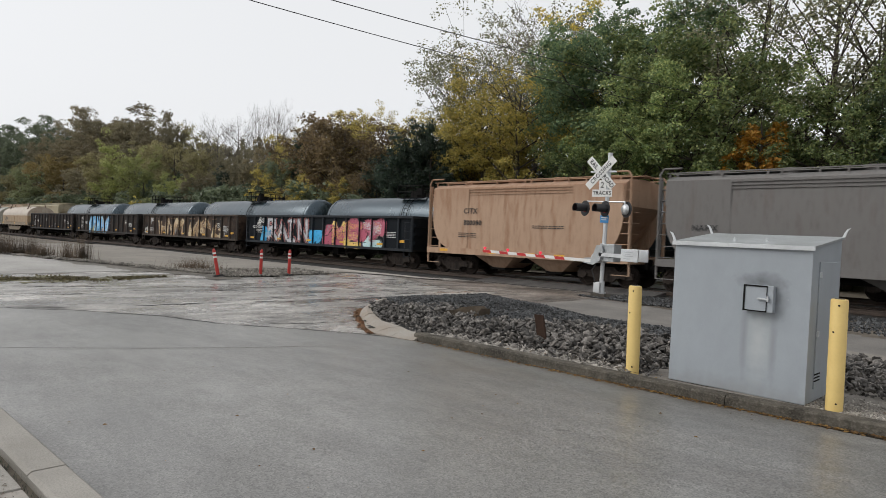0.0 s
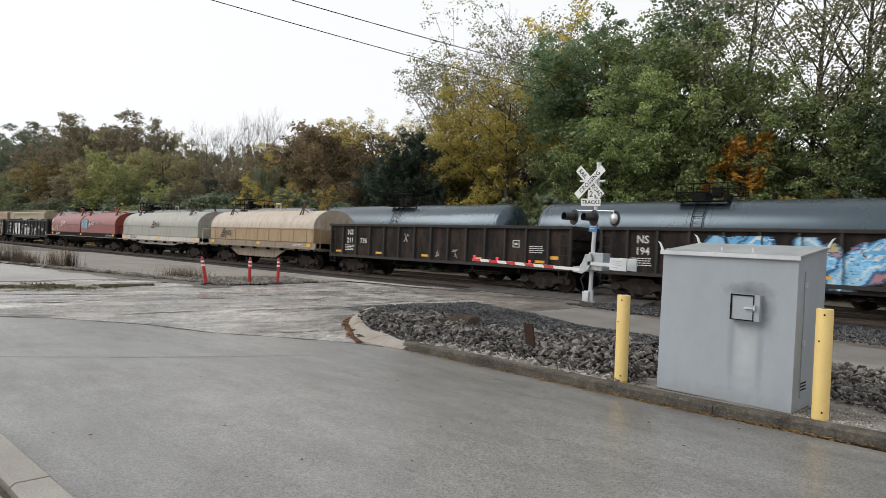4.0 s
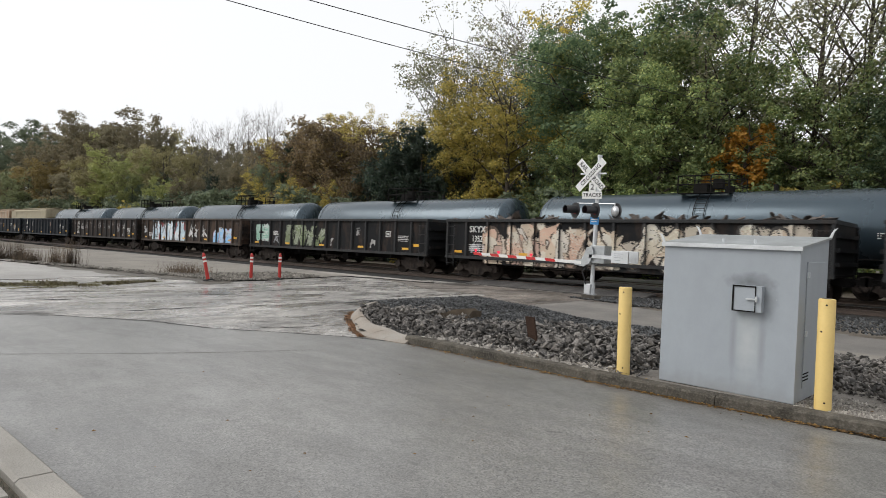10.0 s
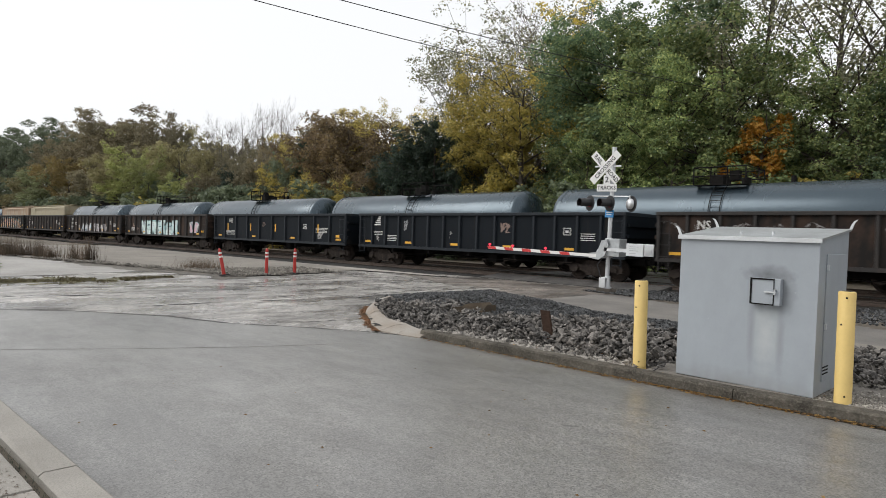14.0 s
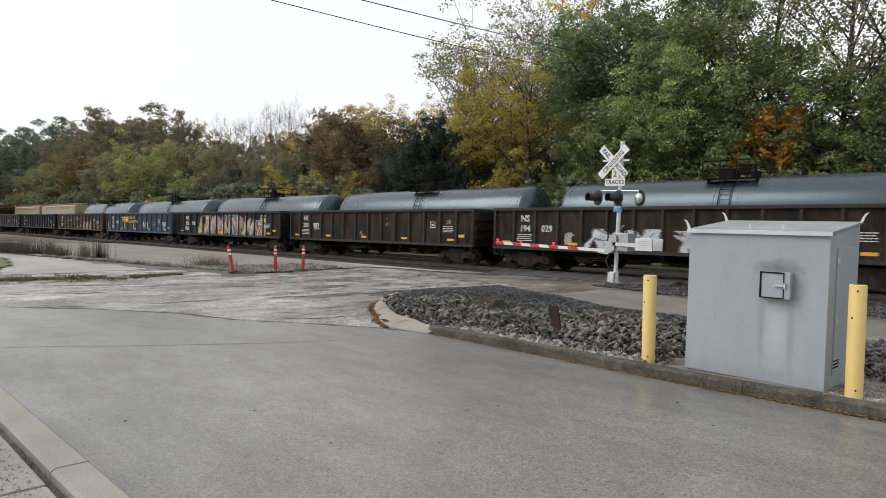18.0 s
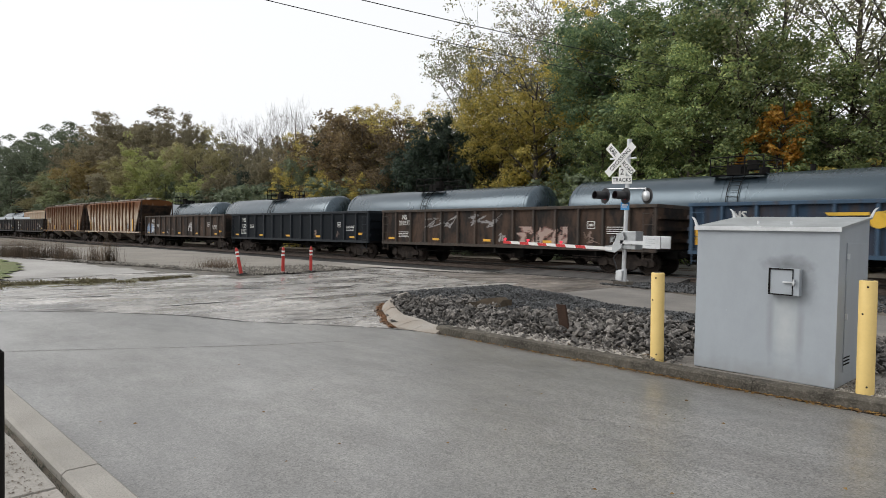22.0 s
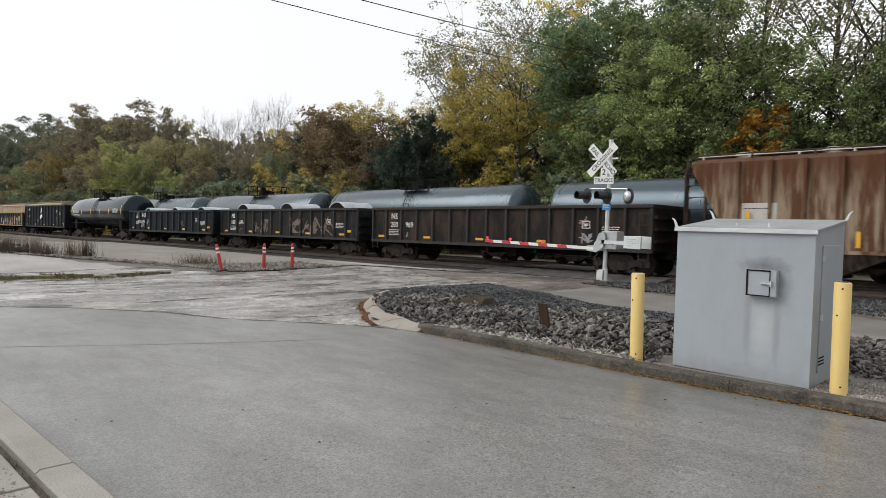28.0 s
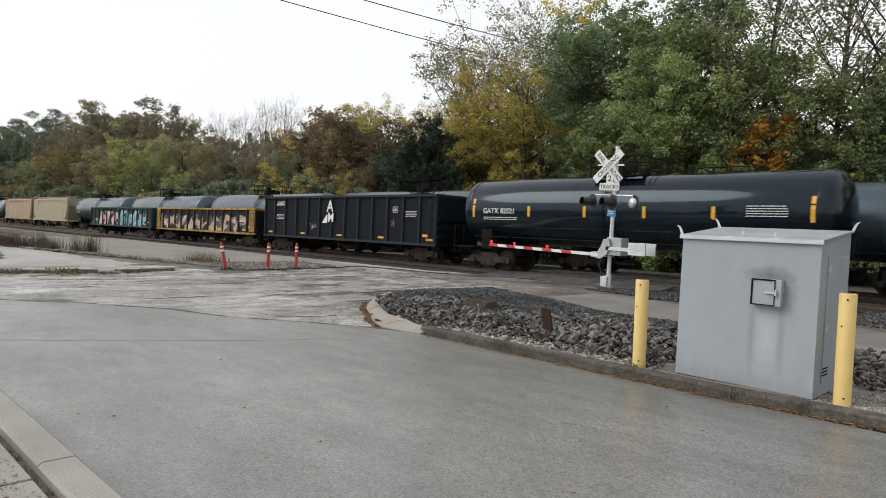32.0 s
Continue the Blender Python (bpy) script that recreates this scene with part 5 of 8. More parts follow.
STROKES = {
    "R": [(0, 0, 0, 1), (0, 1, .7, .95), (.7, .95, .75, .6), (.75, .6, .1, .5), (.3, .5, .9, 0)], "A": [(0, 0, .45, 1), (.45, 1, .9, 0), (.2, .38, .75, .38)],
    "I": [(.3, 0, .3, 1), (0, 0, .6, 0), (0, 1, .6, 1)], "N": [(0, 0, 0, 1), (0, 1, .8, 0), (.8, 0, .8, 1)], "M": [(0, 0, .1, 1), (.1, 1, .45, .4), (.45, .4, .8, 1), (.8, 1, .9, 0)],
    "E": [(0, 0, 0, 1), (0, 1, .8, 1), (0, .5, .6, .5), (0, 0, .8, 0)], "S": [(.8, .95, .1, .85), (.1, .85, .2, .5), (.2, .5, .8, .45), (.8, .45, .7, .05), (.7, .05, 0, .05)],
    "O": [(.1, .2, .1, .8), (.1, .8, .7, .95), (.7, .95, .8, .2), (.8, .2, .1, .1)],
    "V": [(0, 1, .4, 0), (.4, 0, .85, 1)], "C": [(.8, .9, .2, .95), (.2, .95, 0, .5), (0, .5, .2, .05), (.2, .05, .85, .1)],
    "Z": [(0, 1, .85, .95), (.85, .95, .05, .05), (.05, .05, .9, 0)],
   
}
PAINTS = {}


def spray(rgb):
    if rgb not in PAINTS:
        PAINTS[rgb] = material("spray_paint", rgb, tuple(v * 0.8 for v in rgb), rough=0.55, scale=5, bump=0.05, bump_scale=60, fine=0.3, c=tuple(v * 0.6 for v in rgb))
    return PAINTS[rgb]


def scrawl(rnd):
    """An abstract wild-style sign: a leaning stem, barbs and hooks that run to points."""
    lean = rnd.uniform(-0.25, 0.35)
    s = [(0.15 - lean * 0.3, 0.0, 0.35 + lean * 0.4, 1.0)]
    for k in range(rnd.choice((4, 5, 6))):
        a = rnd.choice(s)
        u = rnd.choice((0.05, 0.5, 0.95))
        x, z = a[0] + (a[2] - a[0]) * u, a[1] + (a[3] - a[1]) * u
        q = rnd.choice((-0.08, 0.3, 0.55, 0.8, 1.12)) + rnd.uniform(-0.08, 0.08)
        s.append((x, z, min(1.15, max(-0.15, x + rnd.choice((-0.7, 0.5, 0.8)) * rnd.uniform(0.4, 1))), q))
    return s


def graffiti(car, x0, x1, z0, z1, word, fill, edge, seed, back=None, accent=None, posts=(), post_w=0.14, y_sheet=-1.46, y_post=-1.56, cell=0.04, width=0.10, outer=None, shade=None, worn=0.25, blobs=1.0):
    """Sprayed pieces: cloud, outer line, outline, blended fill, highlights and drips, laid on the sheet and over the posts in thin runs of colour.
    A star in the word stands for a sign that is no letter."""
    rnd = random.Random(seed)
    rng = np.random.RandomState(seed)
    nx, nz = max(4, int((x1 - x0) / cell)), max(4, int((z1 - z0) / cell))
    X, Z = np.meshgrid(x0 + (np.arange(nx) + 0.5) * cell, z0 + (np.arange(nz) + 0.5) * cell)
    lay = np.zeros(X.shape, int)
    colors = []

    def use(rgb):
        if rgb not in colors:
            colors.append(rgb)
        return colors.index(rgb) + 1

    def waves(a, b, c):
        return np.sin(X * a + c) * np.sin(Z * b + 2.1 * c + 0.7 * np.sin(X * 0.9 * a))

    grain = rng.rand(*X.shape)
    wob = 0.06 * np.sin(X * 3.1 + seed) + 0.05 * np.sin(Z * 4.7 + X * 1.3 + 2 * seed)
    H = z1 - z0
    if back:
        for k in range(max(4, int((x1 - x0) * 1.8 * blobs))):
            cx, cz, r = rnd.uniform(x0 + 0.3, x1 - 0.3), rnd.uniform(z0 + 0.25 * H, z1 - 0.3 * H), rnd.uniform(0.2, 0.40) * H
            d = np.hypot(X - cx, Z - cz) + wob
            if edge and rnd.random() < 0.5:
                lay[(d < r + 0.05)] = use(edge)
            lay[d + 0.12 * (grain - 0.5) < r] = use(back[k % len(back)])
    n = len(word)
    step = (x1 - x0 - 0.25) / n
    wf = width * (0.75 + 0.5 * H)
    dists = []
    for i, ch in enumerate(word):
        ang, sc, oz = rnd.uniform(-0.16, 0.16) * (0.4 if ch in STROKES else 1), rnd.uniform(0.92, 1.14), rnd.uniform(-0.05, 0.05) * H
        dist = np.full(X.shape, 9.0)
        strokes = STROKES.get(ch) or scrawl(rnd)
        wide = 0.92 if ch in STROKES else 1.15
        for (a, b, c, d) in strokes:
            wgt = rnd.uniform(0.75, 1.25)
            pa = (x0 + 0.12 + (i + 0.06 + wide * a) * step + ang * (b - .5) * H, z0 + H * (0.14 + 0.68 * b * sc) + oz)
            pb = (x0 + 0.12 + (i + 0.06 + wide * c) * step + ang * (d - .5) * H, z0 + H * (0.14 + 0.68 * d * sc) + oz)
            ux, uz = pb[0] - pa[0], pb[1] - pa[1]
            q = np.clip(((X - pa[0]) * ux + (Z - pa[1]) * uz) / (ux * ux + uz * uz + 1e-9), 0, 1)
            point = 1.15 - 0.3 * q if ch in STROKES else 1 / (1.35 - 1.1 * q)
            dd = (np.hypot(X - pa[0] - q * ux, Z - pa[1] - q * uz) + 0.3 * wob) / wgt * point
            dist = np.minimum(dist, dd)
        dists.append(dist)
    if outer:
        for d in dists:
            lay[d < wf + 0.115] = use(outer)
    for i, d in enumerate(dists):
        if edge:
            lay[d < wf + 0.065] = use(edge)
        if shade:
            lay[(np.roll(np.roll(d, 2, 1), -2, 0) < wf) & (d >= wf)] = use(shade)
        m = d < wf
        f0, f1 = fill[i % len(fill)], fill[(i + 1) % len(fill)]
        lay[m] = use(f0)
        blend = (Z - z0) / H + 0.5 * (grain - 0.5) + 0.25 * waves(2.3, 3.1, seed + i)
        lay[m & (blend > 0.55)] = use(f1)
        if len(fill) > 2:
            lay[m & (waves(3.7, 4.3, seed + 2 * i) > 0.45)] = use(fill[(i + 2) % len(fill)])
        if accent:
            lay[(d > wf * 0.35) & (d < wf * 0.62) & (blend > 0.35) & (waves(2.9, 2.2, i) > -0.3)] = use(accent)
    # drips
    if wf > 0.09:
        for k in range(int((x1 - x0) * 1.2)):
            c = rng.randint(0, nx)
            col = lay[:, c]
            r = np.nonzero(col)[0]
            if len(r):
                b = r[0]
                lay[max(0, b - rng.randint(2, 8)):b, c] = col[b]
    # weathering
    lay[(grain < 0.02) | ((waves(5.1, 1.3, seed) + 0.8 * waves(13.0, 7.0, seed + 1) + 1.1 * (grain - 0.5)) > 1.75 - worn)] = 0
    sh = Shape()
    pc = np.zeros(nx, int)
    for p in posts:
        pc[np.abs(X[0] - p) < post_w / 2] = 1
    for j in range(nz):
        i = 0
        while i < nx:
            c = lay[j, i]
            k = i
            while k < nx and lay[j, k] == c and pc[k] == pc[i]:
                k += 1
            if c:
                y = (y_post if pc[i] else y_sheet) - 0.005
                xa, xb, za, zb = x0 + i * cell, x0 + k * cell, z0 + j * cell, z0 + (j + 1) * cell
                sh.add([(xa, y, za), (xb, y, za), (xb, y, zb), (xa, y, zb)], [(0, 1, 2, 3)], c - 1)
            i = k
    if sh.f:
        part("graffiti", sh, [spray(c) for c in colors], car, "sprayed graffiti lettering")


def rail_logo(car, x, z, mat, y, s=1.0):
    """A speed-striped railway emblem, drawn as plain bars."""
    sh = Shape()
    for k in range(5):
        sh.add([(x - 0.6 * s + 0.10 * k * s, y, z - 0.28 * s + k * 0.13 * s), (x + 0.05 * s, y, z - 0.28 * s + k * 0.13 * s), (x + 0.05 * s, y, z - 0.20 * s + k * 0.13 * s), (x - 0.55 * s + 0.10 * k * s, y, z - 0.20 * s + k * 0.13 * s)], [(0, 1, 2, 3)])
    part("emblem", sh, mat, car)


def small_print(car, x, z, w, rows, mat, y, gap=0.085):
    sh = Shape()
    rnd = random.Random(int(x * 10) + rows)
    for k in range(rows):
        a = x
        while a < x + w - 0.06:
            b = a + rnd.uniform(0.05, 0.16)
            sh.add([(a, y, z - k * gap), (min(b, x + w), y, z - k * gap), (min(b, x + w), y, z - k * gap + 0.035), (a, y, z - k * gap + 0.035)], [(0, 1, 2, 3)])
            a = b + 0.03
    part("small_print", sh, mat, car)


def gondola(L, paint, label, top=2.76, bays=14, marks=None, belly=0.0, load=None, post_mat=None, amber=True, name="gondola_car", logo=False, rail_mat=None):
    """Open-top gondola wagon with side posts."""
    car = thing(name, label, "gondola car", "moving freight train")
    B = L - 1.25
    h, z0 = B / 2, 1.02
    pm = post_mat or LIT_POSTS.get(paint.name, paint)
    side = Shape().box(-h, h, -1.46, -1.44, z0, top)
    if belly:
        side.prism([(-h + 2.2, z0), (h - 2.2, z0), (h - 3.4, z0 - belly), (-h + 3.4, z0 - belly)], -1.46, -1.44)
    part("side_panel", side, paint, car)
    other = Shape().box(-h, h, 1.44, 1.46, z0, top)
    posts = [-h + B * k / bays for k in range(bays + 1)]
    for p in posts:
        other.box(p - 0.07, p + 0.07, 1.46, 1.56, z0, top - 0.1)
    part("side_panel", other, paint, car)
    pmesh = Shape().loft([[(-0.07, -1.46, z), (-0.045, -1.56, z), (0.045, -1.56, z), (0.07, -1.46, z)] for z in (z0 - 0.0, top - 0.1)]).mesh("post", pm)
    for p in posts:
        part("post", pmesh, parent=car, at=pose(min(max(p, -h + 0.07), h - 0.07), 0, 0))
    part("top_rail", Shape().bevel_box(-h - 0.02, h + 0.02, -1.58, -1.42, top - 0.13, top, 0.02).bevel_box(-h, h, 1.42, 1.58, top - 0.13, top, 0.02).box(-h - 0.02, -h + 0.1, -1.42, 1.42, top - 0.13, top).box(h - 0.1, h + 0.02, -1.42, 1.42, top - 0.13, top), rail_mat or pm, car)
    part("side_sill", Shape().box(-h, h, -1.57, -1.44, z0 - 0.10, z0 + 0.03).box(-h, h, 1.44, 1.57, z0 - 0.1, z0 + 0.03), rail_mat or pm, car)
    for s in (-1, 1):
        e = Shape().box(min(s * h, s * (h - 0.02)), max(s * h, s * (h - 0.02)), -1.44, 1.44, z0, top)
        for z in (z0 + 0.35, z0 + 0.8, z0 + 1.25):
            if z < top - 0.2:
                e.box(min(s * h, s * (h + 0.1)), max(s * h, s * (h + 0.1)), -1.44, 1.44, z - 0.07, z + 0.07)
        part("end_panel", e, paint, car)
    part("floor", Shape().box(-h, h, -1.44, 1.44, z0 - 0.08, z0), DARK, car)
    part("centre_sill", Shape().box(-L / 2 + 0.4, L / 2 - 0.4, -0.28, 0.28, 0.66, z0 - 0.08), DARK, car)
    cm = Shape()
    for k in range(1, 6):
        x = -h + B * k / 6
        cm.box(x - 0.06, x + 0.06, -1.44, 1.44, z0 - 0.3, z0 - 0.08)
    cm.tube((-1.5, 0.5, 0.75), (0.4, 0.5, 0.75), 0.16, 10).box(0.8, 1.3, -0.9, -0.4, 0.5, 0.85).tube((-h + 1, -0.9, 0.62), (h - 1, -0.9, 0.62), 0.02, 6)
    part("brake_gear", cm, DARK, car)
    trucks(car, h - 1.55)
    couplers(car, L)
    for x0 in (-h + 0.12, h - 0.55):
        ladder(car, x0, x0 + 0.43, -1.575, z0 - 0.35, top - 0.35, 5, pm, False)
    if amber:
        am = Shape().box(0, 0.46, -1.468, -1.461, z0 + 0.16, z0 + 0.27).mesh("reflector", AMBER)
        for k in range(0, bays, 3):
            part("reflector", am, parent=car, at=pose(posts[k] + 0.25 + B / bays * 0.2, 0, 0))
        part("reflector", Shape().box(h - 1.05, h - 0.65, -1.468, -1.461, z0 + 0.34, z0 + 0.48), AMBER, car, "amber reflective plate")
    pitch = B / bays
    if marks:
        k = 1 if not logo else 2
        top_text, low = marks
        letters(top_text, 0.42, MARK, car, pose(posts[k] + pitch * 0.5, -1.466, top - 0.48), squeeze=0.95)
        half = (len(low) + 1) // 2
        if len(low) == 4:
            letters(low, 0.40, MARK, car, pose(posts[k] + pitch * 0.5, -1.466, top - 0.92), squeeze=0.8)
        elif pitch < 1.35 and len(low) > 3:
            letters(low[:half], 0.40, MARK, car, pose(posts[k] + pitch * 0.5, -1.466, top - 0.92), squeeze=0.95)
            letters(low[half:], 0.40, MARK, car, pose(posts[k + 1] + pitch * 0.5, -1.466, top - 0.92), squeeze=0.95)
        small_print(car, posts[k] + 0.15, top - 1.2, pitch - 0.35, 4, MARK, -1.466)
    if logo:
        rail_logo(car, posts[1] + pitch * 0.55, top - 0.42, MARK, -1.466, 0.8)
        small_print(car, posts[1] + 0.1, top - 1.0, pitch * 0.7, 3, MARK, -1.466)
    small_print(car, posts[-3] + 0.15, top - 0.9, pitch - 0.4, 4, MARK, -1.466)
    cx, cz = posts[-4] + 0.4, top - 0.95
    part("capacity_box", Shape().box(cx, cx + 0.36, -1.467, -1.461, cz, cz + 0.03).box(cx, cx + 0.36, -1.467, -1.461, cz + 0.28, cz + 0.31).box(cx, cx + 0.03, -1.467, -1.461, cz + 0.03, cz + 0.28).box(cx + 0.33, cx + 0.36, -1.467, -1.461, cz + 0.03, cz + 0.28).box(cx + 0.10, cx + 0.26, -1.467, -1.461, cz + 0.10, cz + 0.20), MARK, car)
    tag = random.Random(int(L * 1000) + bays)
    for q in range(tag.choice((2, 3, 4))):
        k = tag.randrange(1, bays - 1)
        z = tag.choice((z0 + 0.15, z0 + 0.45, z0 + 0.8))
        graffiti(car, posts[k] + 0.2, posts[k] + 0.2 + tag.uniform(0.5, 0.85), z, z + tag.uniform(0.4, 0.65), tag.choice(("*", "**", "*")), [tag.choice(((0.34, 0.33, 0.32), (0.26, 0.27, 0.28), (0.22, 0.15, 0.12)))], None, tag.randrange(1000), width=0.022, worn=0.35, cell=0.03)
    if load == "scrap":
        ld = Shape()
        rl = random.Random(int(L * 100))
        for k in range(160):
            x, y = rl.uniform(-h + 0.4, h - 0.4), rl.uniform(-1.2, 1.2)
            v, f = STONES[k % 10]
            m = pose(x, y, top - 0.02 + 0.06 * math.sin(x), rl.uniform(-40, 40), rl.uniform(-40, 40), rl.uniform(0, 360)) @ Matrix.Diagonal((rl.uniform(0.5, 1.2), rl.uniform(0.3, 0.6), rl.uniform(0.15, 0.3), 1))
            ld.add([tuple(m @ Vector(p)) for p in v], f)
        ld.box(-h + 0.1, h - 0.1, -1.4, 1.4, z0, top - 0.15)
        part("scrap_load", ld, SCRAP, car, "heaped rusty scrap load", kind="stuff")
    car["span"] = h
    return car, posts


def coil_cover(car, x, r, w, z, mat):
    """A half-round sheet over a steel coil, lying across the car; a dark disc stands in for its shaded open end."""
    n = 20
    arc = [math.pi * i / n for i in range(n + 1)]
    ring = lambda q, y: [(x + q * math.cos(a), y, z + q * math.sin(a)) for a in arc]
    shell = Shape().loft([ring(r, -w / 2) + ring(r - 0.06, -w / 2)[::-1], ring(r, w / 2) + ring(r - 0.06, w / 2)[::-1]])
    cover = part("coil_cover", shell, mat, car, "rounded bright steel coil cover", smooth=40)
    part("coil", Shape().loft([ring(r - 0.08, -w / 2 + 0.05), ring(r - 0.08, w / 2 - 0.05)]), DARK, cover, "dark disc for the shaded inside of the cover")


def covered_hopper(L, paint, label, top=4.45, ribs=0, frame_mat=None, marks=None, bays=3, rusty_roof=None, post_mat=None, mark_at=(0.0, 3.0, 0.35)):
    """Covered hopper: sloped ends, roof walk, hatches and discharge bays."""
    car = thing("hopper_car", label, "hopper car", "moving freight train")
    fm = frame_mat or paint
    h = L / 2 - 0.55
    zs, ze = 1.25, top
    body = Shape()
    e, lip = 1.75, 0.5 if ribs else 1.1
    rf = top - 0.12
    prof = lambda s: [(-1.55, zs), (-1.58, (zs + rf) / 2), (-1.52, rf - 0.22), (-1.2, rf - 0.05), (0, rf + 0.02), (1.2, rf - 0.05), (1.52, rf - 0.22), (1.58, (zs + rf) / 2), (1.55, zs)]
    rings = []
    for x, lift in ((-h + e, 0), (h - e, 0)):
        rings.append([(x, y, z) for y, z in prof(0)])
    up = [[(s * (h - 0.25), y, max(z, rf - lip)) for y, z in prof(0)] for s in (-1, 1)]
    body.loft([up[0], rings[0], rings[1], up[1]])
    part("body", body, paint, car, smooth=30)
    if ribs:
        for k in range(ribs + 1):
            x = -h + e + 0.1 + (2 * (h - e) - 0.2) * k / ribs
            part("side_post", Shape().loft([[(x - 0.06, -1.52, z), (x - 0.04, -1.68, z), (x + 0.04, -1.68, z), (x + 0.06, -1.52, z)] for z in (zs + 0.03, rf - 0.22)]), post_mat or paint, car)
        part("stencil_panel", Shape().box(-h + e + 0.25, -h + e + 1.35, -1.592, -1.584, 2.2, 2.75), WHITE_SILL, car, "pale stencilled panel")
        small_print(car, -h + e + 0.32, 2.55, 0.95, 1, BLACK, -1.597)
        part("stencil_panel", Shape().box(h - e - 1.9, h - e - 1.25, -1.592, -1.584, 1.55, 2.05), BLACK, car, "dark stencilled panel")
        small_print(car, h - e - 1.82, 1.92, 0.5, 4, MARK, -1.597)
        for s in (-1, 1):
            slope = Shape().loft([[(s * (h - 0.29 + d), y, rf - lip + d * 0.4) for y in (-1.5, 1.5)] + [(s * (h - e + 0.02 + d), y, zs + d * 0.4) for y in (1.5, -1.5)] for d in (0.02, 0.05)])
            part("end_sheet", slope, P_BROWN2, car, "dark brown sloped end sheet")
    else:
        for s in (-1, 1):
            xo, xi, zm = h - 0.3, h - 1.45, zs + 1.55
            curve = [(xo - (xo - xi) * (1 - math.cos(a)), zm - (zm - zs) * math.sin(a)) for a in [math.pi / 2 * q / 8 for q in range(9)]]
            outline = [(s * (h - 2.6), rf - 0.25), (s * xo, rf - 0.25)] + [(s * x, z) for x, z in curve] + [(s * (h - 2.6), zs)]
            for y in (-1.585, 1.555):
                part("side_sheet", Shape().prism(outline, y, y + 0.03), paint, car)
            rail = Shape()
            for y in (-1.56, 1.5):
                pts = [(s * (h - 0.02), y, zs - 0.1), (s * (h - 0.02), y, rf + 0.02), (s * (h - 0.16), y, rf + 0.22), (s * (h - 0.75), y * 0.9, rf + 0.24)]
                for a, b in zip(pts, pts[1:]):
                    rail.tube(a, b, 0.035, 8)
                rail.tube((s * (h - 0.85), y, zs), (s * (h - 0.85), y, zs + 1.5), 0.03, 6)
            part("hand_rail", rail, fm, car)
        for z in (rf - 0.30, rf - 0.42, rf - 0.54):
            part("rib_line", Shape().box(-h + 0.4, h - 0.4, -1.575, -1.5, z - 0.018, z + 0.018), paint, car)
    sd = 0.28 if not ribs else 0.10
    part("side_sill", Shape().box(-h, h, -1.62 - (0.12 if ribs else 0), -1.45, zs - sd, zs).box(-h, h, 1.45, 1.62, zs - sd, zs), fm if not ribs else paint, car)
    for s in (-1, 1):
        part("end_platform", Shape().box(min(s * h, s * (h - 1.8)), max(s * h, s * (h - 1.8)), -1.45, 1.45, zs - 0.28, zs - 0.05), fm, car)
        for y in (-1.5, 1.42):
            fr = Shape()
            fr.box(min(s * (h - 0.1), s * h), max(s * (h - 0.1), s * h), y, y + 0.08, zs - 0.1, rf - 0.1)
            fr.box(min(s * (h - 0.75), s * (h - 0.67)), max(s * (h - 0.75), s * (h - 0.67)), y, y + 0.08, zs - 0.1, rf - 0.3)
            fr.tube((s * (h - 1.7), y + 0.04, zs), (s * (h - 0.3), y + 0.04, rf - lip), 0.04, 6)
            fr.box(min(s * (h - 0.75), s * h), max(s * (h - 0.75), s * h), y, y + 0.08, zs - 0.1, zs)
            part("end_frame", fr, fm, car)
        lad = Shape()
        for k in range(7):
            z = zs + 0.05 + k * 0.42
            lad.box(min(s * (h - 0.75), s * h), max(s * (h - 0.75), s * h), -1.54, -1.5, z - 0.013, z + 0.013)
            lad.box(min(s * h, s * (h + 0.03)), max(s * h, s * (h + 0.03)), -1.5, -0.9, z - 0.013, z + 0.013)
        lad.box(min(s * (h - 0.03), s * (h + 0.03)), max(s * (h - 0.03), s * (h + 0.03)), -1.54, -1.48, 0.5, rf - 0.4)
        lad.box(min(s * (h - 0.75), s * h), max(s * (h - 0.75), s * h), -1.56, -1.5, 0.5, 0.53)
        part("ladder", lad, fm, car)
    deck = Shape().box(-h, h, -0.45, 0.45, top, top + 0.03)
    for k in range(int(2 * h / 1.6) + 1):
        x = -h + 0.2 + 1.6 * k
        deck.box(x - 0.03, x + 0.03, -0.5, -0.44, rf - 0.05, top)
    part("roof_walk", deck, rusty_roof or fm, car)
    edge = Shape()
    for y in (-1.38, 1.3):
        edge.box(-h + 0.2, h - 0.2, y, y + 0.06, rf + 0.06, rf + 0.1)
        for k in range(int(2 * h / 1.9) + 1):
            x = -h + 0.3 + 1.9 * k
            edge.box(x - 0.025, x + 0.025, y, y + 0.06, rf - 0.1, rf + 0.08)
    part("roof_edge_rail", edge, fm, car)
    for k in range(2 * bays):
        x = -h + 1.6 + (2 * h - 3.2) * k / (2 * bays - 1)
        part("roof_hatch", Shape().tube((x, 0, rf), (x, 0, top + 0.12), 0.4, 14), rusty_roof or paint, car)
    for k in range(bays):
        c = -h + e + 0.6 + (2 * (h - e) - 1.2) * (k + 0.5) / bays
        w = (2 * (h - e) - 1.2) / bays / 2
        hop = Shape().loft([[(c - w, -1.3, zs - 0.05), (c + w, -1.3, zs - 0.05), (c + w, 1.3, zs - 0.05), (c - w, 1.3, zs - 0.05)], [(c - 0.35, -0.7, 0.42), (c + 0.35, -0.7, 0.42), (c + 0.35, 0.7, 0.42), (c - 0.35, 0.7, 0.42)]])
        b = part("discharge_bay", hop, P_BAY if ribs else paint, car)
        part("gate", Shape().box(c - 0.42, c + 0.42, -0.8, 0.8, 0.34, 0.43), DARK, b)
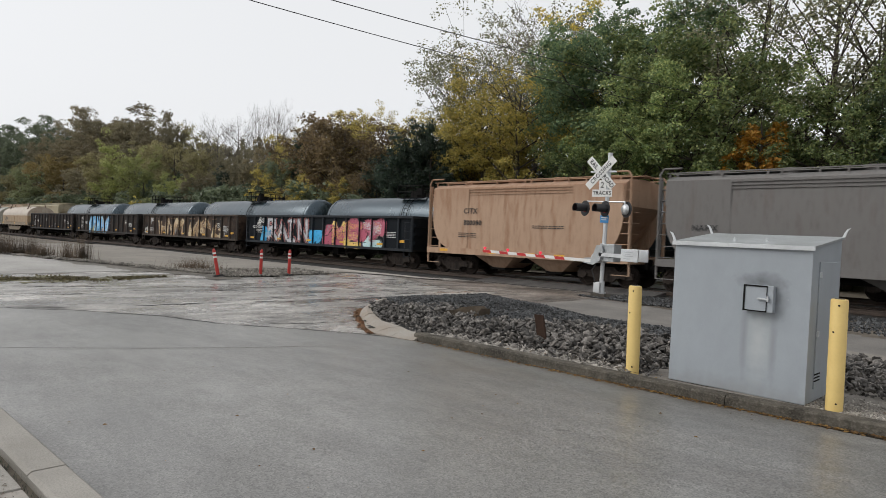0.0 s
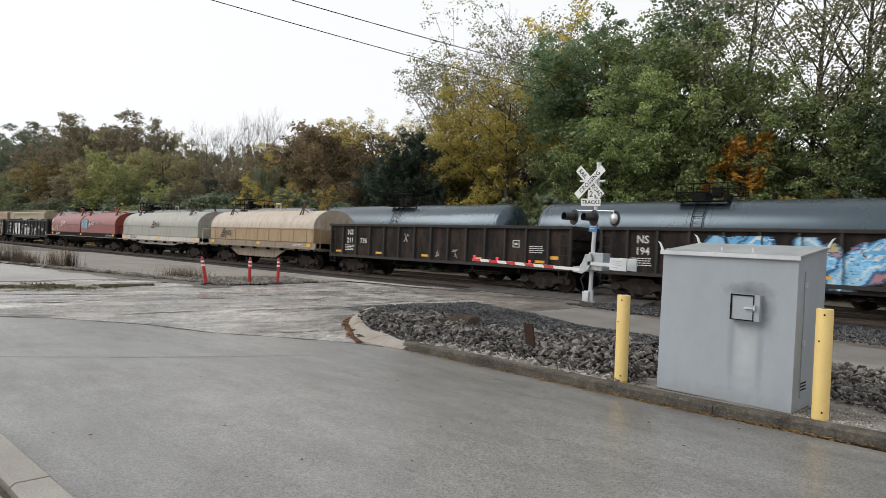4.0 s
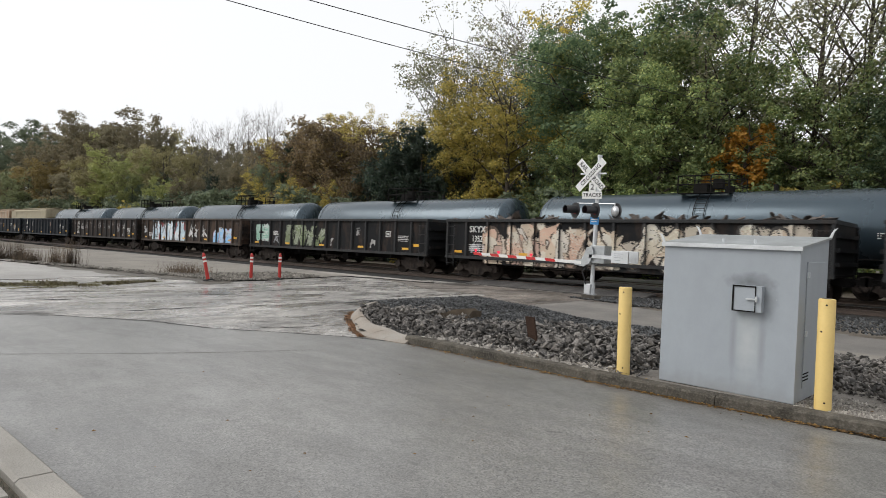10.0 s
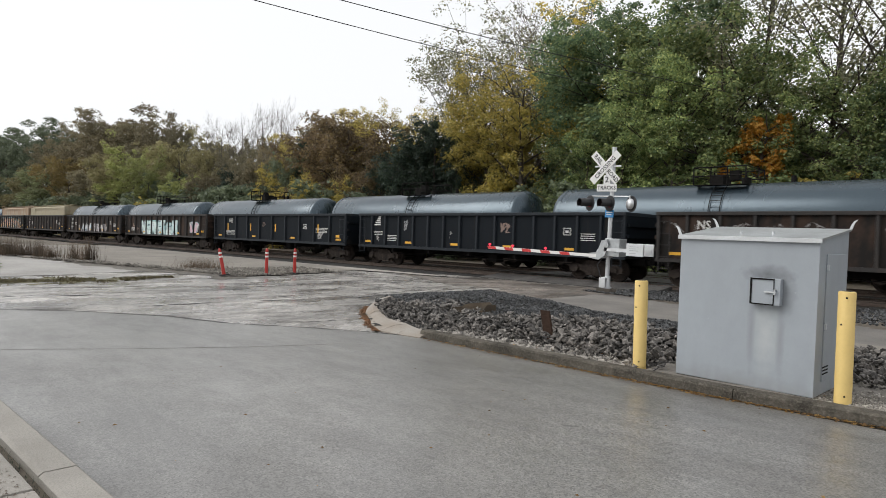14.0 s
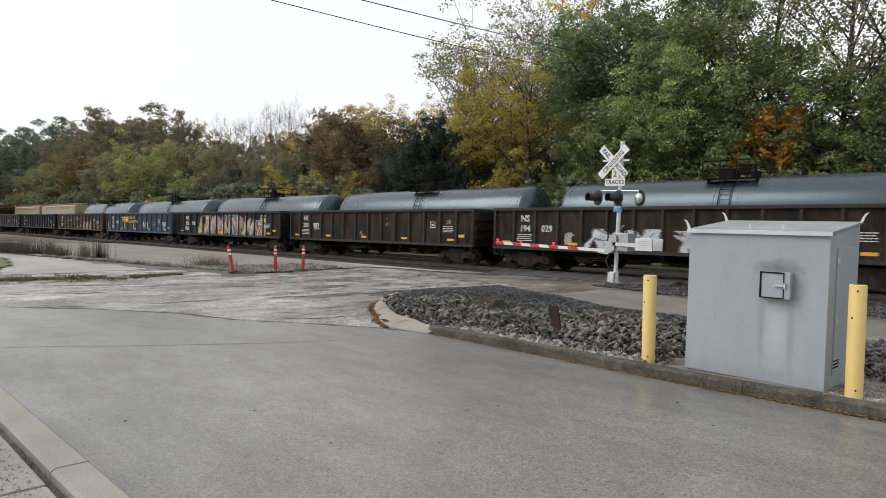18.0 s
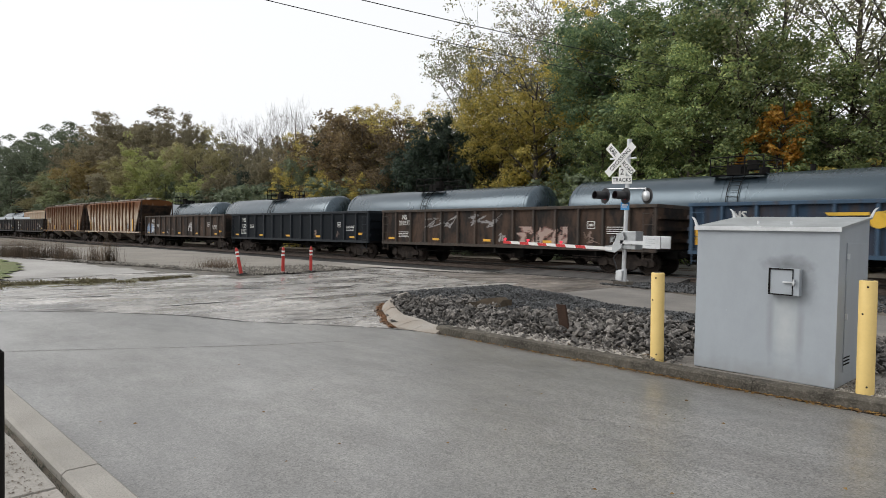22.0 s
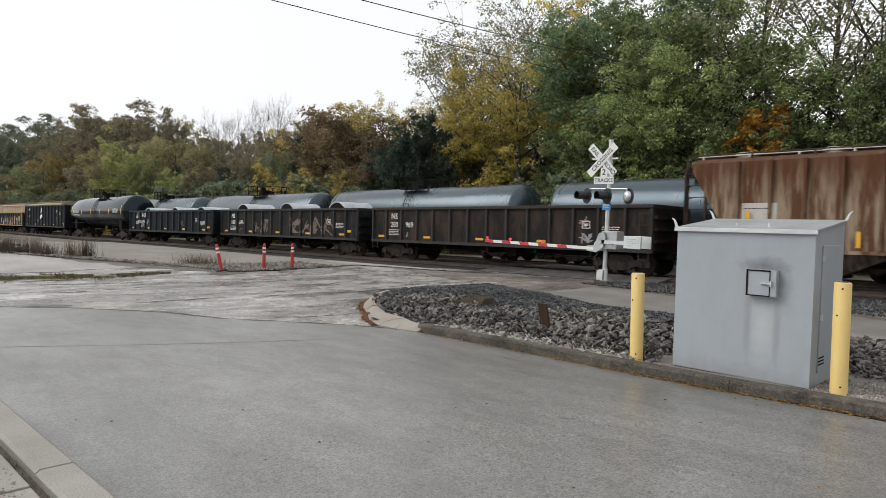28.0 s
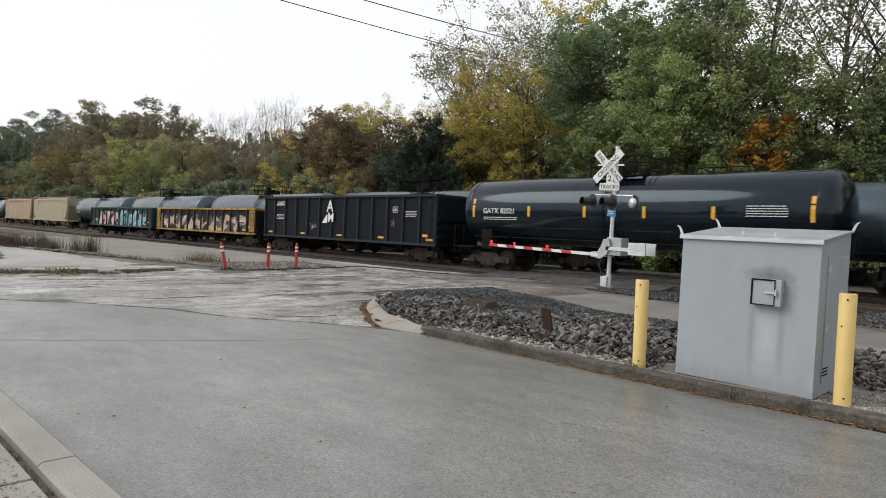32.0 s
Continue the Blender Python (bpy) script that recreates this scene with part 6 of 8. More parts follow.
    part("centre_sill", Shape().box(-L / 2 + 0.4, L / 2 - 0.4, -0.2, 0.2, 0.7, zs - 0.1), DARK, car)
    trucks(car, h - 1.3)
    couplers(car, L)
    yy = -1.605 if not ribs else -1.6
    if marks:
        letters(marks[0], mark_at[2], marks[2], car, pose(-h + e + 1.0 + mark_at[0], yy, mark_at[1]), spacing=1.1)
        if marks[1]:
            letters(marks[1], 0.34, marks[2], car, pose(-h + e + 1.15, yy, 2.45), spacing=1.1)
        small_print(car, -h + e + 0.3, 1.95, 1.1, 3, marks[2], yy)
        small_print(car, h - e - 2.8, 2.35, 1.6, 2, marks[2], yy)
    for k, x in enumerate((-h + 0.9, -h + e + 2.2, 0.6, h - e - 1.6)):
        part("reflector", Shape().box(x, x + 0.5, -1.63, -1.622, zs - 0.18, zs - 0.06), AMBER, car)
    car["span"] = h
    return car


def tank_car(L, paint, label, radius=1.53, marks=None, group="moving freight train", amber=False, detail=True):
    """Tank wagon with domed ends, top platform, saddles and ladders."""
    car = thing("tank_car", label, "tank car", group)
    h = L / 2 - 0.75
    zc = 4.30 - radius
    n = 44
    prof = []
    dome = 0.62
    for k in range(8):
        a = math.pi / 2 * k / 7
        prof.append((-h + dome * (1 - math.sin(a)), radius * (0.03 + 0.97 * math.sin(math.acos(1 - math.sin(a)) if a else 0)) if k else 0.05))
    prof = [(-h + dome - dome * math.cos(math.pi / 2 * k / 8), max(0.04, radius * math.sin(math.pi / 2 * k / 8))) for k in range(9)]
    for x in (-h / 2, -0.02, 0.02, h / 2):
        prof.append((x, radius))
    prof += [(-x, r) for x, r in reversed(prof[:9])]
    body = Shape().loft([[(x, r * math.cos(2 * math.pi * i / n), zc + r * math.sin(2 * math.pi * i / n)) for i in range(n)] for x, r in prof])
    part("tank_shell", body, paint, car, smooth=50)
    for x in (-h + dome + 0.15, -0.5, 0.5, h - dome - 0.15):
        ring = Shape().loft([[(x + d, rr * math.cos(2 * math.pi * i / n), zc + rr * math.sin(2 * math.pi * i / n)) for i in range(n)] for d, rr in ((-0.03, radius), (-0.03, radius + 0.012), (0.03, radius + 0.012), (0.03, radius))], caps=False)
        part("weld_band", ring, paint, car)
    top = zc + radius
    plat = part("top_platform", Shape().box(-1.1, 1.1, -1.15, -0.7, top - 0.12, top - 0.09).box(-1.1, 1.1, 0.7, 1.15, top - 0.12, top - 0.09).box(-1.1, -0.95, -0.7, 0.7, top - 0.12, top - 0.09).box(0.95, 1.1, -0.7, 0.7, top - 0.12, top - 0.09), DARK, car)
    rl = Shape()
    for x in (-1.1, -0.35, 0.35, 1.1):
        for y in (-1.15, 1.15):
            rl.tube((x, y, top - 0.1), (x, y, top + 0.66), 0.03, 6)
    for y in (-1.15, 1.15):
        for z in (top + 0.28, top + 0.66):
            rl.tube((-1.1, y, z), (1.1, y, z), 0.028, 6)
    for x in (-1.1, 1.1):
        for z in (top + 0.28, top + 0.66):
            rl.tube((x, -1.15, z), (x, 1.15, z), 0.02, 6)
    rl.box(-0.7, -0.1, -0.4, 0.4, top - 0.1, top + 0.34).box(0.35, 0.75, -0.9, -0.6, top + 0.1, top + 0.5)
    part("railing", rl, DARK, plat)
    part("manway", Shape().tube((-0.35, 0, top - 0.1), (-0.35, 0, top + 0.3), 0.30, 18).tube((-0.35, 0, top + 0.3), (-0.35, 0, top + 0.36), 0.34, 18), DARK, car)
    part("valve_housing", Shape().tube((0.75, 0, top - 0.1), (0.75, 0, top + 0.25), 0.2, 12), DARK, car)
    part("vent_pipe", Shape().tube((2.6, 0.1, top - 0.1), (2.6, 0.1, top + 0.28), 0.10, 12), DARK, car)
    if detail:
        lad = Shape()
        for x in (-0.24, 0.24):
            pts = [(x, -(radius + 0.08) * math.cos(a), zc + (radius + 0.08) * math.sin(a)) for a in [radians(d) for d in range(-40, 70, 12)]]
            pts = [(x, pts[0][1], 0.75)] + pts
            for a, b in zip(pts, pts[1:]):
                lad.tube(a, b, 0.02, 6)
        for d in range(-36, 70, 9):
            a = radians(d)
            lad.tube((-0.24, -(radius + 0.08) * math.cos(a), zc + (radius + 0.08) * math.sin(a)), (0.24, -(radius + 0.08) * math.cos(a), zc + (radius + 0.08) * math.sin(a)), 0.014, 5)
        part("ladder", lad, DARK, car)
    for s in (-1, 1):
        sx = s * (h - 1.7)
        part("saddle", Shape().loft([[(sx + d, y, z) for y, z in ((-1.25, 0.98), (1.25, 0.98), (1.25, zc - 0.90), (1.0, zc - 1.12), (0, zc - radius + 0.1), (-1.0, zc - 1.12), (-1.25, zc - 0.90))] for d in (-0.3, 0.3)]), DARK, car)
        part("stub_sill", Shape().box(min(s * (h - 3), s * (L / 2 - 0.4)), max(s * (h - 3), s * (L / 2 - 0.4)), -0.25, 0.25, 0.7, 1.05), DARK, car)
        part("end_deck", Shape().box(min(s * (h - 1.0), s * (L / 2 - 0.45)), max(s * (h - 1.0), s * (L / 2 - 0.45)), -1.4, 1.4, 1.0, 1.06), DARK, car)
        rr = Shape()
        e = s * (L / 2 - 0.5)
        for y in (-1.35, -0.7, 0.7, 1.35):
            rr.tube((e, y, 1.05), (e, y, 2.05), 0.022, 6)
        rr.tube((e, -1.35, 2.05), (e, 1.35, 2.05), 0.022, 6).tube((e, -1.35, 1.55), (e, 1.35, 1.55), 0.022, 6)
        for k in range(3):
            rr.tube((e - s * 0.05, -1.42, 0.45 + 0.28 * k), (e - s * 0.5, -1.42, 0.45 + 0.28 * k), 0.016, 5)
        part("end_railing", rr, DARK, car)
    part("outlet", Shape().tube((0, 0, zc - radius - 0.35), (0, 0, zc - radius + 0.1), 0.2, 12).box(-0.35, 0.35, -0.1, 0.1, 0.62, 0.72), DARK, car)
    part("side_rail", Shape().tube((-h + 1.2, -1.50, 1.55), (h - 1.2, -1.50, 1.55), 0.022, 6).tube((-h + 1.2, 1.5, 1.55), (h - 1.2, 1.5, 1.55), 0.022, 6), DARK, car)
    trucks(car, h - 1.7)
    couplers(car, L)
    on = lambda z: -math.sqrt(max(0.0, (radius + 0.012) ** 2 - (z - zc) ** 2))
    if amber:
        for k, x in enumerate((-h + 1.0, -h + 4.2, -h + 7.0, -h + 9.6, -h + 12.2, h - 0.95)):
            z0, z1 = (2.45, 3.3) if k in (0, 5) else (2.5, 2.95)
            part("reflector", Shape().add([(x, on(z0), z0), (x + 0.13, on(z0), z0), (x + 0.13, on((z0 + z1) / 2), (z0 + z1) / 2), (x + 0.13, on(z1), z1), (x, on(z1), z1), (x, on((z0 + z1) / 2), (z0 + z1) / 2)], [(0, 1, 2, 5), (5, 2, 3, 4)]), AMBER, car)
    if marks:
        letters(marks, 0.34, MARK, car, pose(-h + 2.6, on(2.72) - 0.02, 2.72))
        small_print(car, -h + 1.7, 2.42, 1.9, 2, MARK, on(2.4) - 0.03)
        small_print(car, h - 2.9, 2.95, 1.3, 5, MARK, on(2.75) - 0.03)
    elif detail:
        small_print(car, -h + 1.0, 2.35, 1.2, 2, MARK, on(2.3) - 0.02)
        small_print(car, h - 2.2, 2.5, 1.3, 3, MARK, on(2.4) - 0.03)
    car["span"] = h
    return car


def coil_car(L, hood, frame_mat, label, hoods=1, marks=None, logo=None, lower=None, belly=0.0, board=None, panels=0):
    """Coil-steel car: box-sided rounded hoods over a trough frame, with a walkway board along the sill."""
    car = thing("coil_car", label, "coil car", "moving freight train")
    h = L / 2 - 0.75
    base, seam, top = 1.58, 2.42, 3.62
    drop = [(-h, 1.10), (-h, base), (h, base), (h, 1.10), (h - 3.0, 1.10), (h - 4.2, 0.92 - belly), (-h + 4.2, 0.92 - belly), (-h + 3.0, 1.10)]
    for y in (-1.56, 1.50):
        part("side_frame", Shape().prism(drop, y, y + 0.06), frame_mat, car)
    part("deck", Shape().box(-h - 0.3, h + 0.3, -1.5, 1.5, 1.12, 1.27), frame_mat, car)
    for y0, y1 in ((-1.86, -1.57), (1.57, 1.86)):
        part("walkway_board", Shape().box(-h - 0.3, h + 0.3, y0, y1, 1.20, 1.25), board or frame_mat, car, "weathered walkway board")
    part("centre_sill", Shape().box(-L / 2 + 0.4, L / 2 - 0.4, -0.28, 0.28, 0.66, 1.1), DARK, car)
    rib = Shape().box(-0.04, 0.04, -1.80, -1.565, 1.06, 1.195).mesh("walkway_bracket", DARK)
    for k in range(9):
        part("walkway_bracket", rib, parent=car, at=pose(-h + 0.2 + (2 * h - 0.4) * k / 8, 0, 0))
    gap = 0.26
    w = (2 * h - 0.5 - gap * (hoods - 1)) / hoods
    under = [(-1.50, base), (-1.55, base + 0.04), (-1.55, seam), (1.55, seam), (1.55, base + 0.04), (1.50, base)]
    over = [(-1.56 * math.cos(a), seam + (top - seam) * math.sin(a) ** 0.9) for a in [math.pi * i / 22 for i in range(23)]]
    for i in range(hoods):
        x0 = -h + 0.25 + i * (w + gap)
        hd = part("hood", Shape().loft([[(x, y * k, seam + (z - seam) * k) for y, z in over] for x, k in ((x0, 0.97), (x0 + 0.03, 1), (x0 + w - 0.03, 1), (x0 + w, 0.97))]), hood, car, smooth=35)
        part("hood_side", Shape().loft([[(x, y, z) for y, z in under] for x in (x0, x0 + w)]), lower or hood, hd)
        part("seam_flange", Shape().box(x0 - 0.01, x0 + w + 0.01, -1.585, -1.55, seam - 0.03, seam + 0.02).box(x0 - 0.01, x0 + w + 0.01, 1.55, 1.585, seam - 0.03, seam + 0.02), lower or hood, hd)
        for x in (x0 + 0.015, x0 + w - 0.015):
            part("end_band", Shape().loft([[(x + d, y * 1.012, seam + (z - seam) * 1.010) for y, z in over] for d in (-0.03, 0.03)]), hood, hd, smooth=35)
        for k in range(panels):
            x = x0 + w * (k + 0.5) / panels
            part("panel_rib", Shape().box(x - 0.02, x + 0.02, -1.575, -1.545, base + 0.02, seam - 0.03), lower or hood, hd)
        for q in (0.12, 0.88) if hoods > 1 else (0.16, 0.84):
            x = x0 + w * q
            for y in (-1.0, 1.0):
                br = Shape().tube((x - 0.16, y * 1.12, top - 0.42), (x - 0.02, y * 0.85, top + 0.40), 0.04, 6).tube((x + 0.16, y * 1.12, top - 0.42), (x + 0.02, y * 0.85, top + 0.40), 0.04, 6)
                br.tube((x, y * 0.95, top + 0.05), (x + 0.38, y * 0.8, top - 0.16), 0.03, 6)
                part("stacking_bracket", br, RUST, hd, "rusty stacking bracket")
        part("lifting_beam", Shape().box(x0 + w * 0.2, x0 + w * 0.8, -0.14, 0.14, top - 0.02, top + 0.10), hood, hd)
        xm = x0 + w / 2
        part("lifting_loop", Shape().tube((xm - 0.3, 0, top), (xm - 0.24, 0, top + 0.5), 0.05, 8).tube((xm + 0.3, 0, top), (xm + 0.24, 0, top + 0.5), 0.05, 8).tube((xm - 0.27, 0, top + 0.5), (xm + 0.27, 0, top + 0.5), 0.055, 8), hood, hd)
    for s in (-1, 1):
        rr = Shape()
        e = s * (h + 0.25)
        for y in (-1.4, -0.6, 0.6, 1.4):
            rr.tube((e, y, 1.2), (e, y, 2.3), 0.025, 6)
        rr.tube((e, -1.4, 2.3), (e, 1.4, 2.3), 0.025, 6)
        rr.tube((e, -0.5, 2.5), (e, 0.1, 2.5), 0.03, 6)
        part("end_railing", rr, frame_mat, car)
    trucks(car, h - 1.6)
    couplers(car, L)
    if marks:
        letters(marks, 0.30, MARK if frame_mat is not WHITE_SILL else BLACK, car, pose(-h + 2.4, -1.567, 1.42))
    if logo:
        rail_logo(car, logo, base + 0.92 if lower is None else base + 0.45, MARK if hood is not COIL_GREY and lower is None else BLACK, -1.59, 1.0)
        letters("NS", 0.52, MARK if hood is not COIL_GREY and lower is None else BLACK, car, pose(logo + 0.55, -1.592, base + 0.92 if lower is None else base + 0.45), squeeze=1.2)
    small_print(car, h - 2.4, 1.45, 1.4, 2, MARK, -1.567)
    for x in (-h + 0.4, 0, h - 0.9):
        part("reflector", Shape().box(x, x + 0.40, -1.572, -1.564, base - 0.22, base - 0.04), AMBER, car)
    return car


GRIME = (0.010, 0.009, 0.0085)
P_BLACK = rusty("black_car_paint", (0.0063, 0.0091, 0.0126), amount=0.12, rust=(0.0252, 0.0202, 0.0168), dirt=GRIME)
P_BLACK2 = rusty("faded_black_car_paint", (0.0118, 0.0124, 0.0135), amount=0.42, rust=(0.042, 0.029, 0.023), dirt=GRIME, streak=(1.6, 1.0, 0.6), sharp=1.3)
P_BROWN = rusty("brown_car_paint", (0.0150, 0.0135, 0.0128), amount=0.62, rust=(0.050, 0.032, 0.024), dirt=GRIME, streak=(1.6, 1.0, 0.6), sharp=1.3)
P_BROWN2 = rusty("worn_brown_car_paint", (0.019, 0.0172, 0.0165), amount=0.72, rust=(0.072, 0.046, 0.033), dirt=GRIME, streak=(1.6, 1.0, 0.6), sharp=1.4)
P_BLUE = rusty("blue_car_paint", (0.024, 0.046, 0.078), amount=0.75, rust=(0.055, 0.043, 0.040), dirt=(0.012, 0.018, 0.028))
P_GREEN = rusty("dark_green_car_paint", (0.02, 0.036, 0.034), amount=0.3, rust=(0.04, 0.03, 0.025), dirt=GRIME)
P_YELLOW = rusty("yellow_car_paint", (0.42, 0.25, 0.06), amount=0.6, rust=(0.06, 0.05, 0.045))
P_TANPINK = rusty("sand_hopper_paint", (0.415, 0.285, 0.200), amount=0.40, rust=(0.27, 0.150, 0.092), dirt=(0.25, 0.168, 0.118), top_rust=0.45, top_z=4.6)
P_GREYHOP = rusty("grey_hopper_paint", (0.17, 0.163, 0.157), amount=0.3, rust=(0.15, 0.13, 0.118), dirt=(0.11, 0.10, 0.095))
P_RUSTHOP = rusty("rusted_white_hopper_paint", (0.45, 0.39, 0.31), amount=0.38, rust=(0.125, 0.052, 0.020), dirt=(0.17, 0.095, 0.05), top_rust=1.0, streak=(2.6, 1.0, 0.33), sharp=2.4)
P_RUSTPOST = rusty("rusted_post_paint", (0.20, 0.135, 0.085), amount=0.6, rust=(0.085, 0.034, 0.016), dirt=(0.06, 0.032, 0.018), top_rust=0.9, streak=(2.0, 1.0, 0.33), sharp=1.6)
P_RUSTHOP2 = rusty("heavily_rusted_hopper_paint", (0.29, 0.22, 0.155), amount=0.52, rust=(0.085, 0.034, 0.015), dirt=(0.06, 0.034, 0.02), top_rust=0.9, streak=(3.2, 1.0, 0.33), sharp=2.2)
# bays: rusty white paint, its colour darkened for the shade below the car
P_BAY = rusty("shaded_rusty_white_paint", (0.24, 0.21, 0.175), amount=0.6, rust=(0.07, 0.045, 0.032), dirt=(0.035, 0.03, 0.026), sharp=1.5)
P_TAN = rusty("tan_hopper_paint", (0.36, 0.32, 0.23), amount=0.3, rust=(0.26, 0.16, 0.09), dirt=(0.22, 0.19, 0.14))
P_TANK = material("blue_black_tank_paint", (0.018, 0.027, 0.035), (0.026, 0.037, 0.045), rough=0.32, scale=1.2, bump=0.02, bump_scale=14, fine=0.15, stretch=(1, 1, 0.4), spec=0.9, gloss_patch=0.25)
P_TANK.node_tree.nodes["Principled BSDF"].inputs["Specular Tint"].default_value = (0.72, 0.88, 1.0, 1)
P_TANK_GLOSS = material("glossy_black_tank_paint", (0.004, 0.008, 0.0125), (0.007, 0.011, 0.016), rough=0.10, scale=1.2, bump=0.015, bump_scale=12, fine=0.12, spec=0.34)
P_TANK_GLOSS.node_tree.nodes["Principled BSDF"].inputs["Specular Tint"].default_value = (0.75, 0.9, 1.0, 1)
COIL_TAN = rusty("tan_hood_paint", (0.33, 0.235, 0.135), amount=0.45, rust=(0.20, 0.12, 0.065), dirt=(0.16, 0.11, 0.07), rough=0.45, gloss=0.4)
COIL_CREAM = rusty("cream_hood_paint", (0.42, 0.36, 0.29), amount=0.45, rust=(0.27, 0.19, 0.13), dirt=(0.22, 0.165, 0.12), rough=0.42, gloss=0.45)
COIL_GREY = rusty("grey_hood_paint", (0.30, 0.295, 0.255), amount=0.45, rust=(0.20, 0.195, 0.16), dirt=(0.16, 0.155, 0.125), rough=0.42, gloss=0.45)
COIL_RED = rusty("red_hood_paint", (0.20, 0.034, 0.026), amount=0.35, rust=(0.12, 0.034, 0.027), dirt=(0.13, 0.032, 0.026), rough=0.33, gloss=0.5)
COIL_STEEL = material("bright_steel_wrap", (0.50, 0.54, 0.56), (0.36, 0.39, 0.41), rough=0.35, metal=0.4, scale=4, bump=0.03, bump_scale=30, fine=0.2, mottle=0.1)
# sills
WHITE_SILL = rusty("dirty_white_paint", (0.5, 0.48, 0.44), amount=0.3, rust=(0.25, 0.18, 0.13), dirt=(0.3, 0.27, 0.23))
GREY_SILL = rusty("grimy_tan_frame", (0.26, 0.22, 0.17), amount=0.4)

# posts and rails painted lighter for light they catch; sheets between are also rustier
LIT_POSTS = {
    P_BLACK.name: rusty("lit_black_post_paint", (0.014, 0.0185, 0.024), amount=0.15, rust=(0.035, 0.03, 0.026), dirt=GRIME, gloss=0.24),
    P_BLACK2.name: rusty("lit_faded_post_paint", (0.029, 0.030, 0.031), amount=0.3, rust=(0.055, 0.04, 0.032), dirt=GRIME, gloss=0.2),
    P_BROWN.name: rusty("lit_brown_post_paint", (0.033, 0.031, 0.030), amount=0.4, rust=(0.055, 0.042, 0.036), dirt=GRIME, gloss=0.2),
    P_BROWN2.name: rusty("lit_worn_post_paint", (0.050, 0.042, 0.036), amount=0.45, rust=(0.10, 0.066, 0.048), dirt=(0.02, 0.017, 0.015), gloss=0.2),
    P_BLUE.name: rusty("lit_blue_post_paint", (0.045, 0.080, 0.125), amount=0.35, rust=(0.07, 0.06, 0.06), dirt=(0.02, 0.03, 0.05), gloss=0.2),
    P_GREEN.name: rusty("lit_green_post_paint", (0.032, 0.052, 0.050), amount=0.3, rust=(0.05, 0.04, 0.035), dirt=GRIME, gloss=0.2),
}
# where the couplings stand at the start, from the head of the train to its tail
GAPS = [5.3, -11.3, -23.26, -41.07, -58.79, -76.53, -93.69, -108.05, -123.85, -143.65, -161.75, -179.28, -197.01, -214.42, -231.87, -249.46, -266.75, -284.42, -302.05, -319.35, -336.77, -354.22,
        -371.73, -389.6, -407.04, -425.06, -443.29, -460.79, -477.98, -495.39, -513.18, -530.8, -548.6, -565.75]
TRAIN = []


def length(i):
    return GAPS[i] - GAPS[i + 1]


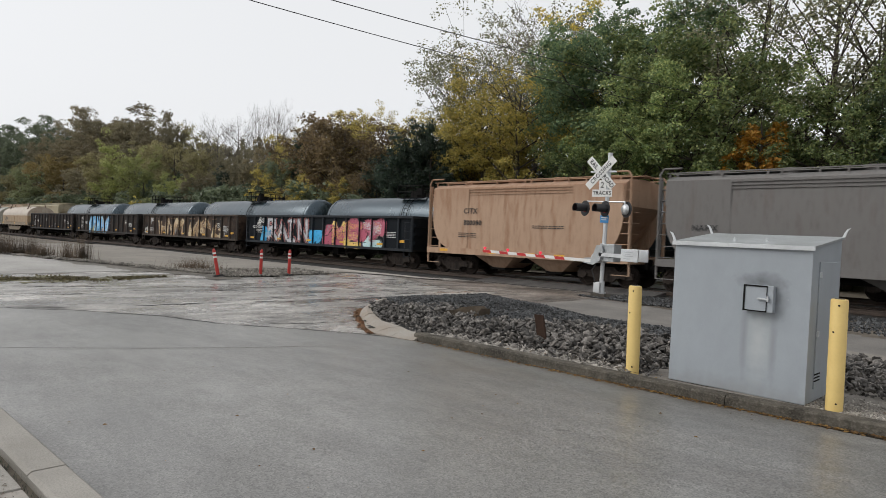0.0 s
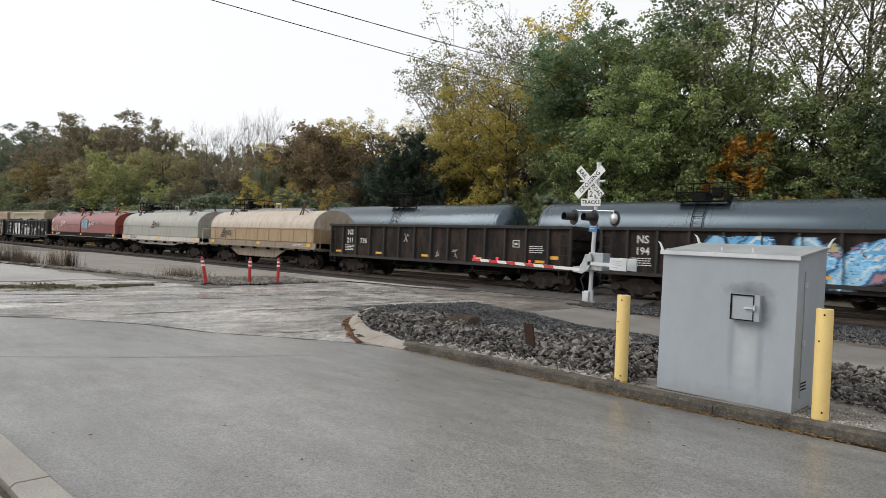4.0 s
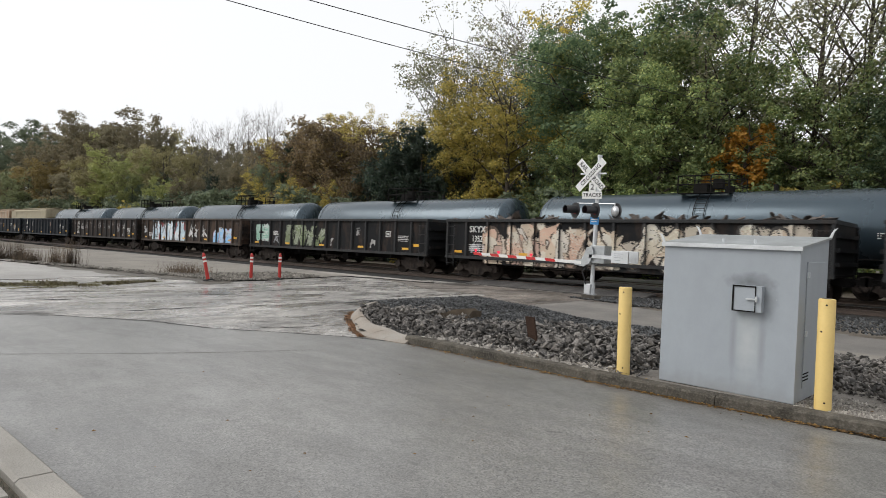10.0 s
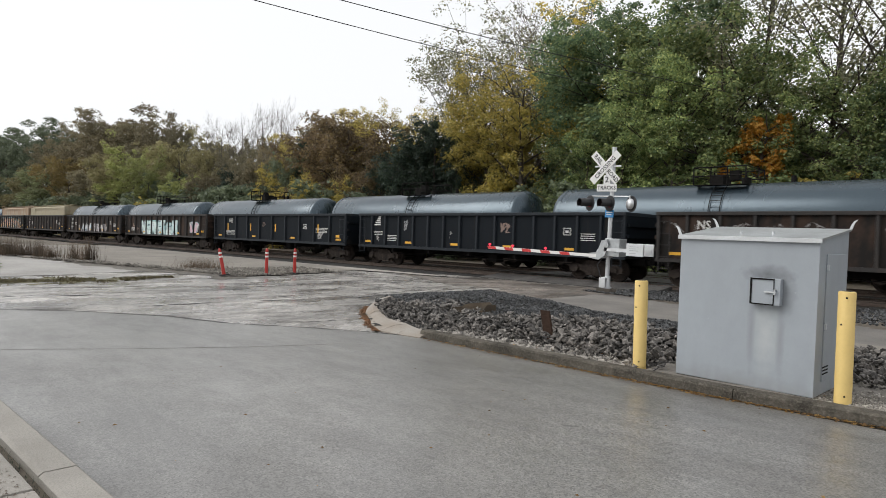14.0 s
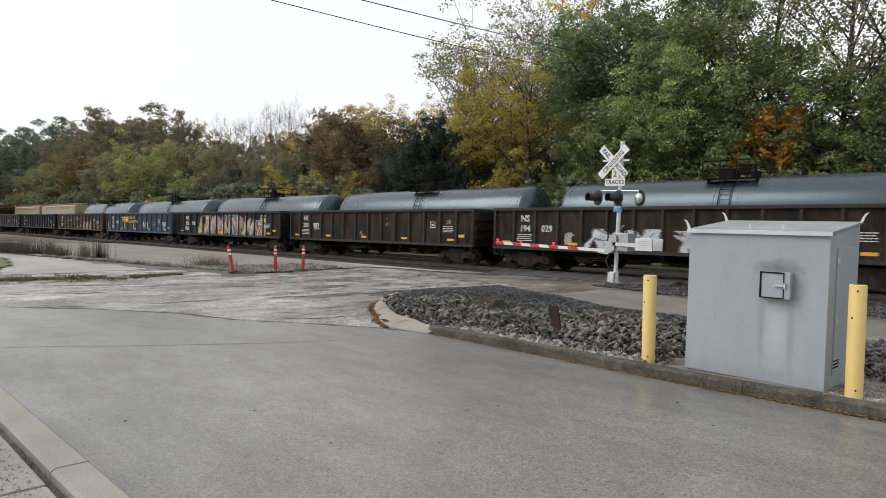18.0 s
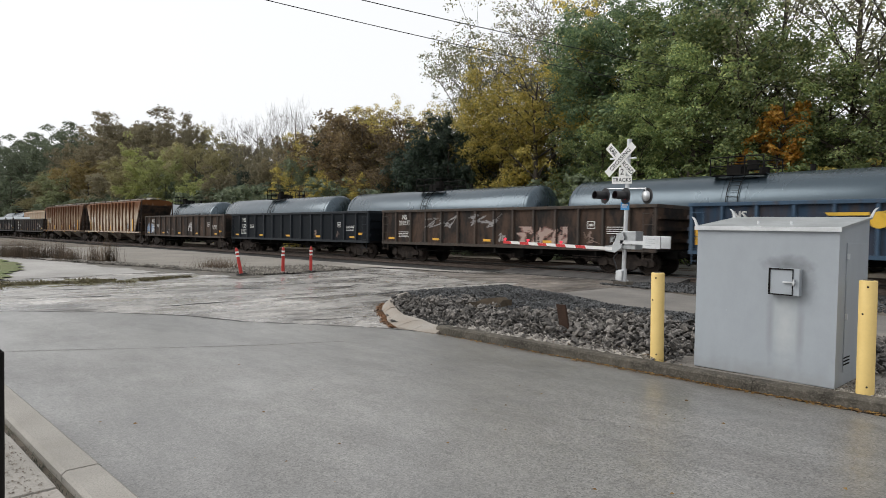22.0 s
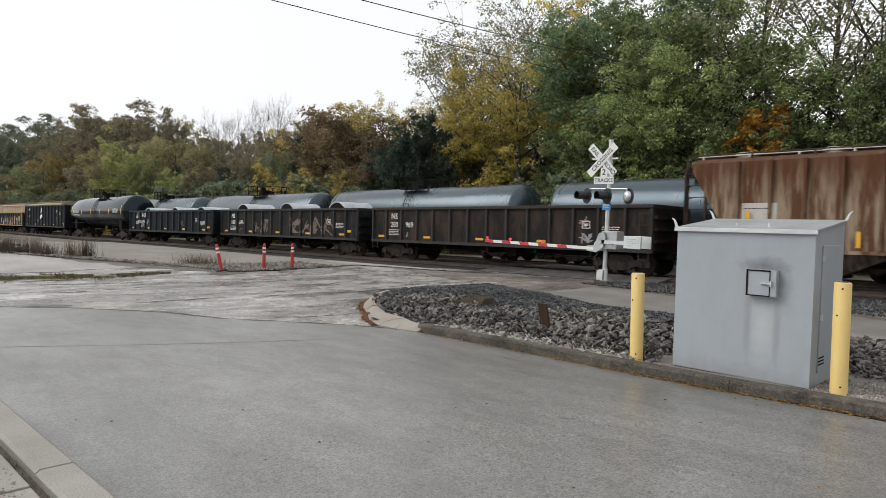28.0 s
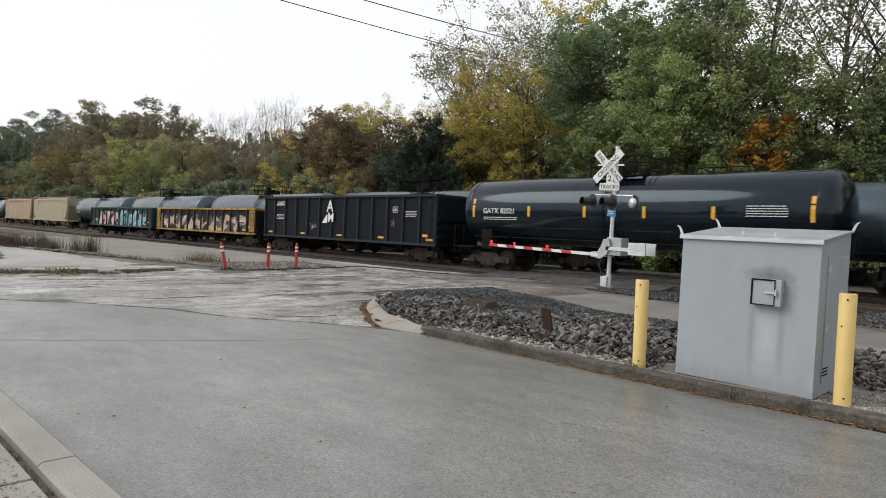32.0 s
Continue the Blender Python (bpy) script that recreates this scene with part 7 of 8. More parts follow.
def build_train():
    c = []
    c.append(covered_hopper(length(0), P_GREYHOP, "grey covered hopper car, weathered", marks=("NAHX", "", BLACK), mark_at=(-1.0, 2.4, 0.30)))
    c.append(covered_hopper(length(1), P_TANPINK, "faded sand-coloured short covered hopper car", bays=2, marks=("CITX", "800080", BLACK)))

    def g(i, paint, label, **kw):
        car, posts = gondola(length(i), paint, label, **kw)
        c.append(car)
        return car, posts, car["span"]

    car, p, h = g(2, P_BLACK, "black gondola car with silver, blue and pink graffiti", logo=True, marks=("", ""), bays=15)
    letters("NS", 0.40, MARK, car, pose(-6.25, -1.575, 2.36), squeeze=1.3)
    letters("NS 211269", 0.28, MARK, car, pose(-6.75, -1.575, 1.95))
    graffiti(car, -6.7, -5.3, 1.0, 2.0, "*", [(0.04, 0.40, 0.72)], None, 61, back=[(0.04, 0.40, 0.72), (0.05, 0.33, 0.62)], posts=p, width=0.14)
    graffiti(car, -5.75, -0.85, 0.95, 2.62, "RAIN", [(0.50, 0.50, 0.53), (0.62, 0.62, 0.64), (0.44, 0.44, 0.47)], (0.035, 0.03, 0.035), 1, accent=(0.40, 0.38, 0.41), outer=(0.52, 0.18, 0.17), posts=p, width=0.062, worn=0.0, cell=0.03)
    graffiti(car, -0.95, 0.55, 0.95, 1.9, "*", [(0.04, 0.42, 0.78)], None, 2, back=[(0.04, 0.42, 0.78)], posts=p, width=0.16)
    graffiti(car, 0.6, 2.5, 0.98, 2.25, "*", [(0.46, 0.09, 0.15), (0.55, 0.13, 0.2)], (0.05, 0.02, 0.03), 62, back=[(0.46, 0.09, 0.15), (0.52, 0.13, 0.19)], posts=p, width=0.16, blobs=2)
    graffiti(car, 2.3, 6.2, 1.3, 2.62, "*", [(0.50, 0.11, 0.17)], None, 63, back=[(0.50, 0.11, 0.17), (0.46, 0.09, 0.15)], posts=p, width=0.06, blobs=2)
    graffiti(car, 1.3, 4.3, 0.9, 2.5, "ME", [(0.80, 0.50, 0.07), (0.82, 0.58, 0.16)], (0.06, 0.02, 0.03), 3, accent=(0.85, 0.68, 0.35), posts=p, width=0.12, worn=0.0)
    graffiti(car, 4.1, 5.9, 0.95, 2.45, "Z", [(0.50, 0.70, 0.72), (0.62, 0.74, 0.74)], (0.05, 0.05, 0.06), 64, accent=(0.72, 0.62, 0.2), posts=p, width=0.12, worn=0.1)
    car, p, h = g(3, P_BROWN2, "dark brown gondola car with faded tan graffiti", marks=("NS", ""))
    graffiti(car, -h + 3.0, -h + 14.0, 1.05, 2.45, "********", [(0.42, 0.28, 0.13), (0.55, 0.44, 0.27), (0.30, 0.19, 0.09)], (0.08, 0.05, 0.035), 4, accent=(0.60, 0.50, 0.36), shade=(0.16, 0.085, 0.04), worn=0.55, posts=p)
    graffiti(car, -h + 0.1, -h + 1.2, 1.1, 1.7, "**", [(0.5, 0.5, 0.48)], None, 41, posts=p, width=0.04)
    car, p, h = g(4, P_BROWN, "brown gondola car with light-blue bubble graffiti", marks=("NS", "194003"), belly=0.25)
    graffiti(car, -h + 3.7, -h + 9.6, 0.85, 2.5, "****", [(0.12, 0.42, 0.74), (0.30, 0.58, 0.80)], (0.03, 0.10, 0.22), 5, back=[(0.14, 0.44, 0.74), (0.42, 0.38, 0.16), (0.40, 0.22, 0.24)], accent=(0.66, 0.74, 0.76), posts=p, width=0.15)
    g(5, P_BROWN, "plain rust-brown gondola car with worn paint", marks=("NS", "211736"))
    c.append(coil_car(length(6), COIL_CREAM, GREY_SILL, "cream and tan coil car with a rounded steel hood", logo=-4.2, lower=COIL_TAN, belly=0.35, panels=9))
    c.append(coil_car(length(7), COIL_GREY, WHITE_SILL, "pale grey coil car with a rounded hood and white sill", logo=-0.6, marks="NS 167227", board=GREY_SILL))
    car = coil_car(length(8), COIL_RED, DARK, "dark red coil car with two rounded hoods", hoods=2, marks="CR 628079", logo=-5.4, board=GREY_SILL)
    c.append(car)
    rail_logo(car, 2.7, 2.50, MARK, -1.59, 1.0)
    letters("NS", 0.52, MARK, car, pose(3.25, -1.592, 2.50), squeeze=1.2)
    graffiti(car, 0.35, 2.15, 2.0, 2.95, "ROE", [(0.17, 0.30, 0.38), (0.23, 0.36, 0.43)], (0.04, 0.06, 0.08), 6, y_sheet=-1.592, width=0.10, worn=0.0, cell=0.03)
    graffiti(car, 3.9, 6.6, 2.35, 2.8, "*****", [(0.34, 0.22, 0.24)], None, 66, y_sheet=-1.592, width=0.02)
    graffiti(car, -6.6, -1.6, 1.75, 2.35, "********", [(0.40, 0.24, 0.20)], None, 67, y_sheet=-1.592, width=0.012, worn=0.4)
    graffiti(car, -8.7, -7.7, 2.55, 3.0, "*", [(0.6, 0.55, 0.52)], None, 68, y_sheet=-1.592, width=0.05)
    graffiti(car, -8.9, -6.7, 1.70, 2.35, "SCAM", [(0.60, 0.52, 0.42)], None, 7, y_sheet=-1.592, width=0.035, worn=0.0, cell=0.03)
    car, p, h = g(9, P_BLACK2, "dark gondola car with big white sprayed letters, scrap load", marks=("SKYX", "1343"), belly=0.3, load="scrap", bays=13)
    graffiti(car, -h + 3.3, -h + 6.6, 0.95, 2.45, "AO", [(0.60, 0.60, 0.57), (0.52, 0.52, 0.50)], (0.02, 0.02, 0.02), 8, posts=p, width=0.24, worn=0.15)
    graffiti(car, -h + 6.4, -h + 11.0, 0.95, 2.4, "*E*", [(0.56, 0.56, 0.54)], None, 82, posts=p, width=0.035, worn=0.1)
    graffiti(car, -h + 8.2, -h + 9.8, 1.0, 1.9, "N", [(0.40, 0.40, 0.39), (0.50, 0.50, 0.48)], (0.6, 0.6, 0.58), 83, posts=p, width=0.14)
    graffiti(car, -h + 0.5, -h + 1.4, 1.25, 1.75, "**", [(0.16, 0.36, 0.30)], None, 84, posts=p, width=0.05)
    graffiti(car, -h + 10.5, -h + 13.0, 0.9, 2.2, "**", [(0.45, 0.45, 0.43)], None, 81, posts=p, width=0.03)
    car, p, h = g(10, P_BLACK2, "gondola car covered in cream and brown graffiti, scrap load", marks=("SKYX", "1352"), belly=0.3, load="scrap", bays=13)
    graffiti(car, -h + 2.2, -h + 9.0, 0.75, 2.6, "******", [(0.56, 0.45, 0.34), (0.60, 0.40, 0.30), (0.64, 0.58, 0.48)], (0.10, 0.07, 0.05), 9, back=[(0.55, 0.47, 0.38), (0.50, 0.34, 0.28), (0.6, 0.55, 0.48)], posts=p)
    graffiti(car, -h + 8.2, -h + 15.6, 0.78, 2.6, "******", [(0.58, 0.51, 0.40), (0.50, 0.40, 0.30), (0.62, 0.58, 0.50)], (0.04, 0.035, 0.03), 10, back=[(0.50, 0.44, 0.36), (0.45, 0.40, 0.32)], accent=(0.66, 0.62, 0.5), posts=p)
    car, p, h = g(11, P_BLACK2, "dark gondola car with pale green graffiti", marks=("NS", "200806"))
    graffiti(car, -h + 0.5, -h + 2.4, 1.3, 2.4, "O", [(0.22, 0.42, 0.32), (0.36, 0.50, 0.44)], (0.3, 0.45, 0.38), 11, posts=p, width=0.16)
    graffiti(car, -h + 4.0, -h + 8.2, 1.15, 2.4, "*****", [(0.16, 0.20, 0.10), (0.24, 0.27, 0.19)], (0.05, 0.06, 0.035), 12, worn=0.7, accent=(0.34, 0.36, 0.30), posts=p)
    car, p, h = g(12, P_BROWN2, "brown gondola car with white and pale-blue graffiti", marks=("", ""))
    graffiti(car, -h + 1.9, -h + 8.0, 0.95, 2.62, "*******", [(0.52, 0.62, 0.68), (0.70, 0.73, 0.74), (0.62, 0.68, 0.72)], (0.05, 0.03, 0.035), 13, back=[(0.24, 0.03, 0.035), (0.20, 0.035, 0.04), (0.28, 0.05, 0.05)], accent=(0.30, 0.52, 0.66), posts=p, width=0.115, worn=0.1, shade=(0.05, 0.10, 0.14), blobs=2.0)
    graffiti(car, -h + 8.2, -h + 11.5, 1.3, 2.4, "***", [(0.55, 0.55, 0.55)], None, 14, posts=p, width=0.04)
    graffiti(car, -h + 12.2, -h + 15.0, 0.95, 2.1, "***", [(0.24, 0.48, 0.74), (0.42, 0.58, 0.76)], (0.50, 0.36, 0.48), 15, posts=p, width=0.15)
    graffiti(car, -h + 0.2, -h + 1.5, 1.5, 2.2, "**", [(0.45, 0.45, 0.45)], None, 16, posts=p, width=0.03)
    car, p, h = g(13, P_BROWN, "dark brown gondola car with chalky scribbles on every panel", marks=("NS", "201675"))
    for k in range(14):
        graffiti(car, p[k] + 0.12, p[k + 1] - 0.12, 1.75, 2.45, "**", [(0.20, 0.19, 0.185)], None, 20 + k, width=0.012, worn=0.7, cell=0.03)
    letters("9", 0.42, MARK, car, pose(p[8] + 0.6, -1.466, 1.95))
    g(14, P_BLACK, "black gondola car with white railway emblem", logo=True, marks=("", ""), bays=15)
    car, p, h = g(15, P_BLACK, "black gondola car with amber side markers", marks=("NS", ""), bays=10)
    for k in (1, 3, 5, 8):
        part("reflector", Shape().box(p[k] + 0.3, p[k] + 0.42, -1.468, -1.461, 1.6, 2.1), AMBER, car)
    car, p, h = g(16, P_BROWN, "brown gondola car with mint and white graffiti", marks=("", ""))
    graffiti(car, -h + 3.6, -h + 11.2, 1.05, 2.3, "VERSISM", [(0.52, 0.68, 0.66), (0.62, 0.72, 0.70)], (0.10, 0.20, 0.22), 17, back=[(0.48, 0.36, 0.42), (0.34, 0.56, 0.56)], posts=p, width=0.12)
    graffiti(car, -h + 13.4, -h + 15.0, 1.3, 2.2, "**", [(0.6, 0.4, 0.45)], (0.2, 0.4, 0.45), 171, posts=p)
    car, p, h = g(17, P_BROWN, "brown gondola car with grey-white bubble graffiti", marks=("NS", "194029"))
    graffiti(car, -h + 4.6, -h + 8.2, 1.05, 1.9, "***", [(0.50, 0.50, 0.52), (0.40, 0.52, 0.58), (0.60, 0.60, 0.60)], (0.12, 0.12, 0.13), 18, back=[(0.48, 0.48, 0.5)], posts=p)
    graffiti(car, -h + 8.6, -h + 12.2, 1.05, 1.85, "***", [(0.52, 0.50, 0.50), (0.42, 0.40, 0.42)], (0.12, 0.11, 0.11), 19, back=[(0.5, 0.48, 0.46)], posts=p)
    g(18, P_BROWN, "plain dark brown gondola car", marks=("NS", "200993"))
    car, p, h = g(19, P_BLACK2, "dark gondola car with orange, white and cyan graffiti", marks=("NS", "200918"))
    graffiti(car, -h + 3.6, -h + 14.2, 0.95, 2.55, "**********", [(0.50, 0.25, 0.11), (0.56, 0.36, 0.20), (0.52, 0.30, 0.25)], (0.03, 0.03, 0.035), 30, back=[(0.34, 0.19, 0.09), (0.10, 0.13, 0.15), (0.40, 0.24, 0.18)], accent=(0.62, 0.56, 0.48), outer=(0.17, 0.36, 0.40), posts=p, width=0.06, worn=0.4, cell=0.03, blobs=0.6)
    car, p, h = g(20, P_BLUE, "blue gondola car with yellow lettering", marks=("NS", "201608"))
    YEL = spray((0.66, 0.40, 0.03))
    letters("GONDOLA", 0.36, YEL, car, pose(p[5] + 1.1, -1.575, 2.26), squeeze=1.15)
    letters("CONNECTION", 0.36, YEL, car, pose(p[5] + 1.55, -1.575, 1.90), squeeze=1.1)
    em = Shape()
    for k in range(3):
        em.add([(p[3] + 0.9 + 0.15 * k, -1.576, 2.36 - 0.17 * k), (p[4] + 0.95, -1.576, 2.36 - 0.17 * k), (p[4] + 0.95, -1.576, 2.26 - 0.17 * k), (p[3] + 1.0 + 0.15 * k, -1.576, 2.26 - 0.17 * k)], [(0, 1, 2, 3)])
    em.tube((p[4] + 1.2, -1.574, 2.12), (p[4] + 1.2, -1.577, 2.12), 0.26, 20)
    part("emblem", em, YEL, car, "yellow winged emblem")
    for k in (0, 4, 6, 9):
        part("reflector", Shape().box(p[k] + 0.2, p[k] + 0.32, -1.468, -1.461, 1.25, 1.9), AMBER, car)
    graffiti(car, p[8] + 0.1, p[9] + 0.2, 1.25, 2.1, "**", [(0.45, 0.55, 0.62)], None, 31, posts=p, width=0.03)
    car, p, h = g(21, P_BROWN2, "worn brown gondola car with faint scribbles", marks=("", ""))
    letters("NS\n210177", 0.36, MARK, car, pose(p[1] + 0.62, -1.466, 2.2), squeeze=0.85)
    graffiti(car, p[3], p[8], 1.8, 2.5, "****", [(0.22, 0.21, 0.21)], None, 32, posts=p, width=0.03)
    graffiti(car, p[8] + 0.2, p[10] + 0.6, 1.05, 1.9, "***", [(0.36, 0.26, 0.22)], (0.2, 0.1, 0.08), 33, posts=p)
    g(22, P_BLACK, "black gondola car with white lettering", marks=("NS", "150011"))
    car, p, h = g(23, P_BROWN2, "grimy brown gondola car with amber plates", marks=("NS", "210142"))
    graffiti(car, -h + 0.2, -h + 1.9, 1.15, 2.2, "**", [(0.14, 0.22, 0.34)], (0.3, 0.3, 0.32), 34, posts=p, width=0.08)
    graffiti(car, p[8], p[9] + 0.2, 1.3, 2.2, "**", [(0.42, 0.42, 0.42)], None, 35, posts=p, width=0.04)
    car = covered_hopper(length(24), P_RUSTHOP, "white ribbed covered hopper car streaked with rust", ribs=13, frame_mat=P_BROWN2, marks=None, top=4.5, rusty_roof=WHITE_SILL, post_mat=P_RUSTPOST)
    c.append(car)
    c.append(covered_hopper(length(25), P_RUSTHOP2, "ribbed covered hopper car heavily streaked with rust", ribs=13, frame_mat=P_BROWN2, top=4.5, rusty_roof=WHITE_SILL, post_mat=P_RUSTPOST))
    for car in c[-2:]:
        for x in (-6.4, -3.2, 0.1, 3.3, 6.6):
            part("reflector", Shape().box(x, x + 0.12, -1.70, -1.685, 1.35, 1.85 if abs(x) < 6 else 2.5), AMBER, car)
    g(26, P_BROWN, "plain brown gondola car with a dropped centre", marks=("NS", "200969"), belly=0.0)
    car, p, h = g(27, P_BLACK2, "black gondola car carrying rounded coil covers", marks=("NS", "180645"))
    for x in (-5.6, 0.0, 5.4):
        coil_cover(car, x, 1.02, 2.2, 2.15, COIL_STEEL)
    graffiti(car, p[4], p[6], 1.15, 2.1, "***", [(0.13, 0.09, 0.068)], None, 36, posts=p, width=0.05)
    graffiti(car, p[8], p[12], 1.15, 2.3, "****", [(0.14, 0.10, 0.078)], None, 37, posts=p, width=0.05)
    car, p, h = g(28, P_BLACK, "black gondola car with railway emblem and white load covers", logo=True, marks=("", ""))
    letters("NS", 0.52, MARK, car, pose(p[2] + 1.1, -1.575, 2.34), squeeze=1.35)
    letters("NS 210396", 0.36, MARK, car, pose(p[2] + 0.5, -1.575, 1.78))
    for x in (-5.0, 0.5, 5.2):
        coil_cover(car, x, 0.90, 2.2, 2.12, COIL_STEEL)
    c.append(tank_car(length(29), P_TANK_GLOSS, "glossy black tank car with amber safety markings", marks="GATX 82021", amber=True, radius=1.52))
    car, p, h = g(30, P_BLACK, "tall black gondola car with a white letter emblem", top=3.55, bays=13, marks=("AIMX", ""))
    letters("A", 0.95, WHITE, car, pose(p[6] - 0.1, -1.575, 2.88))
    letters("M", 0.80, WHITE, car, pose(p[6] + 0.0, -1.575, 2.22))
    part("emblem", Shape().add([(p[6] - 0.85, -1.572, 1.92), (p[6] - 0.36, -1.572, 1.92), (p[6] - 0.32, -1.572, 2.40), (p[6] - 0.45, -1.572, 2.40)], [(0, 1, 2, 3)]), WHITE, car)
    car, p, h = g(31, P_BLACK2, "yellow-framed gondola car with worn graffiti", marks=("", ""), rail_mat=P_YELLOW)
    for x in (-h + 0.02, h - 0.72):
        part("end_plate", Shape().box(x, x + 0.70, -1.575, -1.565, 1.10, 2.60), P_YELLOW, car, "worn yellow end plate")
    graffiti(car, p[0], p[13], 1.05, 2.3, "********", [(0.50, 0.40, 0.34), (0.55, 0.30, 0.22), (0.4, 0.34, 0.2)], (0.03, 0.03, 0.03), 38, back=[(0.06, 0.055, 0.05)], posts=(), width=0.12)
    car, p, h = g(32, P_GREEN, "dark green gondola car with pink and cyan graffiti", marks=("", ""))
    graffiti(car, p[2], p[7], 1.05, 2.4, "***", [(0.60, 0.45, 0.45), (0.55, 0.22, 0.22)], (0.5, 0.5, 0.5), 39, posts=p, width=0.12)
    graffiti(car, p[7], p[13], 1.05, 2.5, "****", [(0.14, 0.36, 0.44), (0.2, 0.45, 0.5)], (0.4, 0.5, 0.5), 40, posts=p, width=0.10)
    return c


TRAIN = build_train()


def travel(t):
    return 15.81173 * t + 0.00111032 * t ** 2 - 0.000487459 * t ** 3


# parked cars on the far track
def parked():
    ends = [-1.2, -20.5, -39.4, -58.7, -78.4, -98.4]
    first = None
    for a, b in zip(ends, ends[1:]):
        x = (a + b) / 2
        m = pose(x, FAR_Y, rail_z(x), 0, -SLOPE, 0)
        if first is None:
            first = tank_car(18.9, P_TANK, "dull black tank car parked on the far track", radius=1.55, group="parked tank cars")
            first.matrix_basis = m
        else:
            copy_thing(first, m)
    for k, (x, paint, lab) in enumerate(((-108.6, P_TAN, "tan covered hopper car parked on the far track"), (-127.0, rusty("tan_rust_paint", (0.38, 0.33, 0.25), amount=0.7, rust=(0.28, 0.13, 0.06), dirt=(0.25, 0.2, 0.15)), "tan covered hopper car streaked with rust, parked"))):
        car = covered_hopper(18.3, paint, lab)
        car["group"] = "parked hopper cars"
        car.matrix_basis = pose(x, FAR_Y, rail_z(x), 0, -SLOPE, 0)
    copy_thing(first, pose(-146, FAR_Y, rail_z(-146), 0, -SLOPE, 0))
    copy_thing(first, pose(17.8, FAR_Y, rail_z(17.8), 0, -SLOPE, 0))


parked()


# ---- trees ----
def leaf_cloud(sh, rnd, centres, per, size):
    """Sprays of leaves: each spray is a small dome, its leaves turned up and outward, with gaps between the domes."""
    rs = np.random.RandomState(rnd.randrange(1 << 30))
    for (c, r) in centres:
        for q in range(4):
            n = max(3, int(per * r * r / 4))
            rq = r * rs.uniform(0.42, 0.8)
            cq = np.array(c) + rs.normal(0, 0.5, 3) * r * np.array((1, 1, 1.1))
            d = rs.normal(size=(n, 3))
            d[:, 2] = np.where(rs.uniform(size=n) < 0.75, np.abs(d[:, 2]), d[:, 2])
            d /= np.linalg.norm(d, axis=1)[:, None]
            p = cq + d * rq * (0.35 + 0.75 * rs.uniform(size=(n, 1)) ** 0.6) * np.array((1, 1, 0.85))
            m = d * 0.75 + np.array((0, 0, 0.5)) + rs.normal(0, 0.45, (n, 3))
            m /= np.linalg.norm(m, axis=1)[:, None]
            a = np.cross(m, rs.normal(size=(n, 3)))
            a /= np.linalg.norm(a, axis=1)[:, None]
            b = np.cross(m, a)
            s = size * rs.uniform(0.6, 1.4, (n, 1))
            v = np.stack([p - a * s, p + b * s * 0.6, p + a * s, p - b * s * 0.6], 1).reshape(-1, 3)
            k = len(sh.v)
            sh.v.extend(map(tuple, v.tolist()))
            sh.f.extend((k + 4 * i, k + 4 * i + 1, k + 4 * i + 2, k + 4 * i + 3) for i in range(n))
            sh.mi.extend([0] * n)


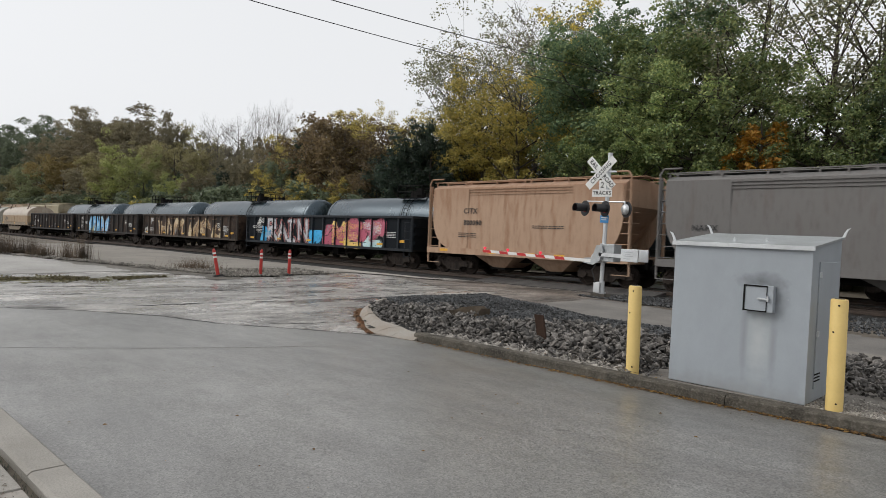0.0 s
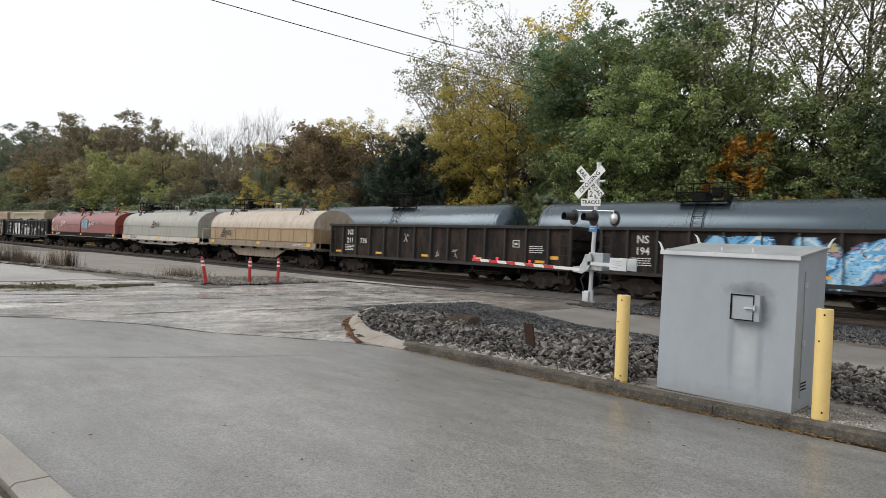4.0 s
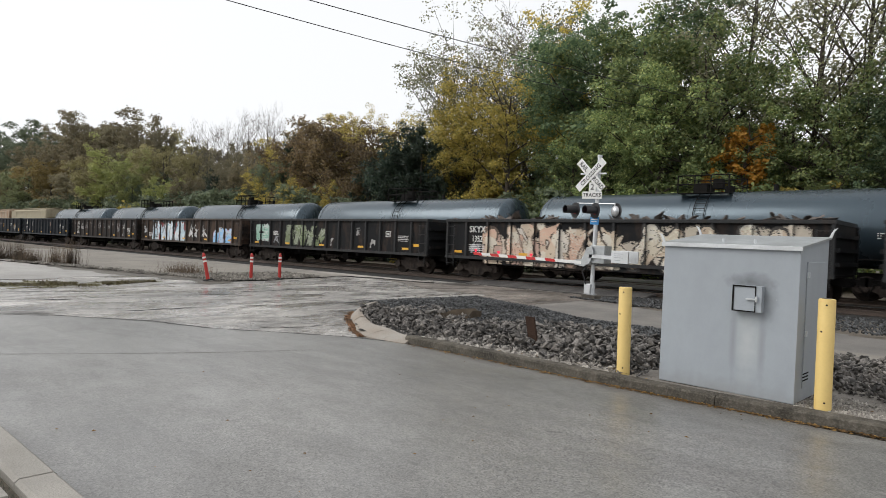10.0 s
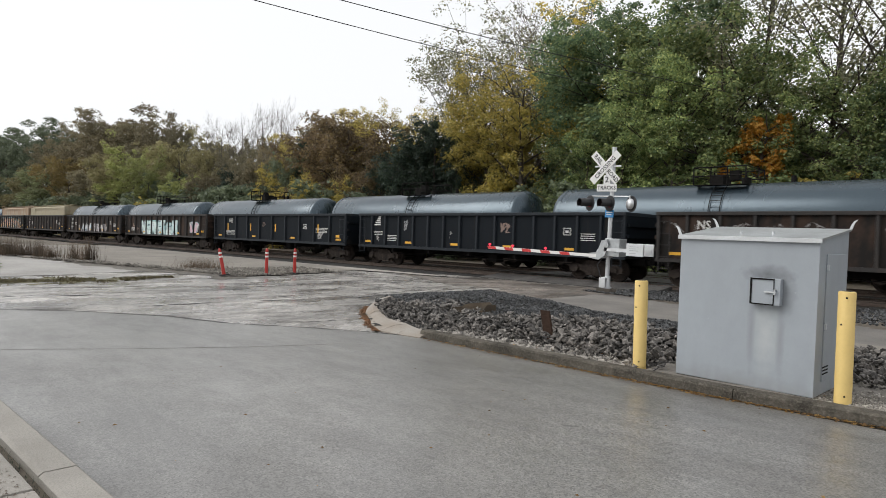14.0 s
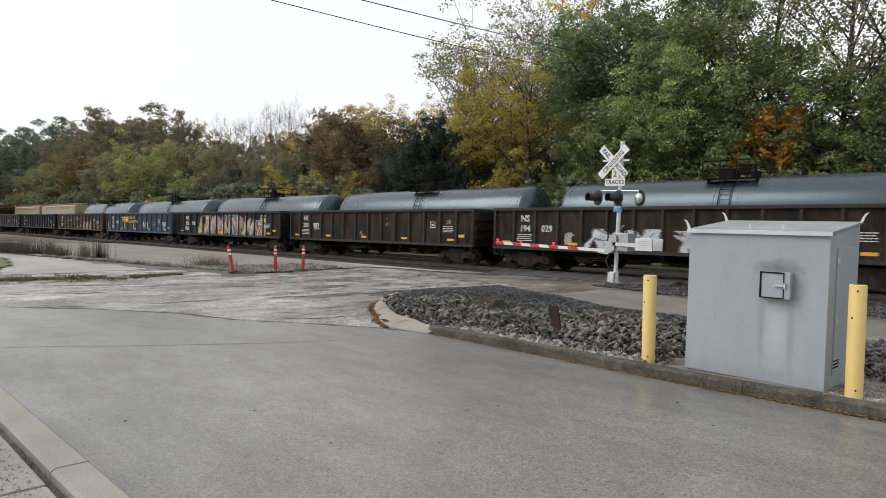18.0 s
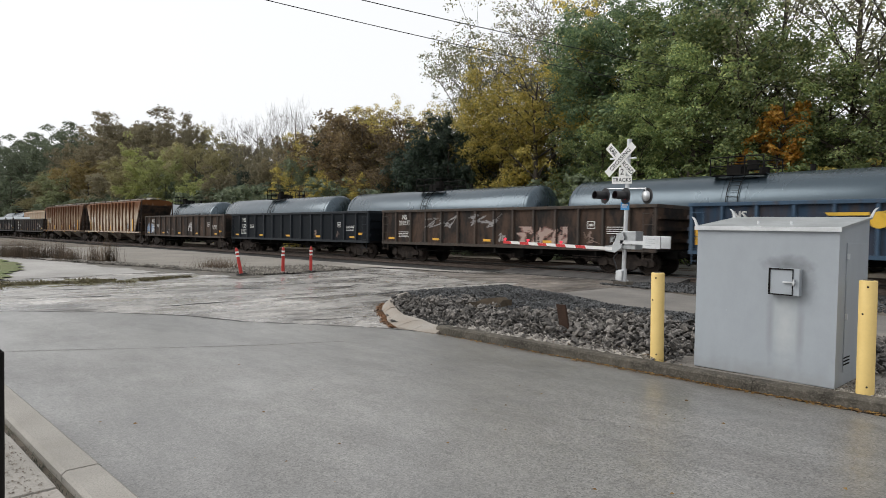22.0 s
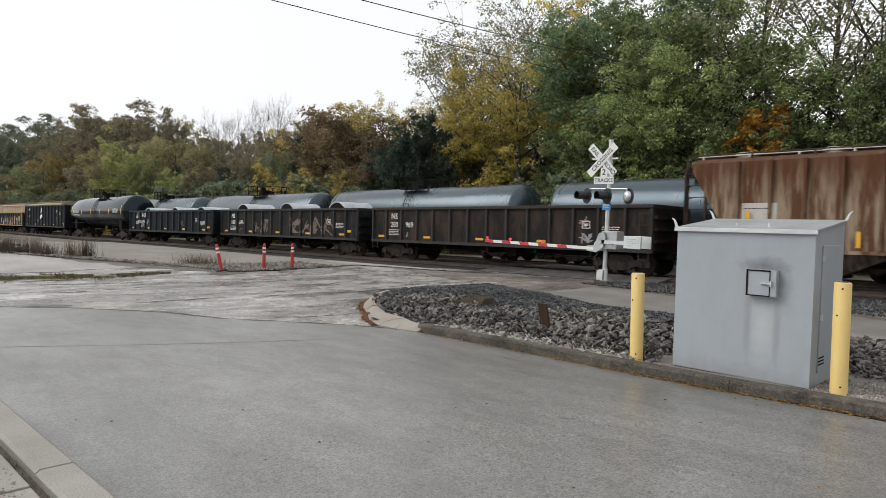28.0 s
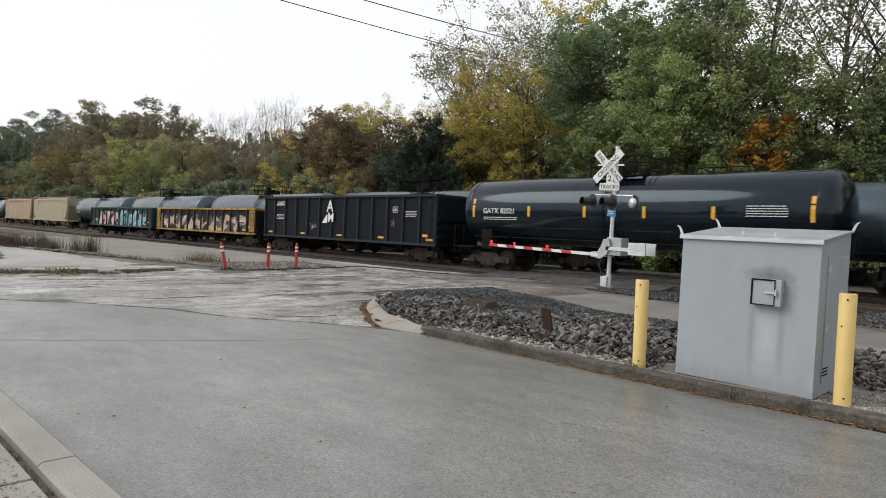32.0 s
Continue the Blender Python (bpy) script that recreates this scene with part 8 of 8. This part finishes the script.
def make_tree(seed, height, width, leaf, label, density=130, low=0.22, size=0.17, airy=0.0, conifer=False, name="tree", rise=1.0, girth=1.0):
    rnd = random.Random(seed)
    root = thing(name, label, "tree", "trees behind the tracks")
    wood = Shape()
    tips = []
    pts = [(0, 0, -0.6)]
    lean = rnd.uniform(-0.06, 0.06), rnd.uniform(-0.06, 0.06)
    n = 7
    for k in range(1, n + 1):
        z = height * (0.86 if conifer or leaf is None else 0.8) * k / n
        pts.append((lean[0] * z + rnd.uniform(-0.2, 0.2), lean[1] * z + rnd.uniform(-0.2, 0.2), z))
    r0 = (height * 0.016 + 0.05) * girth
    for k in range(n):
        wood.tube(pts[k], pts[k + 1], r0 * (1 - 0.86 * k / n), 7, r0 * (1 - 0.86 * (k + 1) / n), caps=False)
    count = 22 if not conifer else 30
    for k in range(count):
        f = low + ((0.97 if conifer or leaf is None else 0.90) - low) * (k + rnd.random()) / count
        i = min(n - 1, int(f * n))
        u = f * n - i
        b = [pts[i][j] + (pts[i + 1][j] - pts[i][j]) * u for j in range(3)]
        a = k * 2.4 + rnd.uniform(-0.5, 0.5)
        shape = (1.15 - f) * 1.05 if conifer else math.sin(math.pi * min(1, (f - low * 0.5) / (1.12 - low * 0.5))) ** 0.6
        ln = width * 0.5 * shape * rnd.uniform(0.65, 1.15)
        up = rnd.uniform(0.35, 0.95) * rise * ln if not conifer else -0.1 * ln
        mid = (b[0] + math.cos(a) * ln * 0.5, b[1] + math.sin(a) * ln * 0.5, b[2] + up * 0.55)
        tip = (b[0] + math.cos(a) * ln, b[1] + math.sin(a) * ln, b[2] + up)
        rb = max(0.025, r0 * 0.42 * (1 - f * 0.8))
        wood.tube(b, mid, rb, 5, rb * 0.6, caps=False)
        wood.tube(mid, tip, rb * 0.6, 5, 0.012, caps=False)
        tips.append((tip, rnd.uniform(0.6, 1.25) * width / 8))
        tips.append((mid, rnd.uniform(0.5, 1.0) * width / 8))
        for q in range(3):
            t2 = tuple(mid[j] + (tip[j] - mid[j]) * rnd.random() + rnd.uniform(-0.22, 0.22) * ln for j in range(3))
            wood.tube(mid, t2, rb * 0.4, 4, 0.008, caps=False)
            tips.append((t2, rnd.uniform(0.45, 0.95) * width / 8))
    if leaf is None:
        for (tp, r) in tips:
            for q in range(4):
                e = (tp[0] + rnd.uniform(-0.8, 0.8), tp[1] + rnd.uniform(-0.8, 0.8), tp[2] + rnd.uniform(0.1, 1.3))
                wood.tube(tp, e, 0.014, 3, 0.006, caps=False)
                wood.tube(e, (e[0] + rnd.uniform(-0.4, 0.4), e[1] + rnd.uniform(-0.4, 0.4), e[2] + rnd.uniform(0.1, 0.6)), 0.007, 3, 0.004, caps=False)
    part("trunk", wood, BARE if leaf is None else BARK, root, smooth=60)
    if leaf is not None:
        crown = Shape()
        tips = [t for t in tips if rnd.random() > airy]
        leaf_cloud(crown, rnd, tips, density, size)
        part("crown", crown, LEAVES[leaf], root)
    return root


TREE_KINDS = {
    "oak_dark": make_tree(1, 19.5, 10.5, "dark", "tall dark green leafy tree", density=300, low=0.2, size=0.105),
    "oak_green": make_tree(2, 18.6, 10, "green", "tall green leafy autumn tree", density=240, low=0.15, size=0.105, airy=0.08),
    "olive": make_tree(3, 17.4, 10.5, "olive", "tree with yellow-olive autumn leaves", density=220, low=0.12, airy=0.15, size=0.10),
    "thin": make_tree(4, 19, 9, "grey", "tall half-bare tree with sparse grey-green leaves", density=120, low=0.25, airy=0.2, size=0.09, rise=1.8, girth=0.6),
    "brown": make_tree(5, 13, 8.5, "brown", "tree with russet-brown autumn leaves", density=200, low=0.12, size=0.105),
    "orange": make_tree(6, 9.8, 2.4, "orange", "small tree with orange leaves", density=950, low=0.55, size=0.09),
    "conifer": make_tree(7, 14, 6, "conifer", "dark evergreen tree with drooping boughs", density=340, low=0.06, conifer=True, size=0.11),
    "cedar": make_tree(20, 14, 7.5, "conifer", "broad dark evergreen tree at the wood edge", density=330, low=0.04, size=0.11),
    "bare": make_tree(8, 16, 7, None, "bare leafless tree with thin twigs", low=0.3, girth=0.7),
    "bush": make_tree(9, 5.5, 6.5, "green", "dense green undergrowth bush", density=260, low=0.05, size=0.12, name="bush"),
    "bush_olive": make_tree(10, 5.0, 6.0, "olive", "yellow-green undergrowth bush in autumn", density=230, low=0.05, size=0.12, name="bush"),
    "bush_dark": make_tree(11, 6.5, 7.0, "far_dark", "dark dense undergrowth thicket", density=110, low=0.03, size=0.2, name="bush"),
    "far_brown": make_tree(12, 15, 10, "far_brown", "distant tree with russet-brown leaves", density=170, low=0.08, size=0.14),
    "far_dull": make_tree(16, 15, 10, "far_dull", "distant tree with grey-brown thinning leaves dulled for haze", density=170, low=0.08, size=0.14, airy=0.1),
    "far_olive": make_tree(13, 15, 10, "far_olive", "distant tree with olive-yellow leaves", density=170, low=0.08, size=0.14),
    "far_gold": make_tree(17, 15, 10, "far_gold", "distant tree with gold leaves dulled for haze", density=170, low=0.08, size=0.14),
    "far_light": make_tree(18, 15, 10, "far_light", "tree with fresh yellow-green leaves at the wood edge", density=170, low=0.06, size=0.14),
    "far_green": make_tree(14, 15, 10, "far_green", "distant tree with green leaves", density=170, low=0.08, size=0.14),
    "far_dark": make_tree(15, 15, 10, "far_dark", "distant tree with dark green leaves", density=170, low=0.08, size=0.14),
    "far_pine": make_tree(19, 15, 10, "conifer", "broad dark evergreen thicket at the wood edge", density=130, low=0.04, size=0.13, conifer=True),
}
USED = set()


def plant(kind, x, y, s=1.0, turn=0.0, sz=None):
    m = pose(x, y, ground_z(x, y) - 0.05, 0, 0, turn)
    base = TREE_KINDS[kind]
    ob = base if kind not in USED else copy_thing(base, m)
    USED.add(kind)
    ob.matrix_basis = m @ Matrix.Diagonal((s, s, sz or s, 1))
    return ob


rnd = random.Random(77)
# the large trees behind the crossing, one by one
GROVE_BY_CROSSING = [("thin", -39.6, 44, 1.05), ("thin", -38.4, 43.6, 1.1), ("olive", -37.9, 44.5, 0.75), ("thin", -39.4, 46, 1.12), ("olive", -36.6, 46, 0.95), ("bare", -36.5, 47, 1.2), ("thin", -34.0, 48, 1.35), ("olive", -31.0, 40, 0.98), ("olive", -33.8, 42, 0.86), ("olive", -34.8, 40.6, 0.72), ("bare", -32.4, 45, 1.35), ("olive", -29.3, 48, 1.26), ("oak_dark", -27.0, 43.5, 0.92), ("oak_dark", -24.2, 43, 1.08), ("oak_green", -24.0, 38.5, 0.6), ("oak_dark", -21.6, 46, 1.22)]
GROVE_MIDDLE = [("oak_green", -19.9, 43, 1.12), ("oak_green", -18.2, 39, 0.8), ("oak_green", -21.2, 38.3, 0.62), ("oak_green", -17.0, 41.5, 0.85), ("orange", -12.5, 38.0, 1.17), ("orange", -14.4, 38.6, 0.84), ("thin", -14.6, 43, 1.3), ("thin", -10.2, 42, 1.25), ("thin", -8.2, 44, 1.35), ("oak_green", -11.0, 40.5, 0.72), ("oak_green", -8.0, 39.6, 0.78), ("oak_green", -15.2, 41, 0.95), ("oak_dark", -5.0, 40, 0.62), ("oak_green", -12.6, 47, 0.62), ("oak_green", -2.5, 41, 0.75), ("thin", -2.0, 45, 1.2), ("oak_dark", 3, 42, 1.0), ("oak_green", 9, 43, 1.0)]
GROVE_EAST = [("oak_dark", 16, 42, 1.0), ("olive", -47.4, 37.0, 0.42), ("brown", -47.5, 38, 0.75), ("olive", -50.5, 46, 0.92), ("olive", -54.5, 47, 0.92), ("brown", -54, 41, 1.2), ("brown", -58.5, 44, 1.35), ("brown", -50.5, 41.5, 1.15), ("brown", -62.5, 45, 1.4)]
GROVE_WEST = [("brown", -56, 37.0, 0.55), ("olive", -52.5, 36.8, 0.45), ("olive", -59, 37.2, 0.5)]
for kind, x, y, s in GROVE_BY_CROSSING + GROVE_MIDDLE + GROVE_EAST + GROVE_WEST:
    plant(kind, x, y, s, rnd.uniform(0, 360))
# the wooded edge running west: kind, place, width and the height of the top
FAR_BACK = [("olive", -57.5, 48, 7.5, 14.4), ("brown", -51.5, 47, 5.0, 14.6), ("far_dark", -281.2, 54, 18.4, 31.0), ("far_dark", -246.7, 54, 16.5, 30.0), ("far_dark", -229.4, 56, 13.7, 28.7), ("far_dark", -202.8, 54, 14.1, 28.9), ("far_dull", -188.3, 55, 13.3, 27.9), ("far_brown", -166.1, 54, 13.6, 26.9), ("far_brown", -147.0, 53, 16.5, 25.6), ("far_dull", -137.5, 52, 12.0, 24.8), ("far_brown", -127.9, 52, 7.4, 23.0), ("far_olive", -121.6, 53, 9.5, 19.4), ("far_olive", -110.5, 53, 8.9, 18.6), ("far_dull", -98.7, 52, 7.2, 16.4), ("far_dull", -91.1, 52, 6.8, 16.6), ("far_dull", -82.9, 51, 5.5, 16.2)]
FAR_MID = [("far_dark", -249.2, 46, 16.2, 24.2), ("far_dark", -216.6, 46, 14.4, 22.8), ("far_dark", -193.6, 47, 13.2, 22.1), ("far_dull", -169.2, 46, 11.8, 20.8), ("far_brown", -152.8, 46, 12.2, 19.7), ("far_brown", -136.3, 46, 11.2, 19.7), ("far_dull", -116.0, 46, 8.9, 16.4), ("far_olive", -103.0, 45, 9.7, 16.1), ("far_olive", -93.8, 45, 7.6, 14.5), ("far_dull", -83.7, 45, 6.2, 12.9), ("far_dull", -76.2, 45, 5.8, 13.0)]
FAR_FRONT = [("far_dark", -209.7, 40, 15.4, 14.3), ("far_olive", -171.0, 39, 11.5, 12.9), ("far_green", -158.5, 40, 11.7, 14.1), ("far_gold", -146.1, 41, 11.0, 15.8), ("far_dull", -126.2, 39.5, 9.1, 12.2), ("far_olive", -116.3, 40, 10.3, 14.6), ("far_light", -110.9, 41, 9.3, 15.1), ("far_light", -98.7, 38.5, 5.6, 11.8), ("far_light", -88.0, 38.5, 6.1, 8.9), ("far_dark", -97.0, 40, 4.7, 9.1), ("far_brown", -81.9, 39, 5.3, 9.1), ("far_pine", -75.7, 39, 5.5, 10.0), ("far_dull", -72.1, 40, 4.6, 10.6), ("far_brown", -69.4, 41, 4.5, 10.9), ("far_dark", -63.5, 40, 4.0, 10.0)]
BARE_TREES = [("bare", -96.5, 47, 5.9, 18.0), ("bare", -92.1, 47, 5.7, 18.7), ("bare", -90.1, 48, 5.7, 19.1), ("bare", -81.8, 46, 4.4, 16.3), ("bare", -80.0, 47, 5.2, 19.3), ("bare", -76.0, 46, 5.0, 19.1), ("bare", -72.9, 46, 4.1, 17.4), ("far_dull", -156.8, 50, 7.0, 26.5), ("far_dull", -113.6, 50, 5.0, 21.2), ("olive", -68.0, 44, 7.0, 12.0)]
EVERGREENS = [("conifer", -63.0, 42, 4.4, 14.9), ("conifer", -66.6, 43, 3.7, 12.8), ("cedar", -44.6, 38.0, 4.2, 9.6), ("cedar", -42.4, 38.2, 4.6, 10.4), ("cedar", -40.4, 38.2, 5.2, 11.4), ("cedar", -38.3, 38.6, 5.6, 12.6), ("cedar", -36.6, 39.6, 5.0, 11.6), ("conifer", -39.7, 39, 4.4, 13.2), ("cedar", -41.5, 40.5, 6.0, 10.0)]
SIZES = {"cedar": (14, 7.5), "bare": (16, 7), "conifer": (14, 6), "thin": (19, 9)}
for kind, x, y, w, top in FAR_BACK + FAR_MID + FAR_FRONT + BARE_TREES + EVERGREENS:
    hh, ww = SIZES.get(kind, (15, 10))
    plant(kind, x, y, w / ww, rnd.uniform(0, 360), sz=(top - ground_z(x, y)) / hh)
x = -66.0
while x > -330:
    plant("far_dark" if x < -150 else "far_dull", x, 60 + rnd.uniform(-2, 2), 1.0, rnd.uniform(0, 360), sz=rnd.uniform(0.62, 0.75) if x > -100 else 0.8)
    plant("far_dull" if x > -110 else "far_dark", x - 4, 43 + rnd.uniform(-1, 1), 0.85, rnd.uniform(0, 360), sz=rnd.uniform(0.42, 0.6))
    plant("bush_dark", x - 2, 40 + rnd.uniform(-1, 1), 1.0, rnd.uniform(0, 360))
    x -= 6.5
# a darker second line that closes the gaps, and the undergrowth
x = 22.0
while x > -150:
    plant("bush_dark", x, 53 + rnd.uniform(-2, 2), rnd.uniform(1.2, 1.6), rnd.uniform(0, 360))
    plant("bush_dark", x + 2, 45 + rnd.uniform(-2, 2), rnd.uniform(0.9, 1.2), rnd.uniform(0, 360))
    x -= 5.5
x = 20.0
while x > -210:
    plant(rnd.choice(("bush", "bush_dark", "bush_olive", "bush", "bush_dark") if x > -36 else ("bush_dark", "bush_dark", "bush_olive")), x, 37 + rnd.uniform(-0.8, 1.5), rnd.uniform(0.65, 1.0), rnd.uniform(0, 360))
    x -= 4.2 if x > -100 else 6
# a loose row of trees added out of view, across the road behind the camera
for k in range(9):
    plant("oak_green" if k % 2 else "brown", -60 + 15 * k, -38 + rnd.uniform(-4, 4), 0.7, rnd.uniform(0, 360))

# overhead wires
for x0, k, y0 in ((-20.7, 0.179, 11.5), (-18.2, 0.233, 13.3)):
    sh = Shape()
    ys = span(-6, 54, 1.5)
    pts = [(x0 + k * (y - y0), y, 9.36 + 0.0011 * (y - 21.5) ** 2) for y in ys]
    sh.loft([[(x + 0.016 * math.cos(2 * math.pi * i / 6), y, z + 0.016 * math.sin(2 * math.pi * i / 6)) for i in range(6)] for x, y, z in pts])
    tagged(part("overhead_wire", sh, BLACK), "thin black overhead cable", "cable")


# ---- movement ----
def motions():
    wheels = []
    for i, car in enumerate(TRAIN):
        x0 = (GAPS[i] + GAPS[i + 1]) / 2
        rows = []
        for t in range(0, 33):
            x = x0 + travel(t)
            rows.append((t, pose(x, TRACK_Y, rail_z(x), 0, -SLOPE, 0)))
        walk(car, rows)
        wheels += [w for t in car.children if t.name.startswith("truck") for w in t.children]
    # the wheelsets roll with the train; all that stand alike on their truck share one roll
    rolled = {}
    for w in wheels:
        place = round(w.location.x, 2)
        if place not in rolled:
            walk(w, [(k / FPS, pose(place, 0, 0.457, 0, math.degrees(travel(k / FPS) / 0.457) % 360, 0)) for k in range(32 * FPS + 1)])
            rolled[place] = w
        else:
            w.rotation_mode = "QUATERNION"
            w.animation_data_create()
            w.animation_data.action = rolled[place].animation_data.action
            w.animation_data.action_slot = rolled[place].animation_data.action_slot


motions()
